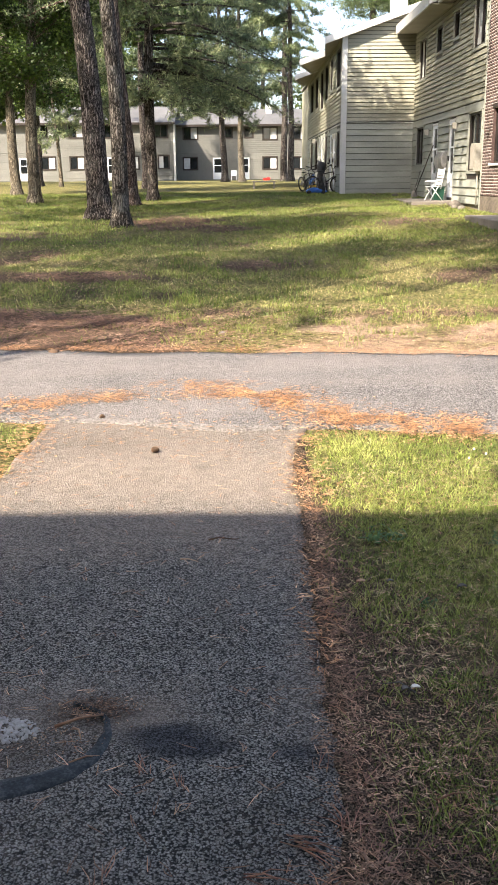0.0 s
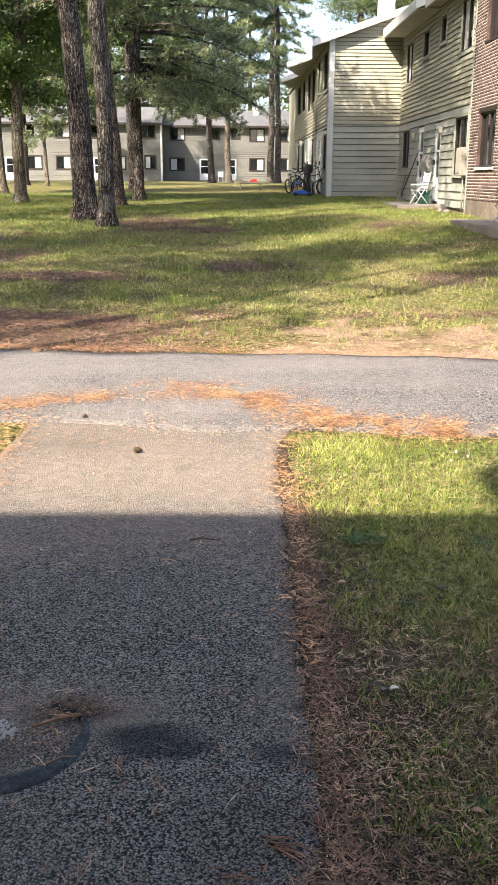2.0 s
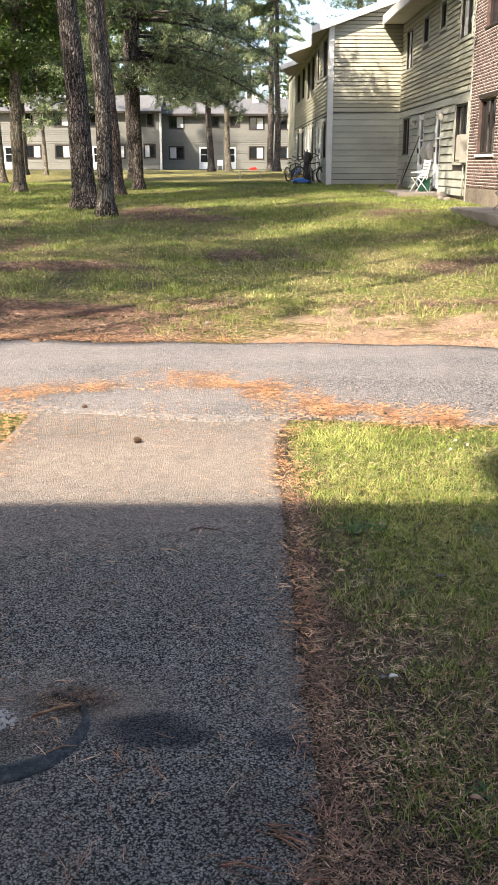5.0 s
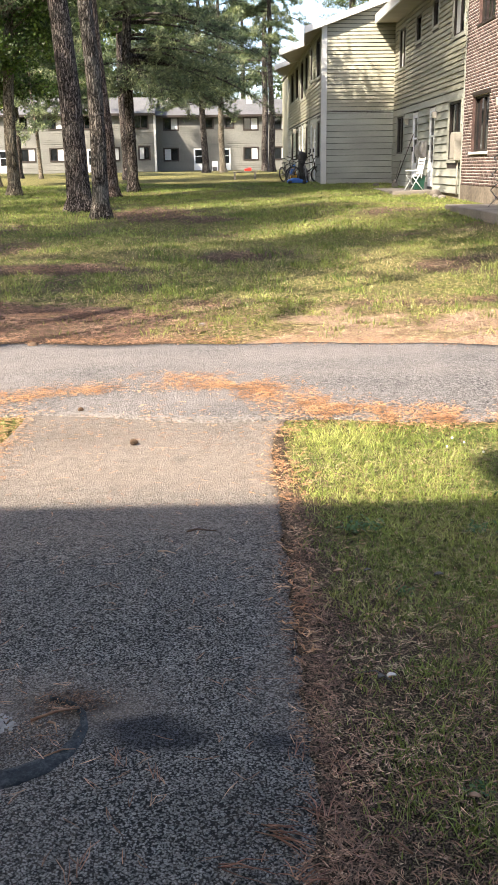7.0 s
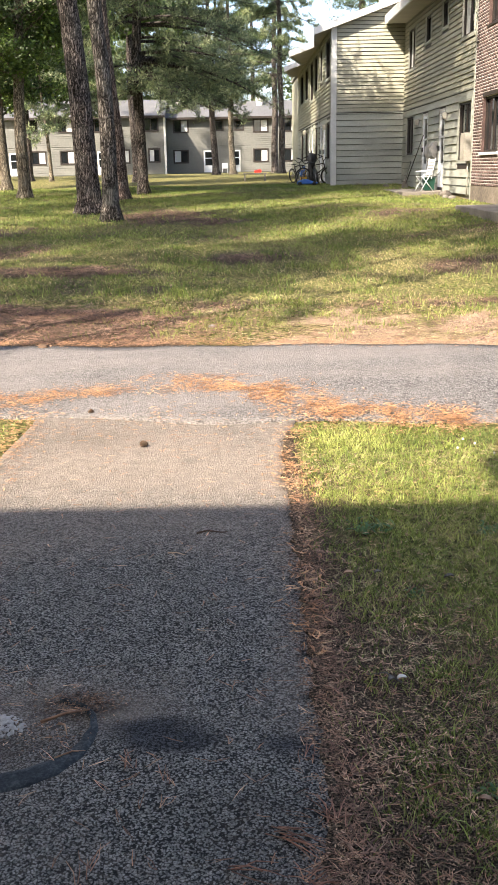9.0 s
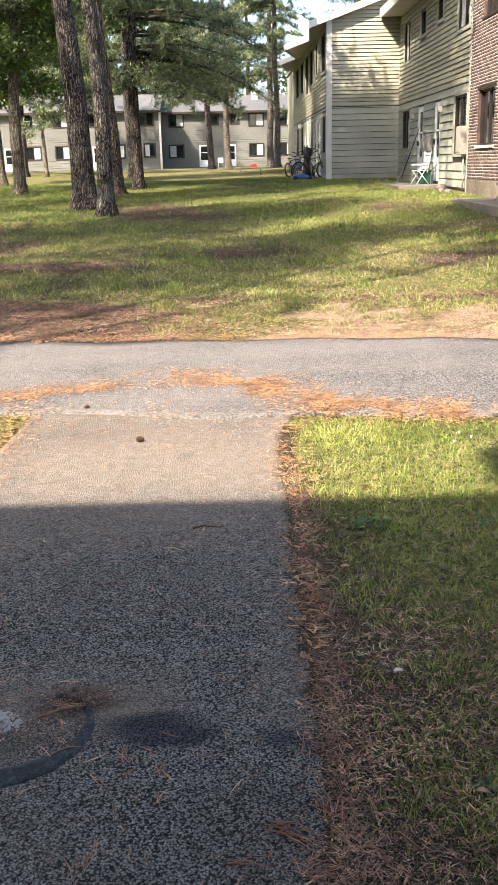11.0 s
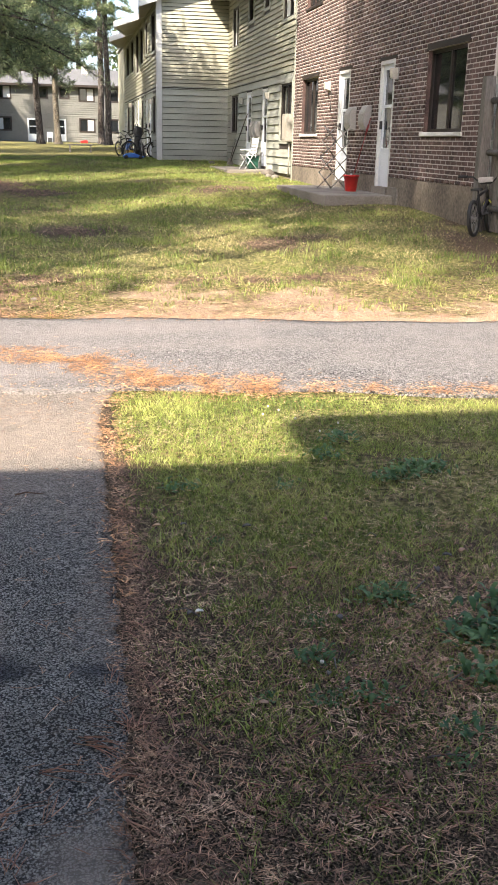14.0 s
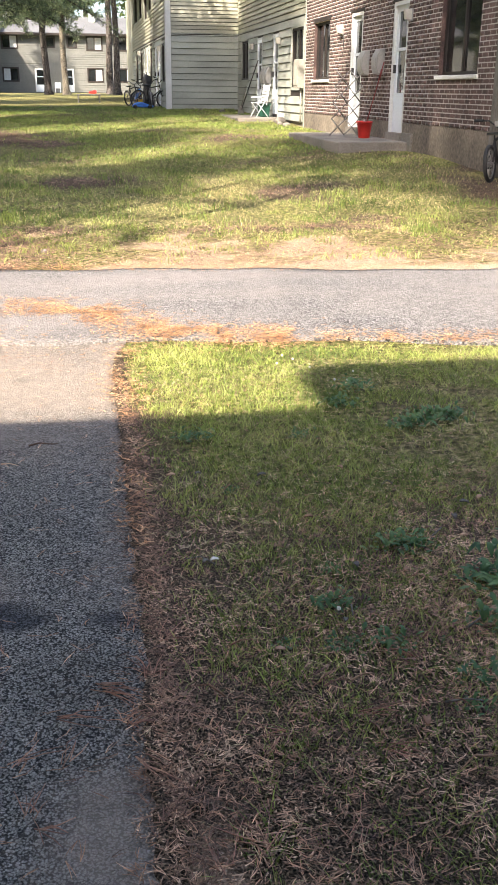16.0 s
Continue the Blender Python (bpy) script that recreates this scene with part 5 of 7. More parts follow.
def far_tree(x, y, height, width, seed, pine):
    """A tree of the wood behind: trunk and a loose crown of clumps."""
    rs = np.random.RandomState(seed)
    root = thing("pine_tree" if pine else "broadleaf_tree", "tall pine in the wood behind" if pine else "leafy tree in the wood behind", "tree", (x, y, gz(x, y) - 0.1), group="wood behind the far block")
    bm = bmesh.new()
    tube(bm, [(0, 0, 0), (0.1, 0, height * 0.4), (0.0, 0.1, height)], [0.35, 0.25, 0.05], 8)
    part("trunk", bm, M_BARK, root, smooth=True)
    n = 560 if pine else 620
    h = rs.uniform(0.32 if pine else 0.15, 1.0, n)
    prof = np.where(h > 0.55, (1.02 - h) / 0.47, 0.55 + 0.45 * h / 0.55) if pine else np.sqrt(np.clip(1 - ((h - 0.55) / 0.5) ** 2, 0.02, 1))
    whorl = np.round(h * 9) / 9 if pine else h
    an = rs.uniform(0, 6.283, n)
    rr = width * prof * np.sqrt(rs.uniform(0.05, 1, n)) * (1 + 0.3 * np.sin(3 * an + seed))
    c = np.stack([rr * np.cos(an), rr * np.sin(an), (0.6 * whorl + 0.4 * h) * height], -1)
    v, f = tufts(rs, c, (0.34, 0.34, 0.13), 44, 0.30, 0.06) if pine and y < 90 else tufts(rs, c, (0.34, 0.34, 0.13), 24, 0.5, 0.09) if pine else leaves(rs, c, 0.5, 22, 0.36)
    cr = new("crown", quick_mesh("crown", v, f, M_NEEDLE2 if pine else M_LEAF2))
    cr.parent = root


rs = np.random.RandomState(77)
WOOD = []
for i in range(15):
    WOOD.append((-46 + 3.4 * i + rs.uniform(-1, 1), 112 + rs.uniform(-3, 8), rs.uniform(20, 26), rs.uniform(3.0, 4.2), i % 3 != 0))
for i in range(5):
    WOOD.append((-48 + 10.0 * i + rs.uniform(-2, 2), 128 + rs.uniform(0, 10), rs.uniform(20, 27), rs.uniform(3.2, 4.4), i % 2 == 0))
WOOD += [(9.0, 108, 12, 3.2, False), (12.5, 118, 13, 3.0, False)]
# tall pines that show over the clapboard house
WOOD += [(8.6, 70, 21, 2.6, True), (10.0, 62, 19, 2.6, True), (11.4, 66, 22, 2.8, True), (14.5, 72, 23, 2.8, True), (18, 66, 22, 3.0, True), (23, 60, 22, 3, True)]
for i, (wx, wy, wh, ww, wp) in enumerate(WOOD):
    far_tree(wx, wy, wh, ww, 100 + i, wp)


def edge_tree(x, y, height, width, seed):
    """An unseen pine added along the lawn's open side to block low skylight: trunk and a full, coarse crown."""
    rs = np.random.RandomState(seed)
    root = thing("pine_tree", "unseen dense pine added along the lawn to block low skylight", "tree", (x, y, gz(x, y) - 0.1), group="wood along the lawn")
    bm = bmesh.new()
    tube(bm, [(0, 0, 0), (0.1, 0, height * 0.4), (0.0, 0.1, height)], [0.35, 0.25, 0.05], 8)
    part("trunk", bm, M_BARK, root, smooth=True)
    n = 420
    h = rs.uniform(0.12, 1.0, n)
    an, rr = rs.uniform(0, 6.283, n), width * (1.05 - 0.85 * h) * np.sqrt(rs.uniform(0.1, 1, n))
    v, f = leaves(rs, np.stack([rr * np.cos(an), rr * np.sin(an), h * height], -1), 0.5, 5, 1.0)
    cr = new("crown", quick_mesh("crown", v, f, M_NEEDLE2))
    cr.parent = root


rs = np.random.RandomState(78)
for i in range(15):
    edge_tree(-29 - 5.0 * (i % 2) + rs.uniform(-1.2, 1.2), -22 + 5.0 * i + rs.uniform(-1, 1), rs.uniform(19, 23), rs.uniform(4.2, 5.0), 300 + i)


# ---- grass, litter ----
def blades(rs, x, y, height, width, lean=0.5):
    n = len(x)
    z = ground_z(x, y)
    a = rs.uniform(0, 6.283, n)
    s = np.stack([np.cos(a), np.sin(a), np.zeros(n)], -1) * (width[:, None] / 2)
    b = rs.uniform(0, 6.283, n)
    bend = np.stack([np.cos(b), np.sin(b), np.zeros(n)], -1) * (height * lean * rs.uniform(0.2, 1.2, n))[:, None]
    p = np.stack([x, y, z - 0.004], -1)
    up = np.array([0, 0, 1.0]) * height[:, None]
    mid = p + up * 0.55 + bend * 0.35
    v = np.stack([p - s, p + s, mid + s * 0.8, mid - s * 0.8, p + up * 0.95 + bend], 1).reshape(-1, 3)
    i = np.arange(n)[:, None] * 5
    return v, np.concatenate([i + [0, 1, 2], i + [0, 2, 3], i + [3, 2, 4]], 0)


def sward(name, label, mat, x, y, height, width, seed, lean=0.5):
    v, f = blades(np.random.RandomState(seed), x, y, height, width, lean)
    return tagged(new(name, quick_mesh(name, v, f, mat)), label, "grass", kind="stuff")


rs = np.random.RandomState(5)


def scatter(n, x0, x1, y0, y1, keep):
    x, y = rs.uniform(x0, x1, n), rs.uniform(y0, y1, n)
    k = rs.uniform(0, 1, n) < keep(x, y)
    return x[k], y[k]


def near_green(x, y):
    g = np.clip((y - 0.9) / 1.2, 0.55, 1) * np.clip(0.56 + 1.1 * field(x, y, 3.0, 14) + 0.8 * field(x, y, 9, 18) + 0.7 * np.clip((y - 4.0) / 0.5, 0, 1), 0.08, 1.4) * np.clip((x - side_right(y)) / 0.25, 0, 1) * np.clip((cross_near(x) - 0.02 - y) / 0.25, 0, 1)
    return np.clip(g, 0, 1)


x, y = scatter(132000, -0.25, 2.9, 1.0, 5.5, near_green)
sward("lawn_grass", "short green lawn grass beside the path", M_GRASS, x, y, rs.uniform(0.012, 0.050, len(x)), rs.uniform(0.0018, 0.0042, len(x)), 41, 1.2)
x, y = scatter(110000, -0.25, 3.2, 1.0, 5.5, lambda x, y: np.clip((y - 1.8) / 1.2, 0.10, 1) * np.clip(0.50 + 0.45 * field(x, y, 5, 71) - 0.15 * np.clip((y - 3.0) / 0.6, 0, 1), 0.08, 1) * np.clip((x - side_right(y)) / 0.2, 0, 1))
sward("dry_grass", "dry straw-coloured grass between the green", M_THATCH, x, y, rs.uniform(0.006, 0.022, len(x)), rs.uniform(0.0012, 0.0026, len(x)), 42, 2.4)
x, y = scatter(30000, -3.6, -1.4, 3.8, 5.8, lambda x, y: np.clip((side_left(y) - 0.05 + 0.12 * field(x, y, 8, 19) - x) / 0.35, 0, 1) * np.clip((cross_near(x) - 0.1 - y) / 0.3, 0, 1))
sward("lawn_grass", "green lawn grass beside the path", M_GRASS, x, y, rs.uniform(0.02, 0.065, len(x)), rs.uniform(0.0025, 0.0045, len(x)), 43, 1.0)


def far_green(x, y):
    lit, sand = cover(x, y)
    f = field(x, y, 1.7, 15) + 0.8 * field(x, y, 6.5, 17)
    dry = 0.80 * np.clip((x + 0.6) / 1.5, 0, 1) * np.clip((14.0 - y) / 1.0, 0, 1) * np.clip(0.55 + field(x * 0.5, y, 2.6, 66), 0, 1)
    return np.clip(0.58 + 0.5 * f - dry - 1.05 * np.clip(lit - 0.2, 0, 1) - 0.75 * sand, 0.05, 1)


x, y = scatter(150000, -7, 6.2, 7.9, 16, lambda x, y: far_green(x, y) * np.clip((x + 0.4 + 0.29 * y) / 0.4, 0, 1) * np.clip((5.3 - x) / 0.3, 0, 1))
sward("lawn_grass", "uneven sunlit lawn grass in tufts", M_GRASS_DARK, x, y, rs.uniform(0.015, 0.048, len(x)) * (1 + 0.8 * np.clip(2 * field(x, y, 8, 16) - 0.6, 0, 1)), rs.uniform(0.003, 0.007, len(x)), 44, 0.8)
x, y = scatter(120000, -7, 6.2, 7.5, 16, lambda x, y: np.clip(0.30 + 0.15 * far_green(x, y) + 0.55 * np.clip((x + 0.5) / 1.5, 0, 1) * (y < 13.5) * (0.6 + field(x, y, 2.5, 72)), 0, 1) * np.clip(1.25 - 1.4 * np.clip(cover(x, y)[0] - 0.15, 0, 1), 0.05, 1) * (y > cross_far(x) + 0.15) * np.clip((y - 8.3) / 1.2, 0.12, 1) * np.clip((x + 0.4 + 0.29 * y) / 0.4, 0, 1) * np.clip((5.3 - x) / 0.3, 0, 1))
sward("dry_grass", "dry straw-coloured grass in the lawn", M_STRAW, x, y, rs.uniform(0.012, 0.045, len(x)), rs.uniform(0.003, 0.006, len(x)), 45, 1.8)
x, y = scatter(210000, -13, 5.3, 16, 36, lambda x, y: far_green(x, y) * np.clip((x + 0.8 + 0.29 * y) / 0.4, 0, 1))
sward("lawn_grass", "green lawn grass under the pines", M_GRASS_DARK, x, y, rs.uniform(0.025, 0.075, len(x)), rs.uniform(0.007, 0.013, len(x)), 46, 0.9)


def strewn(rs, x, y, length, width, lift=0.012, base=0.016):
    """Fallen needles in pairs, lying flat."""
    n = len(x)
    z = ground_z(x, y) + base + rs.uniform(0, lift, n)
    a = rs.uniform(0, 6.283, n)
    v = []
    for da in (-0.09, 0.09):
        d = np.stack([np.cos(a + da), np.sin(a + da), rs.normal(0, 0.06, n)], -1) * (length * rs.uniform(0.6, 1.2, n))[:, None]
        s = np.stack([-np.sin(a), np.cos(a), np.zeros(n)], -1) * width / 2
        p = np.stack([x, y, z], -1)
        b = np.stack([-np.sin(a), np.cos(a), np.zeros(n)], -1) * (length * 0.08 * rs.normal(0, 1, n))[:, None]
        v.append(np.stack([p - s, p + s, p + d * 0.5 + b + s, p + d * 0.5 + b - s, p + d + s * 0.4, p + d - s * 0.4], 1))
    v = np.concatenate(v, 0)
    i = np.arange(len(v))[:, None] * 6
    return v.reshape(-1, 3), np.concatenate([i + [0, 1, 2, 3], i + [3, 2, 4, 5]], 0)


def litter(name, label, mat, x, y, length, width, seed, base=0.016):
    v, f = strewn(np.random.RandomState(seed), x, y, length, width, base=base)
    return tagged(new(name, quick_mesh(name, v, f, mat)), label, "pine needles", kind="stuff")


def along(pts, n, wide):
    """Random places along a line of points, thick in the middle."""
    pts = np.array(pts, float)
    seg = np.linalg.norm(np.diff(pts, axis=0), axis=1)
    t = rs.choice(len(seg), n, p=seg / seg.sum())
    u = rs.uniform(0, 1, n)[:, None]
    p = pts[t] + u * (pts[t + 1] - pts[t]) + rs.normal(0, wide, (n, 2)) + np.array([0.07, 0.0])
    p = p[rs.uniform(0, 1, n) < np.clip(0.66 + 0.42 * field(p[:, 0], p[:, 1], 9.0, 33) + 0.4 * field(p[:, 0], p[:, 1], 22.0, 34), 0.12, 1)]
    return p[:, 0], p[:, 1]


bands = [along([(-3.4, 5.55), (-2.4, 5.65), (-1.9, 5.75), (-1.5, 5.94), (-1.15, 6.04)], 4200, 0.11), along([(-0.95, 6.22), (-0.6, 6.18), (-0.3, 6.05), (-0.05, 5.72), (0.1, 5.42), (0.45, 5.25), (0.9, 5.14)], 6800, 0.15),
         along([(0.5, 5.22), (1.5, 5.06), (3.0, 4.86)], 2200, 0.09), along([(-0.08, 5.3), (-0.16, 4.6), (-0.19, 3.9)], 520, 0.06), along([(-3.5, 7.9), (-1, 7.65), (0.3, 7.52), (1.6, 7.38), (4.0, 7.15)], 4200, 0.08),
         along([(-1.4, 5.3), (-1.0, 5.2), (-0.4, 5.3)], 260, 0.25), along([(-1.62, 4.2), (-1.62, 4.9), (-1.66, 5.5)], 900, 0.09), along([(-0.18, 4.4), (-0.20, 3.2), (-0.22, 2.6)], 330, 0.04)]
litter("fallen_needles", "orange fallen pine needles drifted along the path edges", M_DEADN, np.concatenate([b[0] for b in bands]), np.concatenate([b[1] for b in bands]), 0.038, 0.0034, 51, 0.026)
x, y = scatter(32000, -0.3, 1.7, 1.0, 4.4, lambda x, y: np.clip((3.3 - y) / 1.3, 0.10, 1) * np.clip((x - side_right(y) + 0.07) / 0.14, 0, 1) * (0.7 + 0.3 * field(x, y, 3, 9)))
bx, by = along([(-0.165, 3.9), (-0.18, 2.6), (-0.205, 1.6), (-0.225, 1.0)], 1700, 0.04)
litter("old_needles", "brown pine needles lying in the thin grass", M_DEADB, x, y, 0.036, 0.0017, 52)
litter("old_needles", "dark brown pine needles matted along the path edge", M_DEADC, bx, by, 0.040, 0.0018, 57)
x, y = scatter(760, -1.6, -0.2, 1.1, 5.4, lambda x, y: 0.7 + 0.3 * field(x, y, 4, 10))
litter("stray_needles", "single brown pine needles on the asphalt", M_DEADB, x, y, 0.052, 0.0019, 53, 0.022)
x, y = scatter(26000, -4.2, 4.6, 7.4, 10.4, lambda x, y: np.clip((10.1 - y) / 1.2, 0, 1) * (0.45 + 0.6 * (x < -0.4)) * (y > cross_far(x) + 0.05))
litter("old_needles", "brown pine litter on the bare strip beside the path", M_DEADC, x, y, 0.09, 0.004, 54)

# straw and needle bits on the thin ground, lying flat, and sparse tufts on the bare strip
x, y = scatter(15000, -0.25, 2.2, 1.0, 4.6, lambda x, y: (0.55 + 0.45 * field(x, y, 4, 81)) * np.clip((y - 1.8) / 1.2, 0.08, 1) * np.clip((x - side_right(y)) / 0.12, 0, 1))
litter("straw_bits", "pale dry straw lying in the thin grass", M_THATCH, x, y, 0.040, 0.0015, 55)
x, y = scatter(5600, -1.0, 4.8, 7.5, 10.0, lambda x, y: np.clip(0.55 + 0.6 * field(x, y, 3.5, 82), 0.1, 1) * (y > cross_far(x) + 0.1))
litter("straw_bits", "dry straw and needles strewn over the bare sandy strip", M_STRAW, x, y, 0.085, 0.0036, 58)
x, y = scatter(3800, -1.0, 4.8, 7.5, 9.8, lambda x, y: np.clip(0.5 + 0.8 * field(x, y, 3.0, 83), 0.05, 1) * (y > cross_far(x) + 0.1))
litter("old_needles", "reddish brown pine litter on the bare sandy strip", M_DEADC, x, y, 0.08, 0.0042, 59)
cx, cy = scatter(150, -1.0, 4.6, 7.75, 9.9, lambda x, y: 0.9 + 0 * x)
x = np.repeat(cx, 26) + rs.normal(0, 0.055, len(cx) * 26)
y = np.repeat(cy, 26) + rs.normal(0, 0.05, len(cx) * 26)
sward("grass_tufts", "sparse grass tufts on the bare strip", M_GRASS, x, y, rs.uniform(0.02, 0.085, len(x)), rs.uniform(0.004, 0.008, len(x)), 47, 0.9)
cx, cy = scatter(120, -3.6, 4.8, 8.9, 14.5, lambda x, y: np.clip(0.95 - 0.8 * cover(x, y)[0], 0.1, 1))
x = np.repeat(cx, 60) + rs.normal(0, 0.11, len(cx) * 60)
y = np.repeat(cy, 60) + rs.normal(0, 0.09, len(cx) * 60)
sward("grass_tufts", "taller tufts of green grass in the lawn", M_GRASS_DARK, x, y, rs.uniform(0.04, 0.13, len(x)), rs.uniform(0.004, 0.008, len(x)), 48, 0.7)
x, y = scatter(70000, -4.2, 4.6, 8.8, 22, lambda x, y: np.clip(1.6 * cover(x, y)[0] - 0.75, 0, 1) * np.clip((x + 0.6 + 0.29 * y) / 0.4, 0, 1))
litter("old_needles", "brown pine litter in the worn patches of the lawn", M_DEADC, x, y, 0.11, 0.006, 56)
cx, cy = scatter(170, -0.02, 1.6, 1.15, 4.0, lambda x, y: 0.5 + 0.5 * field(x, y, 3, 95))
x = np.repeat(cx, 34) + rs.normal(0, 0.032, len(cx) * 34)
y = np.repeat(cy, 34) + rs.normal(0, 0.030, len(cx) * 34)
cx, cy = scatter(150, 0.0, 1.3, 1.05, 2.9, lambda x, y: np.clip(0.6 + 0.9 * field(x, y, 4, 84), 0.1, 1))
x = np.concatenate([x, np.repeat(cx, 24) + rs.normal(0, 0.022, len(cx) * 24)])
y = np.concatenate([y, np.repeat(cy, 24) + rs.normal(0, 0.022, len(cx) * 24)])
sward("grass_tufts", "small green tufts in the thin near lawn", M_GRASS, x, y, rs.uniform(0.012, 0.05, len(x)), rs.uniform(0.002, 0.0045, len(x)), 49, 1.2)


# ---- things beside the brick wall ----
M_DRED = material("dark_red_plastic", [(0.13, 0.012, 0.012), (0.2, 0.02, 0.02)], 0.45, 5, 40, 0.0)

def ground_at(x, y):
    return gz(x, y)


step = bmesh.new()
box(step, 4.14, BX - 0.014, 16.05, 19.9, 0.18, 0.56)
sl = new("concrete_step", mesh_of("concrete_step", step, M_CONC, bevel=0.015))
tagged(sl, "stained concrete doorstep slab along the brick wall", "doorstep", kind="structure")
step = bmesh.new()
box(step, 4.22, SX - 0.03, 26.6, 31.0, 0.35, 0.66)
tagged(new("concrete_step", mesh_of("concrete_step", step, M_CONC, bevel=0.015)), "low concrete doorstep slab along the clapboard wall", "doorstep", kind="structure")


def bucket(x, y, z):
    b = thing("bucket", "red plastic bucket standing on the doorstep", "bucket", (x, y, z))
    bm = bmesh.new()
    prof = [(0.10, 0.0), (0.105, 0.02), (0.135, 0.26), (0.150, 0.262), (0.150, 0.29), (0.140, 0.292), (0.130, 0.27), (0.10, 0.03), (0.0, 0.028)]
    ringv = []
    for r, h in prof:
        ringv.append([bm.verts.new((r * math.cos(a), r * math.sin(a), h)) for a in (2 * math.pi * k / 20 for k in range(20))] if r else [bm.verts.new((0, 0, h))])
    for a, c in zip(ringv, ringv[1:]):
        for k in range(20):
            q = (a[k], a[(k + 1) % 20], c[(k + 1) % 20], c[k]) if len(c) > 1 else (a[k], a[(k + 1) % 20], c[0])
            bm.faces.new(q)
    bm.faces.new(ringv[0][::-1])
    part("pail", bm, M_RED, b, smooth=True)
    bm = bmesh.new()
    tube(bm, [(0.15 * math.cos(a), 0.15 * math.sin(a) * 0.6 - 0.04, 0.27 - 0.10 * math.sin(a)) for a in (math.pi * k / 10 for k in range(11))], 0.004, 6)
    part("bail", bm, M_METAL, b, "thin wire handle", smooth=True)


bucket(5.02, 17.5, 0.56)
mop = thing("mop", "mop with a red handle leaning on the brick wall", "mop", (5.05, 17.62, 0.56))
bm = bmesh.new()
tube(bm, [(0.0, 0.0, 0.10), (0.28, -0.12, 1.30)], 0.010, 8)
part("handle", bm, M_DRED, mop, smooth=True)
bm = bmesh.new()
for k in range(9):
    a = 0.7 * k
    tube(bm, [(0.0, 0.0, 0.32), (0.04 * math.cos(a), 0.04 * math.sin(a), 0.18), (0.06 * math.cos(a), 0.06 * math.sin(a), 0.04)], 0.012, 5)
part("mop_head", bm, M_MORTAR, mop, "grey string mop head", smooth=True)
bm = bmesh.new()
tube(bm, [(0.21, -0.09, 1.0), (0.25, -0.107, 1.18)], 0.02, 8)
part("grip", bm, M_DRED, mop, smooth=True)


# expanding lattice gate, stood on end
gate = thing("lattice_gate", "grey metal expanding lattice gate standing on the doorstep", "gate", (4.86, 18.3, 0.56))
CW, CH = 0.27, 0.285
for r in range(4):
    for c in range(2):
        for s in (1, -1):
            bm = bmesh.new()
            xa, xb = (c * CW, (c + 1) * CW) if s > 0 else ((c + 1) * CW, c * CW)
            p = Vector((xa - CW + 0.02 * r, 0.012 * s, 0.02 + r * CH))
            q = Vector((xb - CW + 0.02 * (r + 1), 0.012 * s, 0.02 + (r + 1) * CH))
            tube(bm, [p, q], 0.0115, 6)
            part("lattice_bar", bm, M_METAL, gate, smooth=True)
for c in range(3):
    for r in range(5):
        bm = bmesh.new()
        tube(bm, [(c * CW - CW + 0.02 * r, -0.025, 0.02 + r * CH), (c * CW - CW + 0.02 * r, 0.025, 0.02 + r * CH)], 0.013, 8)
        part("rivet", bm, M_METAL, gate)


def meter(x, y, z, w, h, lab):
    """A hooded utility box: case, sloped hood, round glass, conduit."""
    t = thing("utility_box", lab, "utility box", (x, y, z))
    bm = bmesh.new()
    prism(bm, [(0.0, 0.0), (-0.12, 0.03), (-0.15, 0.12), (-0.15, h * 0.72), (-0.08, h), (0.0, h)], -w / 2, w / 2)
    part("case", bm, M_METER, t, bevel=0.012)
    bm = bmesh.new()
    box(bm, -0.165, -0.152, -w / 2 + 0.04, w / 2 - 0.04, 0.15, h * 0.68)
    part("cover", bm, M_METER, t, bevel=0.004)
    return t


meter(BX - 0.012, 18.72, 1.64, 0.34, 0.44, "grey hooded utility box on the brick wall")
meter(BX - 0.012, 17.78, 1.64, 0.34, 0.44, "grey hooded utility box on the brick wall")
meter(SX - 0.03, 29.1, 1.52, 0.42, 0.46, "grey hooded utility box on the clapboard wall")
meter(SX - 0.03, 28.5, 1.52, 0.42, 0.46, "grey hooded utility box on the clapboard wall")
bm = bmesh.new()
box(bm, SX - 0.22, SX - 0.03, 24.18, 24.62, 1.42, 2.08)
M_CABINET = material("cabinet_grey", [(0.24, 0.225, 0.19), (0.33, 0.31, 0.27)], 0.6, 3, 30, 0.1)
cab = thing("meter_cabinet", "pale grey steel cabinet on the wall corner", "cabinet", (SX, 24.4, 1.42))
child("case", bm, M_CABINET, cab, bevel=0.01)
bm = bmesh.new()
box(bm, SX - 0.235, SX - 0.222, 24.22, 24.58, 1.48, 2.03)
child("cabinet_door", bm, M_CABINET, cab, bevel=0.003)
bm = bmesh.new()
tube(bm, [(SX - 0.10, 24.3, 1.42), (SX - 0.10, 24.28, 0.60)], 0.02, 8)
child("conduit", bm, M_CABINET, cab, smooth=True)


def wall_lamp(x, y, z):
    t = thing("wall_lamp", "small square wall lamp with milky glass beside the door", "lamp", (x, y, z))
    bm = bmesh.new()
    box(bm, -0.02, 0.0, -0.07, 0.07, -0.10, 0.10)
    part("backplate", bm, M_METER, t)
    bm = bmesh.new()
    prism(bm, [(-0.02, -0.09), (-0.11, -0.07), (-0.13, 0.08), (-0.02, 0.09)], -0.065, 0.065)
    part("shade", bm, M_LAMPG, t, "milky glass shade", bevel=0.008)


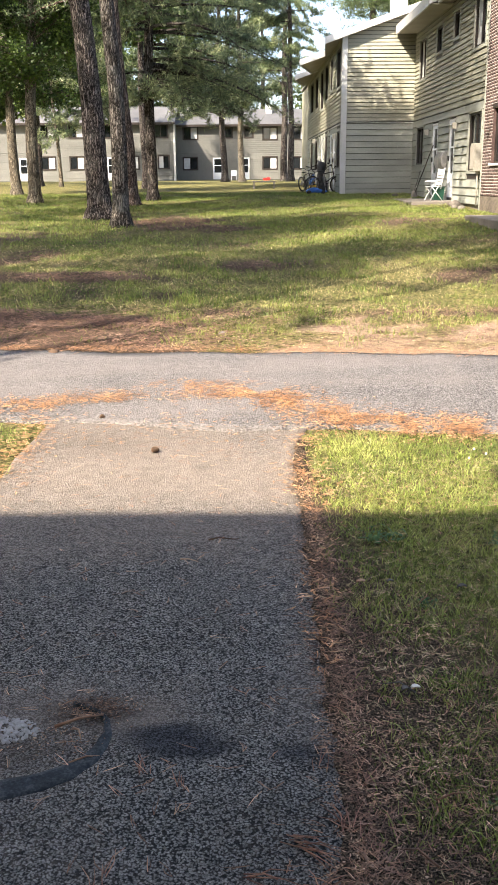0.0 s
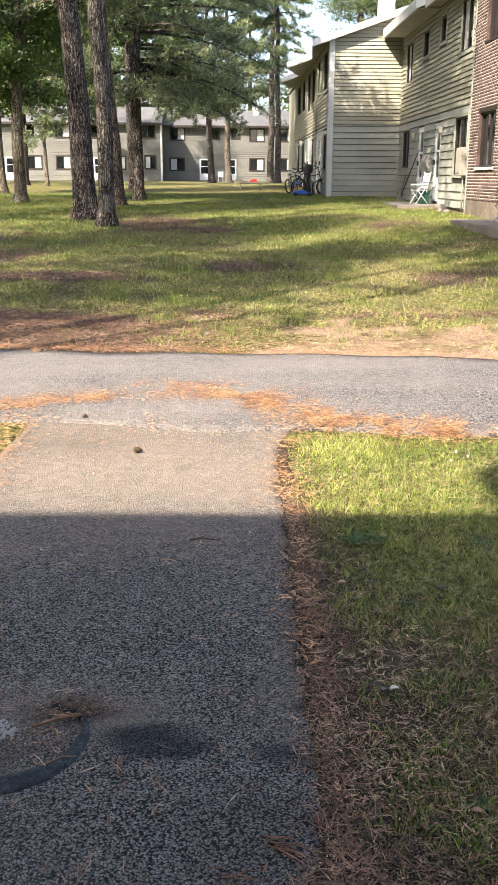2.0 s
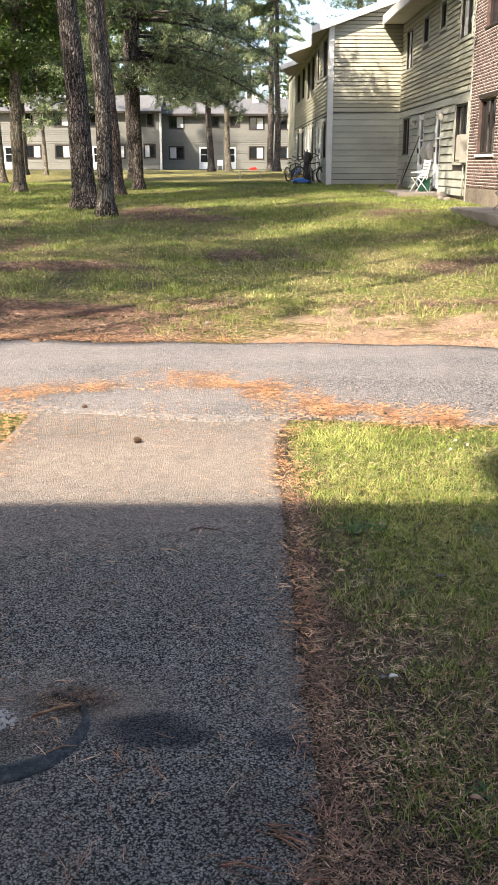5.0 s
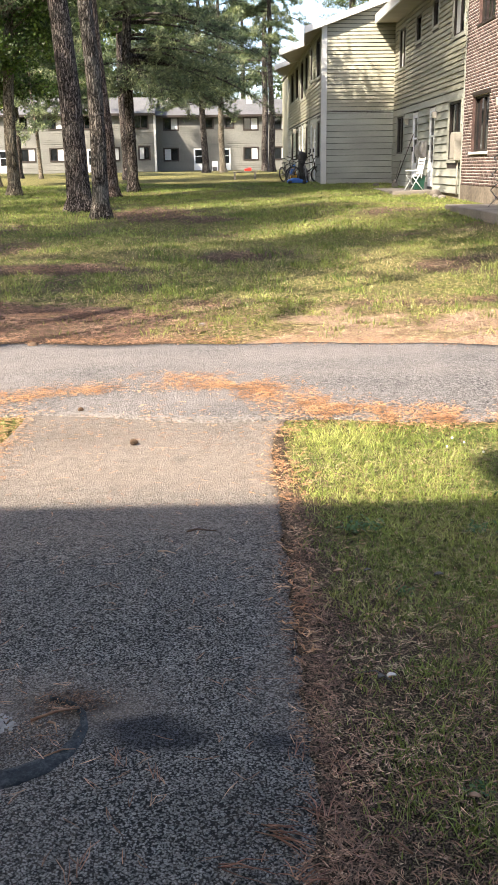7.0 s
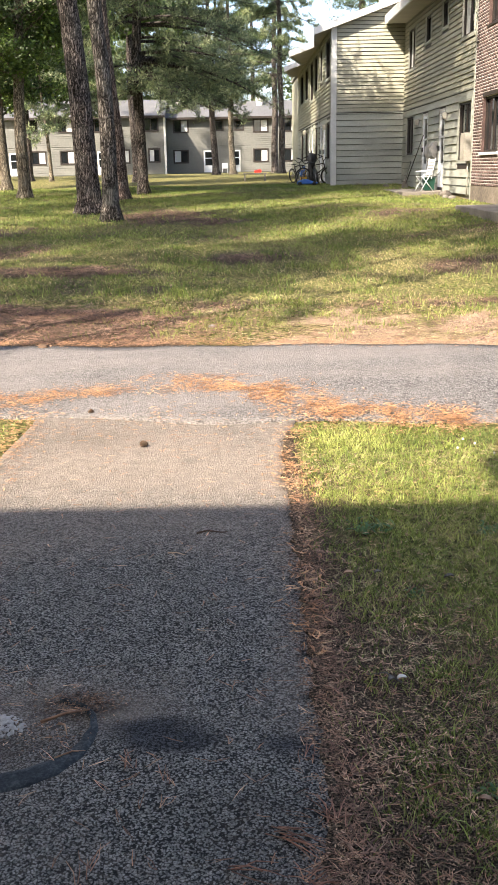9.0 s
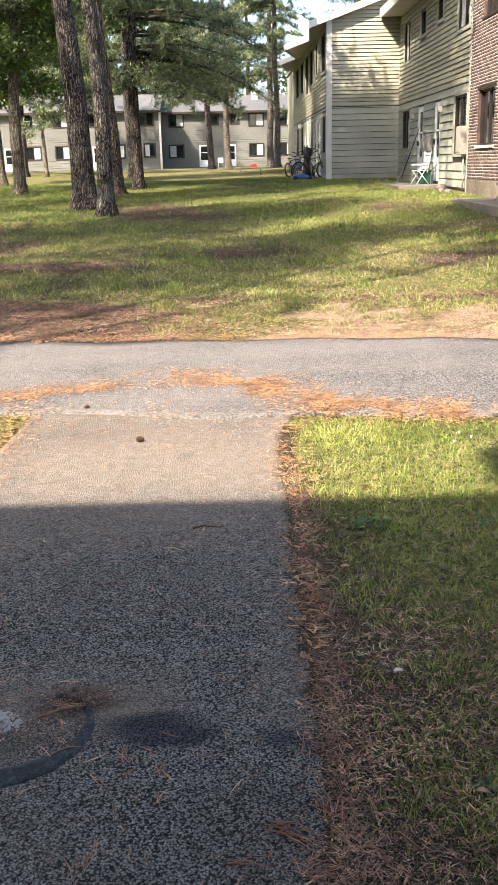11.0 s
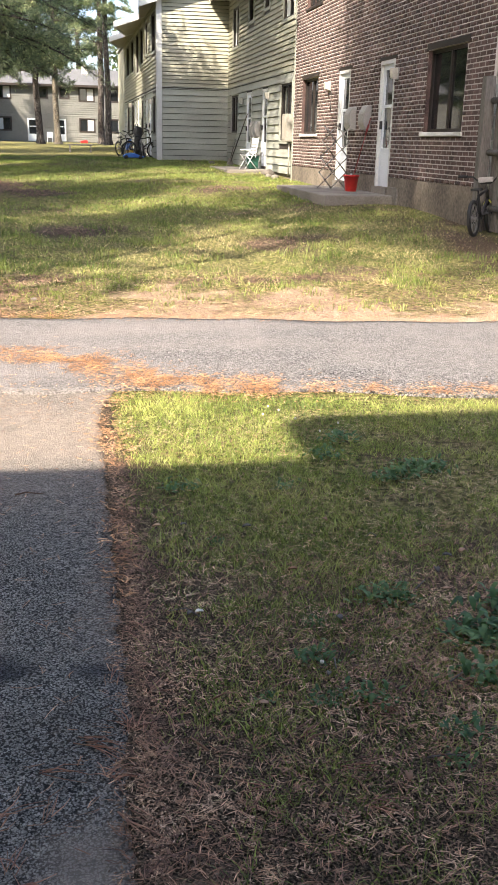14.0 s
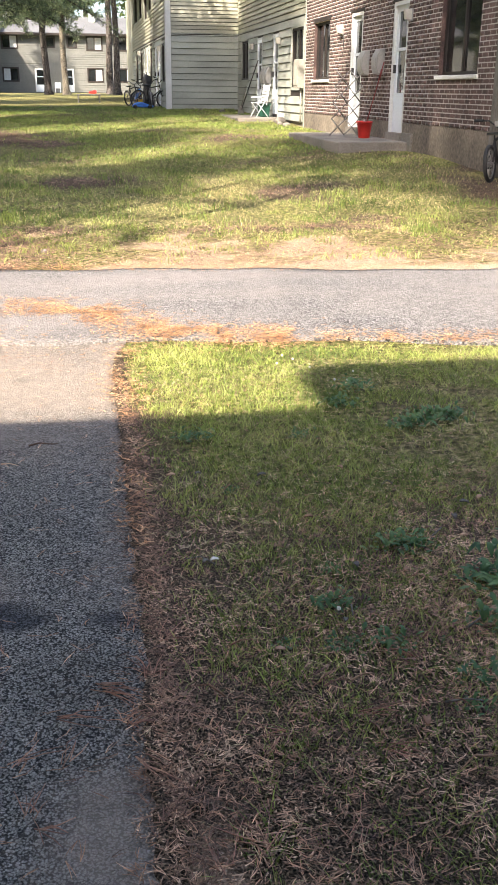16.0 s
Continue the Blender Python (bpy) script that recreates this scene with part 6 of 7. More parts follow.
for ly in (16.30, 20.55):
    wall_lamp(BX - 0.012, ly, 2.55)
for ly in (27.20, 31.2):
    wall_lamp(SX - 0.03, ly, 2.62)
for ly in (36.0, 41.0):
    wall_lamp((GX if ly < 38 else 2.73) - 0.03, ly, 2.70)

# cable marks on the wall corner
cable = thing("wall_cable", "thin dark cable hanging down the brick wall", "cable", (BX, 20.4, 2.2))
bm = bmesh.new()
tube(bm, [(BX - 0.02, 20.43, 2.46), (BX - 0.022, 20.42, 2.2), (BX - 0.02, 20.44, 2.02)], 0.008, 5)
child("cord", bm, M_RUBBER, cable, smooth=True)

# privacy fence at the near end of the brick wall
fence = thing("wooden_fence", "weathered grey wooden fence panel at the wall end", "fence", (5.35, 12.3, 0.3))
bm = bmesh.new()
box(bm, 5.20, 5.33, 12.26, 12.40, 0.1, 2.28)
child("post", bm, M_FENCE, fence, bevel=0.008)
for k in range(24):
    bm = bmesh.new()
    yy = 12.10 - 0.15 * k
    top = 2.16 + 0.05 * math.sin(k * 2.1)
    g0 = gz(5.35, yy) + 0.03
    prism(bm, [(yy, g0), (yy + 0.138, g0), (yy + 0.138, top - 0.04), (yy + 0.10, top), (yy + 0.04, top), (yy, top - 0.04)], 5.36, 5.38, "x")
    child("board", bm, M_FENCE, fence)
for zr in (0.62, 1.33, 1.98):
    bm = bmesh.new()
    tube(bm, [(5.315, 12.25, zr), (5.315, 8.6, zr)], 0.04, 10)
    child("rail", bm, M_FENCE, fence, smooth=True)
bm = bmesh.new()
box(bm, 5.75, 9, 11.6, 11.8, 0, 5.9)
nb = thing("apartment_building", "cream clapboard end of the neighbouring unit", "building", (7, 11.7, 0.3))
nw = child("wall", bm, M_DARK, nb)
siding(nw, 5.75, 9.0, 0.7, 5.9, 0.2, [], facing(SOUTH, 0, 11.6), M_SIDING, rng)


# ---- bicycles ----
def wheel(parent, c, axis, r, tyre=0.025, spokes=12, rim_mat=None):
    """A wheel round c in the plane square to axis: tyre, rim, hub, spokes."""
    axis = Vector(axis).normalized()
    u = axis.orthogonal().normalized()
    w = axis.cross(u)
    c = Vector(c)
    pt = lambda a, rr: c + rr * (math.cos(a) * u + math.sin(a) * w)
    bm = bmesh.new()
    ring(bm, [pt(2 * math.pi * k / 28, r - tyre) for k in range(28)], tyre, 8)
    ob = part("wheel", bm, M_RUBBER, parent, "black knobbly tyre", smooth=True)
    bm = bmesh.new()
    ring(bm, [pt(2 * math.pi * k / 28, r - 2 * tyre - 0.004) for k in range(28)], 0.011, 6)
    part("rim", bm, rim_mat or M_METAL, ob, smooth=True)
    bm = bmesh.new()
    tube(bm, [c - axis * 0.05, c + axis * 0.05], 0.02, 8)
    for k in range(spokes):
        a = 2 * math.pi * k / spokes
        tube(bm, [c + axis * (0.03 if k % 2 else -0.03), pt(a, r - 2 * tyre)], 0.0022, 4, False)
    part("spokes", bm, M_METAL, ob)
    return ob


def ring(bm, pts, r, sides):
    """A closed round loop through the points."""
    n = len(pts)
    pts = [Vector(p) for p in pts]
    c = sum(pts, Vector()) / n
    nrm = (pts[1] - pts[0]).cross(pts[2] - pts[1]).normalized()
    loops = []
    for i, p in enumerate(pts):
        o = (p - c).normalized()
        loops.append([bm.verts.new(p + r * (math.cos(a) * o + math.sin(a) * nrm)) for a in (2 * math.pi * k / sides for k in range(sides))])
    for i in range(n):
        a, b = loops[i], loops[(i + 1) % n]
        for k in range(sides):
            bm.faces.new((a[k], a[(k + 1) % sides], b[(k + 1) % sides], b[k]))


def bicycle(x, y, z, heading, lean, r, mat, label, name="bicycle", guard=False, accent=None):
    """A small bicycle: two wheels, frame tubes, fork, handlebar, saddle, pedals."""
    m = pose(x, y, z, 0, 0, heading) @ pose(0, 0, 0, lean, 0, 0)
    b = thing(name, label, "bicycle", (0, 0, 0))
    b.matrix_world = m
    L = r * 3.3
    wheel(b, (0, 0, r), (0, 1, 0), r)
    wheel(b, (L, 0, r), (0, 1, 0), r)
    crank, seat, head = (L * 0.42, 0, r * 0.95), (L * 0.30, 0, r * 2.15), (L * 0.80, 0, r * 2.45)
    headlow = (L * 0.84, 0, r * 1.95)
    for s, e, rad in ((crank, seat, 0.018), (crank, headlow, 0.02), (seat, head, 0.018), (headlow, head, 0.022), ((0, 0.04, r), crank, 0.010), ((0, -0.04, r), crank, 0.010), ((0, 0.04, r), seat, 0.009), ((0, -0.04, r), seat, 0.009)):
        bm = bmesh.new()
        tube(bm, [s, e], rad, 8)
        part("frame_tube", bm, mat, b, smooth=True)
    bm = bmesh.new()
    tube(bm, [headlow, (L * 0.87, 0.05, r * 1.7), (L, 0.05, r)], 0.013, 6)
    tube(bm, [headlow, (L * 0.87, -0.05, r * 1.7), (L, -0.05, r)], 0.013, 6)
    part("fork", bm, accent or mat, b, "yellow-green painted fork" if accent else "", smooth=True)
    bm = bmesh.new()
    tube(bm, [head, (L * 0.77, 0, r * 2.8)], 0.014, 6)
    tube(bm, [(L * 0.72, 0.30, r * 3.25), (L * 0.78, 0.18, r * 3.2), (L * 0.77, 0.06, r * 2.8), (L * 0.77, -0.06, r * 2.8), (L * 0.78, -0.18, r * 3.2), (L * 0.72, -0.30, r * 3.25)], 0.012, 6)
    hb = part("handlebar", bm, M_RUBBER, b, "black handlebar", smooth=True)
    for s in (1, -1):
        bm = bmesh.new()
        tube(bm, [(L * 0.735, s * 0.24, r * 3.23), (L * 0.70, s * 0.36, r * 3.27)], 0.019, 8)
        part("grip", bm, M_RUBBER, hb, smooth=True)
    bm = bmesh.new()
    tube(bm, [seat, (L * 0.285, 0, r * 2.45)], 0.013, 6)
    prism(bm, [(L * 0.16, -0.07), (L * 0.24, -0.075), (L * 0.44, -0.02), (L * 0.44, 0.02), (L * 0.24, 0.075), (L * 0.16, 0.07)], r * 2.45, r * 2.58, "z")
    part("saddle", bm, M_RUBBER, b, bevel=0.006)
    for s in (1, -1):
        bm = bmesh.new()
        tube(bm, [(crank[0], s * 0.05, crank[2]), (crank[0] + s * 0.10, s * 0.07, crank[2] - s * 0.06)], 0.009, 6)
        box(bm, crank[0] + s * 0.10 - 0.04, crank[0] + s * 0.10 + 0.04, s * 0.12 - 0.045, s * 0.12 + 0.045, crank[2] - s * 0.06 - 0.012, crank[2] - s * 0.06 + 0.012)
        part("pedal", bm, M_RUBBER, b)
    if guard:
        bm = bmesh.new()
        box(bm, L * 0.735, L * 0.755, -0.10, 0.10, r * 2.85, r * 3.15)
        part("number_plate", bm, M_METER, b, "grey plastic front plate", bevel=0.01)
    return b


bicycle(4.93, 11.62, ground_at(4.9, 11.9) - 0.01, 50, -6, 0.235, M_RUBBER, "child's black bicycle with a yellow-green fork by the fence", guard=True, accent=M_LIME)

# clutter by the clapboard house door
bicycle(2.15, 35.4, ground_at(2, 35.6), 20, 10, 0.30, M_DARK, "dark bicycle parked by the wall")
bicycle(2.62, 34.9, ground_at(2.5, 35.0), 80, -12, 0.28, M_METAL, "silver bicycle leaning by the wall")
bicycle(2.05, 36.6, ground_at(1.5, 36.6), 75, 14, 0.26, M_BLUE, "child's blue bicycle leaning against others")
bicycle(2.0, 38.0, ground_at(1.9, 37.6), 60, -8, 0.28, M_RUBBER, "black bicycle parked by the wall")
toy = thing("ride_on_toy", "blue plastic ride-on toy on the grass", "toy", (2.25, 34.7, ground_at(2, 34.7)))
bm = bmesh.new()
prism(bm, [(-0.35, 0.06), (0.35, 0.05), (0.42, 0.11), (0.15, 0.14), (0.05, 0.22), (-0.10, 0.23), (-0.32, 0.15)], -0.15, 0.15)
part("body", bm, M_BLUE, toy, bevel=0.03)
for a in (-0.24, 0.26):
    bm = bmesh.new()
    tube(bm, [(a, -0.19, 0.07), (a, 0.19, 0.07)], 0.07, 14)
    part("wheel", bm, M_RUBBER, toy, smooth=True)
car = thing("toy_car", "yellow and orange plastic play car", "toy", (2.36, 37.6, ground_at(2.3, 37.6)))
bm = bmesh.new()
prism(bm, [(-0.2, 0.12), (0.2, 0.12), (0.22, 0.40), (0.08, 0.46), (-0.2, 0.44)], -0.22, 0.22)
part("body", bm, M_YELLOW, car, bevel=0.04)
bm = bmesh.new()
for sx in (-0.18, 0.06):
    for sy in (-0.17, 0.17):
        box(bm, sx, sx + 0.05, sy - 0.02, sy + 0.02, 0.4, 0.80)
box(bm, -0.26, 0.16, -0.22, 0.22, 0.80, 0.86)
part("roof", bm, M_YELLOW, car, bevel=0.01)
for sx in (-0.2, 0.2):
    bm = bmesh.new()
    tube(bm, [(sx, -0.24, 0.12), (sx, 0.24, 0.12)], 0.12, 14)
    part("wheel", bm, M_RUBBER, car, smooth=True)
car.scale = (0.62, 0.62, 0.62)
bag = thing("covered_grill", "barbecue under a black cover by the door", "barbecue", (2.55, 36.4, ground_at(2.5, 36.4)))
bm = bmesh.new()
tube(bm, [(0, 0, 0.0), (0, 0, 0.3), (0, 0, 0.62), (0.02, 0, 0.9), (0.03, 0, 1.12), (0.05, 0, 1.36), (0.05, 0, 1.42)], [0.20, 0.19, 0.16, 0.15, 0.20, 0.15, 0.05], 14)
for v in bm.verts:
    v.co *= 1 + 0.10 * noise.noise(v.co * 5)
part("cover", bm, M_RUBBER, bag, smooth=True)
bag.scale = (0.85, 0.85, 0.78)
bench = thing("garden_bench", "low pale wooden bench on the grass", "bench", (0.6, 41.5, ground_at(0.6, 41.5)))
bm = bmesh.new()
box(bm, -0.5, 0.5, -0.15, 0.15, 0.28, 0.33)
part("seat", bm, M_FENCE, bench, bevel=0.008)
for sx in (-0.42, 0.42):
    bm = bmesh.new()
    box(bm, sx - 0.03, sx + 0.03, -0.13, 0.13, 0, 0.28)
    part("leg", bm, M_FENCE, bench)

# ---- chair, bin and brooms by the clapboard wall ----
chair = thing("folding_chair", "white folding lawn chair on the doorstep", "chair", (5.02, 27.7, 0.66))
for s in (-0.24, 0.24):
    for pts in ([(s, -0.28, 0.0), (s, 0.10, 0.44), (s, 0.16, 0.50)], [(s, 0.26, 0.0), (s, -0.24, 0.42)], [(s, 0.18, 0.34), (s, 0.34, 0.95)], [(s, -0.26, 0.56), (s, 0.24, 0.58)]):
        bm = bmesh.new()
        tube(bm, pts, 0.016, 7)
        part("frame_tube", bm, M_WHITE, chair, smooth=True)
for k in range(5):
    bm = bmesh.new()
    yy = -0.24 + 0.10 * k
    box(bm, -0.24, 0.24, yy, yy + 0.075, 0.40, 0.412)
    part("seat_strap", bm, M_WHITE, chair)
for k in range(5):
    bm = bmesh.new()
    h = 0.46 + 0.095 * k
    box(bm, -0.24, 0.24, 0.20 + 0.026 * k * 0.95, 0.212 + 0.026 * k * 0.95, h, h + 0.07)
    part("back_strap", bm, M_WHITE, chair)
chair.rotation_euler = (0, 0, radians(-72))
chair.scale = (0.70, 0.70, 0.92)
bin_ = thing("storage_tub", "dark green plastic tub behind the chair", "tub", (5.16, 27.8, 0.66))
bin_.scale = (0.62, 0.62, 0.8)
bm = bmesh.new()
prism(bm, [(-0.20, 0.0), (0.20, 0.0), (0.25, 0.40), (-0.25, 0.40)], -0.26, 0.26)
part("body", bm, M_GREEN, bin_, bevel=0.02)
bm = bmesh.new()
box(bm, -0.27, 0.27, -0.29, 0.29, 0.402, 0.44)
part("lid", bm, M_GREEN, bin_, bevel=0.012)
for (bx_, by_, tip, lab, mt) in ((5.0, 30.6, (0.42, -0.5, 1.55), "old broom leaning on the clapboard wall", M_DARK), (5.15, 31.6, (0.24, 0.3, 0.8), "short wooden stick leaning on the wall", M_FENCE)):
    br = thing("broom", lab, "broom", (bx_, by_, 0.66 if by_ < 31 else ground_at(bx_, by_)))
    bm = bmesh.new()
    tube(bm, [(0, 0, 0.12), tip], 0.016, 7)
    part("handle", bm, mt, br, smooth=True)
    bm = bmesh.new()
    prism(bm, [(-0.10, 0.0), (0.10, 0.0), (0.05, 0.20), (-0.05, 0.20)], -0.02, 0.02, "y")
    part("bristles", bm, M_FENCE, br)
for i, (rx, ry, rr) in enumerate(((5.25, 25.9, 0.17), (5.2, 24.9, 0.11), (5.1, 25.3, 0.09), (4.6, 31.9, 0.10), (4.1, 33.3, 0.08), (3.9, 33.7, 0.07))):
    bm = bmesh.new()
    bmesh.ops.create_icosphere(bm, subdivisions=2, radius=rr)
    for v in bm.verts:
        v.co *= 1 + 0.25 * noise.noise(v.co * 7 + Vector((i, 0, 0)))
        v.co.z *= 0.7
    rk = new("rock", mesh_of("rock", bm, M_CONC, smooth=True))
    rk.location = (rx, ry, ground_at(rx, ry) + rr * 0.25)
    tagged(rk, "rounded grey rock beside the wall base", "rock", group="rocks by the wall")
# things before the far block
far_red = thing("toy_wagon", "red plastic wagon on the far grass", "toy", (2.0, 90.0, ground_at(2.0, 90)))
bm = bmesh.new()
prism(bm, [(-0.30, 0.0), (0.30, 0.0), (0.34, 0.20), (0.2, 0.30), (-0.34, 0.18)], -0.2, 0.2)
part("tub", bm, M_RED, far_red, bevel=0.02)
for (ax, ay) in ((-1.0, 93.2), (-12.4, 92.5)):
    ac = thing("garden_chair", "white plastic chair by the far wall", "chair", (ax, ay, ground_at(ax, ay)))
    bm = bmesh.new()
    box(bm, -0.26, 0.26, -0.25, 0.25, 0.40, 0.45)
    part("seat", bm, M_WHITE, ac, bevel=0.01)
    bm = bmesh.new()
    box(bm, -0.26, 0.26, 0.22, 0.26, 0.45, 0.9)
    part("backrest", bm, M_WHITE, ac, bevel=0.01)
    for sx in (-0.22, 0.22):
        for sy in (-0.2, 0.2):
            bm = bmesh.new()
            tube(bm, [(sx, sy, 0), (sx, sy, 0.40)], 0.025, 6)
            part("leg", bm, M_WHITE, ac)
acu = thing("air_conditioner", "grey air conditioner unit under a far window", "air conditioner", (-17.6, 93.6, ground_at(-17.6, 93.6)))
bm = bmesh.new()
box(bm, -0.5, 0.5, -0.3, 0.3, 0.0, 0.85)
part("case", bm, M_METER, acu, bevel=0.02)
bm = bmesh.new()
ring(bm, [(0.32 * math.cos(2 * math.pi * k / 20), -0.31, 0.43 + 0.32 * math.sin(2 * math.pi * k / 20)) for k in range(20)], 0.03, 6)
part("grille", bm, M_RUBBER, acu, smooth=True)


# ---- small things on the near ground ----
def pine_cone(x, y, s, turn, label):
    bm = bmesh.new()
    for k in range(46):
        t = k / 45
        a = k * 2.4
        r = s * 0.5 * math.sin(math.pi * (0.12 + 0.82 * t)) ** 0.8
        c = Vector((s * 1.25 * (t - 0.5), r * 0.55 * math.cos(a), r * 0.55 * math.sin(a)))
        o = Vector((0.35 * s * 0.3, math.cos(a), math.sin(a))).normalized()
        sd = o.cross(Vector((1, 0, 0))).normalized() * s * 0.15
        tip = c + o * r * 0.6
        vs = [bm.verts.new(p) for p in (c - sd, c + sd, tip + sd * 0.7 + Vector((s * 0.06, 0, 0)), tip - sd * 0.7 + Vector((s * 0.06, 0, 0)))]
        bm.faces.new(vs)
        vs2 = [bm.verts.new(Vector(v.co) - Vector((s * 0.05, 0, 0))) for v in vs]
        bm.faces.new(vs2[::-1])
        bm.faces.new((vs[2], vs2[2], vs2[3], vs[3]))
    tube(bm, [(-s * 0.6, 0, 0), (0, 0, 0), (s * 0.6, 0, 0)], [s * 0.08, s * 0.2, s * 0.05], 8)
    ob = new("pine_cone", mesh_of("pine_cone", bm, M_CONE))
    ob.matrix_world = pose(x, y, 0.014 + s * 0.36, 0, 8, turn)
    return tagged(ob, label, "pine cone", group="pine cones on the path")


pine_cone(-0.825, 4.80, 0.033, 25, "open brown pine cone lying on the path")
pine_cone(-1.19, 5.50, 0.028, 70, "small brown pine cone lying on the path")


def hose_loop():
    h = thing("rubber_hose", "flattened black rubber hose half sunk in the path", "hose", (-0.9, 2.2, 0.0))
    bm = bmesh.new()
    way = [(-1.45, 1.90), (-1.2, 1.965), (-1.05, 2.01), (-0.94, 2.045), (-0.86, 2.07), (-0.80, 2.105), (-0.755, 2.16), (-0.735, 2.21), (-0.725, 2.265), (-0.735, 2.325), (-0.757, 2.362), (-0.80, 2.392), (-0.84, 2.410)]
    wide = [0.042, 0.042, 0.041, 0.040, 0.036, 0.031, 0.024, 0.018, 0.012, 0.009, 0.007, 0.008, 0.007]
    pts = []
    for i in range(len(way) - 1):
        for k in range(4):
            t = k / 4
            pts.append((Vector((way[i][0] + t * (way[i + 1][0] - way[i][0]), way[i][1] + t * (way[i + 1][1] - way[i][1]), 0.016)), wide[i] + t * (wide[i + 1] - wide[i])))
    sec = [(-1.0, -0.012), (-0.9, 0.004), (-0.4, 0.009), (0.0, 0.006), (0.4, 0.009), (0.9, 0.004), (1.0, -0.012)]
    rings = []
    for i, (p, w) in enumerate(pts):
        d = (pts[min(i + 1, len(pts) - 1)][0] - pts[max(i - 1, 0)][0]).normalized()
        s = Vector((d.y, -d.x, 0))
        rings.append([bm.verts.new(p + s * u * w * (1 + 0.08 * noise.noise(p * 30)) + Vector((0, 0, q + 0.004 * noise.noise(p * 25 + s * u)))) for u, q in sec])
    for a, b in zip(rings, rings[1:]):
        for k in range(6):
            bm.faces.new((a[k], a[k + 1], b[k + 1], b[k]))
    bm.faces.new(rings[0])
    bm.faces.new(rings[-1][::-1])
    child("hose", bm, M_HOSE, h, smooth=True)


hose_loop()
rl = random.Random(3)
bm = bmesh.new()
for k in range(420):
    a, q, r = rl.uniform(0, 6.28), math.sqrt(rl.random()), rl.uniform(0.002, 0.007)
    px, py = -1.01 + 0.11 * q * math.cos(a), 2.295 + 0.06 * q * math.sin(a)
    got = bmesh.ops.create_icosphere(bm, subdivisions=1, radius=r)
    for v in got["verts"]:
        v.co = Vector((v.co.x * rl.uniform(0.8, 1.3), v.co.y * rl.uniform(0.8, 1.3), v.co.z * 0.6)) + Vector((px, py, 0.012 + 0.004 * (1 - q)))
tagged(new("mortar_rubble", mesh_of("mortar_rubble", bm, M_STONE)), "patch of pale crumbled mortar on the path", "rubble", kind="stuff")


def twig(name, label, pts, r, mat=None):
    bm = bmesh.new()
    tube(bm, pts, [r * (1 - 0.6 * i / (len(pts) - 1)) for i in range(len(pts))], 6)
    return tagged(new(name, mesh_of(name, bm, mat or M_DEADB, smooth=True)), label, "twig", group="twigs on the ground")


twig("twig", "thin dark twig lying on the asphalt", [(-0.515, 3.565, 0.022), (-0.475, 3.58, 0.026), (-0.425, 3.566, 0.024), (-0.40, 3.572, 0.022)], 0.0045, M_CONE)
twig("twig", "forked brown twig on the asphalt", [(-0.86, 2.285, 0.028), (-0.80, 2.312, 0.036), (-0.745, 2.338, 0.028)], 0.005)
twig("twig", "short brown twig on the asphalt", [(-0.812, 2.275, 0.030), (-0.795, 2.262, 0.034), (-0.786, 2.234, 0.024)], 0.004)
twig("twig", "short reddish twig on the asphalt", [(-0.612, 3.379, 0.022), (-0.58, 3.37, 0.026), (-0.546, 3.354, 0.022)], 0.003)
twig("twig", "thin brown twig inside the hose loop", [(-0.80, 2.140, 0.022), (-0.76, 2.158, 0.028), (-0.731, 2.167, 0.022)], 0.003)
rt = random.Random(8)
for k in range(26):
    a = rt.uniform(0, 6.28)
    x, y, l = rt.uniform(-0.15, 1.2), rt.uniform(1.35, 3.0), rt.uniform(0.04, 0.10)
    twig("twig", "thin dead twig in the thin grass", [(x, y, 0.02), (x + 0.5 * l * math.cos(a), y + 0.5 * l * math.sin(a), 0.035), (x + l * math.cos(a + 0.2), y + l * math.sin(a + 0.2), 0.022)], 0.003, M_DEADB if k % 3 else M_FENCE)


def dead_leaf(x, y, s, turn, mat, label):
    bm = bmesh.new()
    g = [[bm.verts.new((s * (i / 4 - 0.5), s * 0.6 * (j / 2 - 0.5) * math.sin(math.pi * (0.12 + 0.76 * i / 4)), s * (0.18 * abs(j - 1) + 0.10 * math.sin(i)))) for j in range(3)] for i in range(5)]
    for i in range(4):
        for j in range(2):
            bm.faces.new((g[i][j], g[i + 1][j], g[i + 1][j + 1], g[i][j + 1]))
    got = bmesh.ops.extrude_face_region(bm, geom=list(bm.faces))
    bmesh.ops.translate(bm, vec=(0, 0, 0.0015), verts=[v for v in got["geom"] if isinstance(v, bmesh.types.BMVert)])
    ob = new("dry_leaf", mesh_of("dry_leaf", bm, mat, smooth=True))
    ob.matrix_world = pose(x, y, 0.03, 0, 0, turn)
    return tagged(ob, label, "leaf", group="leaves in the grass")


dead_leaf(0.075, 2.45, 0.028, 20, M_PETAL, "small white dry leaf in the grass")
for k in range(22):
    x, y = rt.uniform(-0.1, 1.1), rt.uniform(1.4, 3.2)
    dead_leaf(x, y, rt.uniform(0.02, 0.035), rt.uniform(0, 360), M_FENCE if k % 2 else M_DEADB, "curled brown leaf in the thin grass")


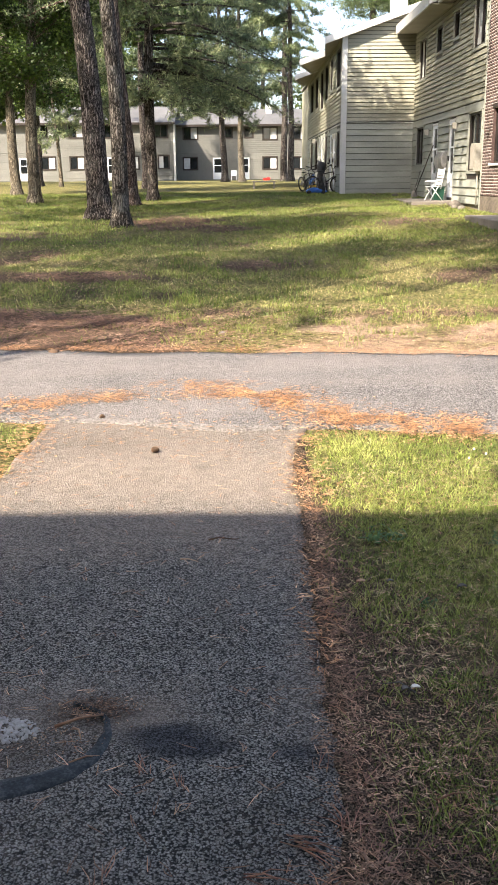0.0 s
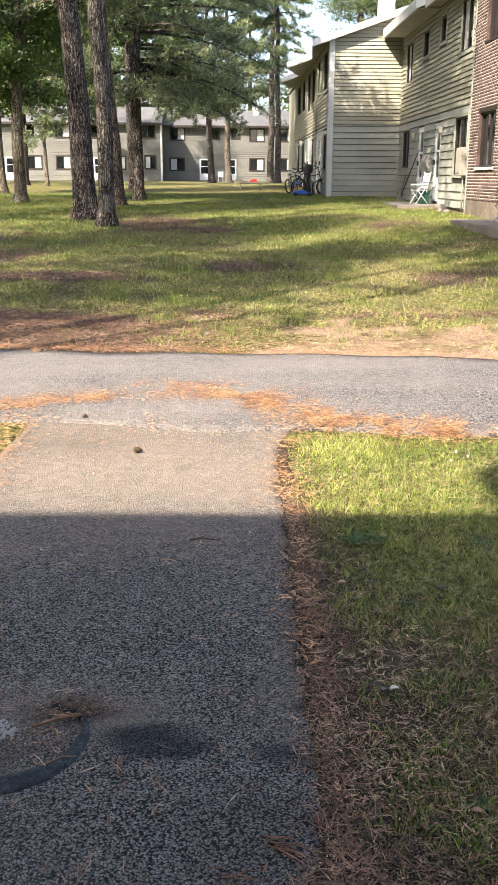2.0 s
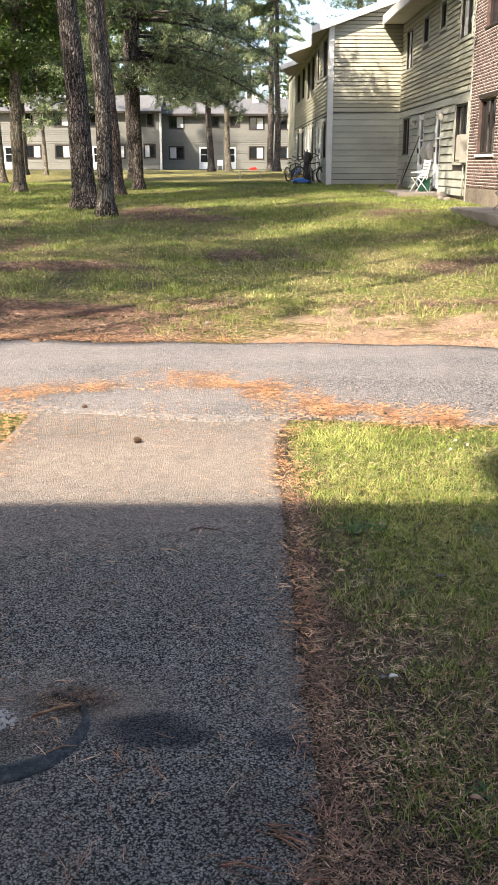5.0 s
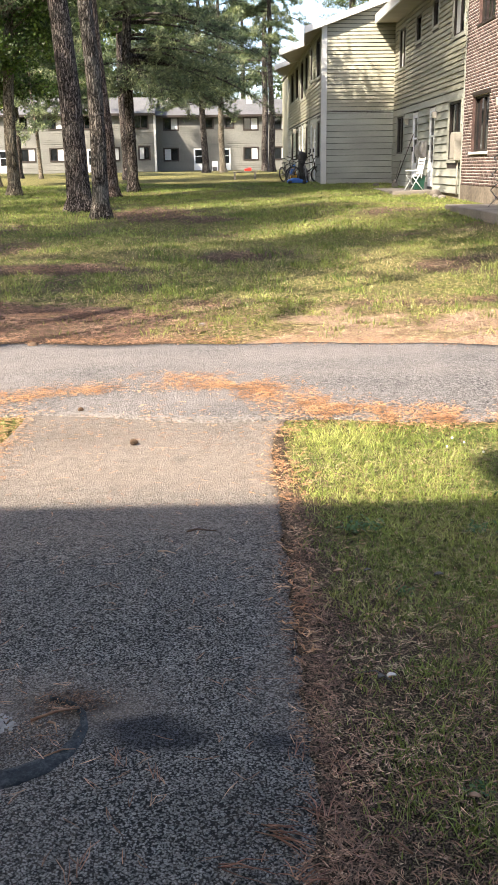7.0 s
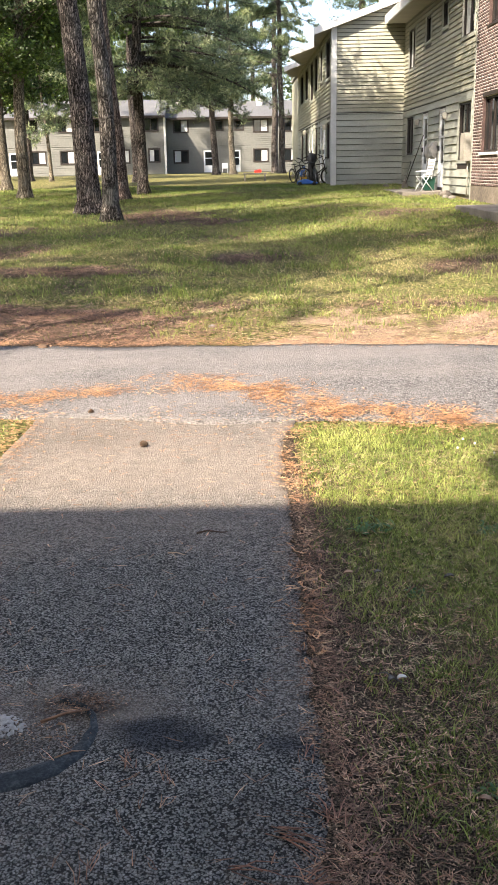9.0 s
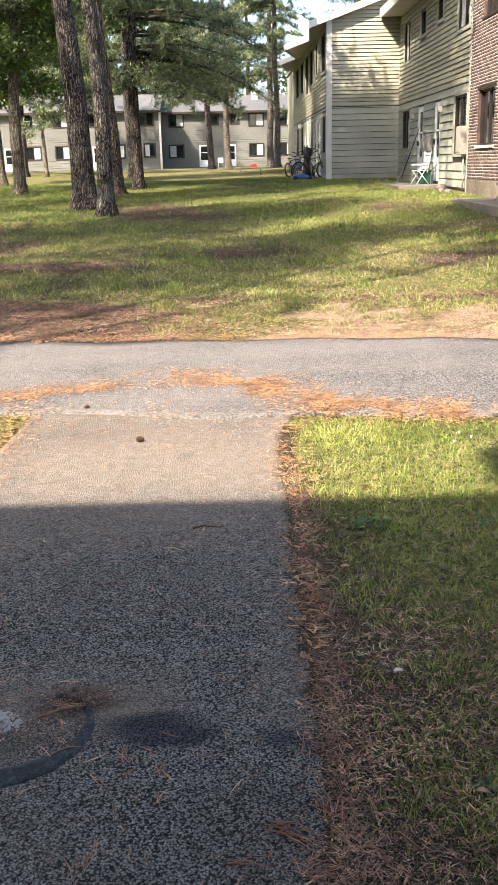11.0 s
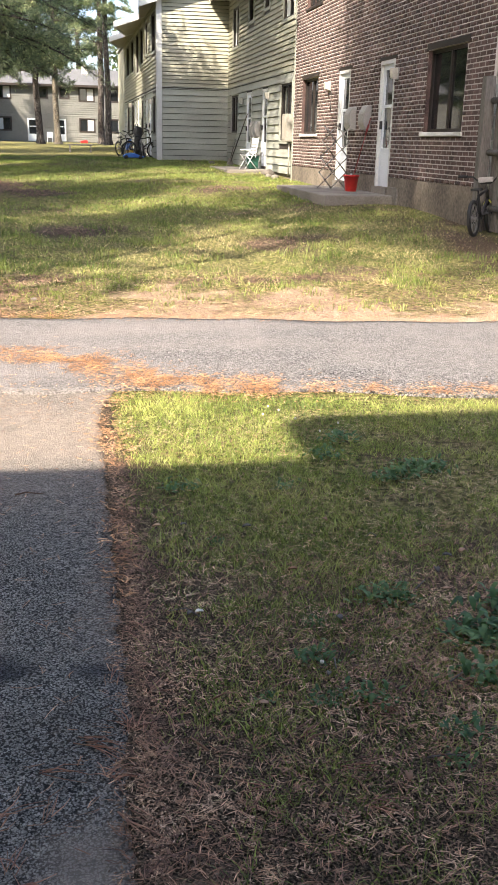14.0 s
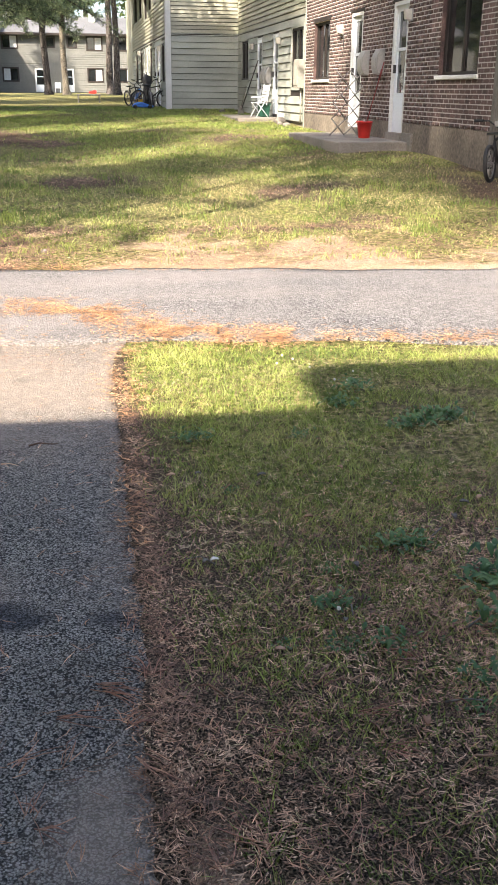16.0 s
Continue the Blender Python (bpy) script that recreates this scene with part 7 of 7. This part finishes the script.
def weed(x, y, size, n, seed, label):
    """A low broad-leaved plant: stalks with notched leaves in a rosette."""
    r = np.random.RandomState(seed)
    w = thing("weed", label, "plant", (x, y, 0.0), group="weeds in the lawn")
    for k in range(n):
        a, ln, up = r.uniform(0, 6.283), 0.24 * size * r.uniform(0.5, 1.0) + 0.006, r.uniform(0.1, 0.9)
        o = Vector((r.normal(0, 0.42), r.normal(0, 0.34), abs(r.normal(0, 0.16)))) * size
        bm = bmesh.new()
        d = Vector((math.cos(a), math.sin(a), 0))
        sd = Vector((-math.sin(a), math.cos(a), 0))
        prev = None
        for i in range(6):
            t = i / 5
            c = o + d * ln * t + Vector((0, 0, 0.008 + ln * up * math.sin(1.9 * t)))
            wd = ln * 0.30 * math.sin(math.pi * min(1, 0.08 + 0.9 * t)) * (1 - 0.25 * (i % 2))
            row = [bm.verts.new(c - sd * wd + Vector((0, 0, 0.12 * wd))), bm.verts.new(c), bm.verts.new(c + sd * wd + Vector((0, 0, 0.12 * wd)))]
            if prev:
                bm.faces.new((prev[0], row[0], row[1], prev[1]))
                bm.faces.new((prev[1], row[1], row[2], prev[2]))
            prev = row
        part("leaf", bm, M_WEED, w, smooth=True)
    return w


weed(0.69, 2.49, 0.11, 110, 1, "low dark green weed in the thin grass")
weed(0.90, 2.20, 0.15, 170, 2, "bushy dark green weed in the thin grass")
weed(1.02, 2.36, 0.14, 110, 3, "bushy dark green weed in the thin grass")
weed(0.37, 2.15, 0.085, 70, 4, "small green weed in the thin grass")
weed(1.10, 3.60, 0.13, 90, 5, "low dark green weed in the lawn")
weed(1.24, 3.66, 0.14, 90, 6, "low dark green weed in the lawn")
weed(1.01, 4.16, 0.12, 70, 7, "low green clover patch in the lawn")
weed(0.59, 3.53, 0.07, 41, 8, "small green weed in the lawn")
weed(0.205, 3.00, 0.05, 36, 9, "small blue-green weed in the lawn")
weed(0.33, 1.94, 0.06, 41, 10, "small green weed in the thin grass")
weed(0.47, 1.94, 0.09, 57, 11, "low green weed in the thin grass")
weed(0.14, 3.58, 0.09, 52, 12, "low green weed in the lawn")
weed(0.64, 1.76, 0.08, 50, 13, "low green weed in the litter")
weed(0.58, 1.65, 0.06, 36, 14, "small green weed in the litter")
weed(0.19, 1.98, 0.04, 26, 15, "small green weed in the litter")
weed(0.41, 2.36, 0.05, 34, 16, "small green weed in the thin grass")
weed(0.80, 1.98, 0.12, 80, 17, "spreading green weed in the thin grass")
weed(0.88, 3.92, 0.10, 60, 18, "low green clover patch in the lawn")
for k, (x, y) in enumerate(((0.76, 4.70), (0.70, 4.55), (0.92, 4.22), (0.98, 4.20), (0.85, 4.45), (1.05, 4.35), (0.36, 2.09), (0.80, 4.62))):
    bm = bmesh.new()
    bmesh.ops.create_icosphere(bm, subdivisions=2, radius=0.006, matrix=Matrix.Translation((0.004, 0.002, 0.03)))
    for v in bm.verts:
        if v.co.z > 0.026:
            v.co += 0.003 * Vector((noise.noise(v.co * 300), noise.noise(v.co * 310 + Vector((5, 0, 0))), noise.noise(v.co * 290)))
    fl = new("clover_flower", mesh_of("clover_flower", bm, M_PETAL))
    fl.location = (x, y, 0.012)
    tagged(fl, "white clover flower head in the grass", "flower", group="clover flowers")
rt = random.Random(12)
for k in range(9):
    x, y, s = rt.uniform(-2.0, 3.0), rt.uniform(8.0, 10.0), rt.uniform(0.012, 0.03)
    if k == 0:
        x, y, s = 0.83, 8.45, 0.03
    if k == 1:
        x, y, s = -0.55, 8.45, 0.035
    if k == 2:
        x, y, s = -1.87, 7.62, 0.05
    bm = bmesh.new()
    bmesh.ops.create_icosphere(bm, subdivisions=2, radius=s)
    for v in bm.verts:
        v.co *= 1 + 0.3 * noise.noise(v.co * 20 + Vector((k, 0, 0)))
        v.co.z *= 0.6
    rk = new("stone", mesh_of("stone", bm, M_CONC if k % 2 else M_CONE, smooth=True))
    rk.location = (x, y, ground_at(x, y) + s * 0.3)
    tagged(rk, "small stone on the bare strip beside the path", "stone", group="stones by the path")

# loose chips along the broken joint of the two paths and by the kerbless edges
rg = np.random.RandomState(91)
n = 560
px = np.concatenate([rg.uniform(-1.5, 0.0, 240), rg.uniform(-2.6, 3.4, 160), rg.uniform(-1.5, -0.2, 160)])
py = np.concatenate([5.25 + 0.16 * rg.normal(0, 1, 240), np.zeros(160), rg.uniform(1.2, 5.2, 160)])
py[240:400] = cross_far(px[240:400]) - np.abs(rg.normal(0, 0.12, 160))
rr = rg.uniform(0.002, 0.006, n)
shape = np.array([(1, 0, 0), (0, 1, 0), (-1, 0, 0), (0, -1, 0), (0, 0, 0.8), (0, 0, -0.5)])
vv = (shape[None] * rr[:, None, None] * rg.uniform(0.6, 1.4, (n, 6, 1))) + np.stack([px, py, ground_z(px, py) + 0.026], -1)[:, None]
ff = (np.arange(n)[:, None, None] * 6 + np.array([(0, 1, 4), (1, 2, 4), (2, 3, 4), (3, 0, 4), (1, 0, 5), (2, 1, 5), (3, 2, 5), (0, 3, 5)])[None]).reshape(-1, 3)
tagged(new("loose_gravel", quick_mesh("loose_gravel", vv.reshape(-1, 3), ff, M_CONC)), "loose grey asphalt chips on the path", "gravel", kind="stuff")

# crumbs of bark, cone scales and leaf in the bare litter
rg = np.random.RandomState(93)
n = 56000
px = rg.uniform(-0.24, 1.25, n)
py = rg.uniform(1.05, 3.1, n)
keep = rg.uniform(0, 1, n) < np.clip((3.0 - py) / 1.5, 0.10, 1) * np.clip(0.72 + 0.35 * field(px, py, 5, 96), 0.1, 1) * np.clip((px - side_right(py) + 0.06) / 0.10, 0, 1)
ey = rg.uniform(1.1, 4.4, 3600)
px, py = np.concatenate([px[keep], rg.normal(-0.77, 0.05, 500), rg.normal(-0.85, 0.07, 160), side_right(ey) + 0.03 + rg.normal(0, 0.024, 3600)]), np.concatenate([py[keep], rg.normal(2.385, 0.028, 500), rg.normal(2.25, 0.05, 160), ey])
n = len(px)
ang, ln, wd = rg.uniform(0, 6.283, n), rg.uniform(0.0022, 0.0075, n), rg.uniform(0.0009, 0.0023, n)
ca, sa = np.cos(ang) * ln, np.sin(ang) * ln
base = np.stack([px, py, 0.016 + rg.uniform(0, 0.012, n)], -1)
flake = np.stack([np.stack([ca, sa, 0.2 * ln], -1), np.stack([-sa / ln * wd, ca / ln * wd, 0 * ln], -1), np.stack([-ca, -sa, 0.1 * ln], -1), np.stack([sa / ln * wd, -ca / ln * wd, 0 * ln], -1), np.stack([0 * ln, 0 * ln, 0.6 * wd + 0.001], -1)], 1)
ff = (np.arange(n)[:, None, None] * 5 + np.array([(0, 1, 4), (1, 2, 4), (2, 3, 4), (3, 0, 4)])[None]).reshape(-1, 3)
tagged(new("bark_crumbs", quick_mesh("bark_crumbs", (base[:, None] + flake).reshape(-1, 3), ff, M_CRUMB)), "reddish brown crumbs of bark and leaf in the litter", "litter", kind="stuff")


def needle_clump(x, y, count, length, turn, spread, seed, label):
    """A fallen sprig: needles in bundles that fan out from one end."""
    r = np.random.RandomState(seed)
    bm = bmesh.new()
    for k in range(count):
        a = radians(turn) + r.normal(0, spread)
        l = length * r.uniform(0.6, 1.1)
        o = Vector((r.normal(0, 0.012), r.normal(0, 0.012), 0.006 + r.uniform(0, 0.010)))
        d = Vector((math.cos(a), math.sin(a), 0))
        side_ = Vector((-d.y, d.x, 0)) * r.normal(0, 0.06) * l
        tube(bm, [o, o + d * l * 0.5 + side_ + Vector((0, 0, r.uniform(0, 0.010))), o + d * l + Vector((0, 0, r.uniform(-0.002, 0.006)))], [0.0013, 0.0012, 0.0006], 4)
    ob = new("needle_clump", mesh_of("needle_clump", bm, M_SPRIG))
    ob.location = (x, y, 0.012)
    return tagged(ob, label, "pine needles", group="needle clumps on the ground")


for k, (x, y, count, length, turn, spread) in enumerate((
        (-0.275, 1.85, 14, 0.10, -35, 0.30), (-0.225, 1.71, 16, 0.07, 70, 0.9), (-0.38, 1.76, 6, 0.10, -20, 0.25), (-0.36, 1.60, 5, 0.09, 65, 0.3),
        (-0.48, 1.61, 5, 0.10, 35, 0.3), (-0.44, 1.45, 7, 0.08, 100, 0.6), (-0.21, 1.60, 7, 0.10, -55, 0.25), (-0.165, 1.89, 16, 0.09, 80, 0.7),
        (-0.41, 1.40, 6, 0.07, 20, 1.2), (-0.08, 1.24, 7, 0.12, 95, 0.4), (0.23, 1.80, 8, 0.08, 20, 0.7), (0.31, 1.66, 7, 0.11, 5, 0.3),
        (0.01, 1.28, 9, 0.12, 120, 0.6), (0.17, 1.27, 6, 0.12, 70, 0.4), (0.33, 1.53, 8, 0.10, -30, 0.5), (-0.62, 2.10, 6, 0.06, 85, 0.4),
        (-0.53, 2.05, 5, 0.06, 110, 0.3), (-0.67, 1.75, 7, 0.08, 95, 0.35), (0.50, 1.85, 8, 0.09, 160, 0.6), (-0.12, 2.05, 9, 0.08, 60, 0.7),
        (-0.20, 2.12, 4, 0.07, 95, 0.3), (0.12, 1.62, 8, 0.08, 200, 0.8), (-0.10, 2.36, 7, 0.07, 120, 0.8), (0.62, 2.28, 8, 0.08, 10, 0.7))):
    needle_clump(x, y, count, length, turn, spread, 400 + k, "reddish fallen pine needles in a bundle on the asphalt" if x < -0.17 else "reddish fallen pine needles in a bundle in the litter")
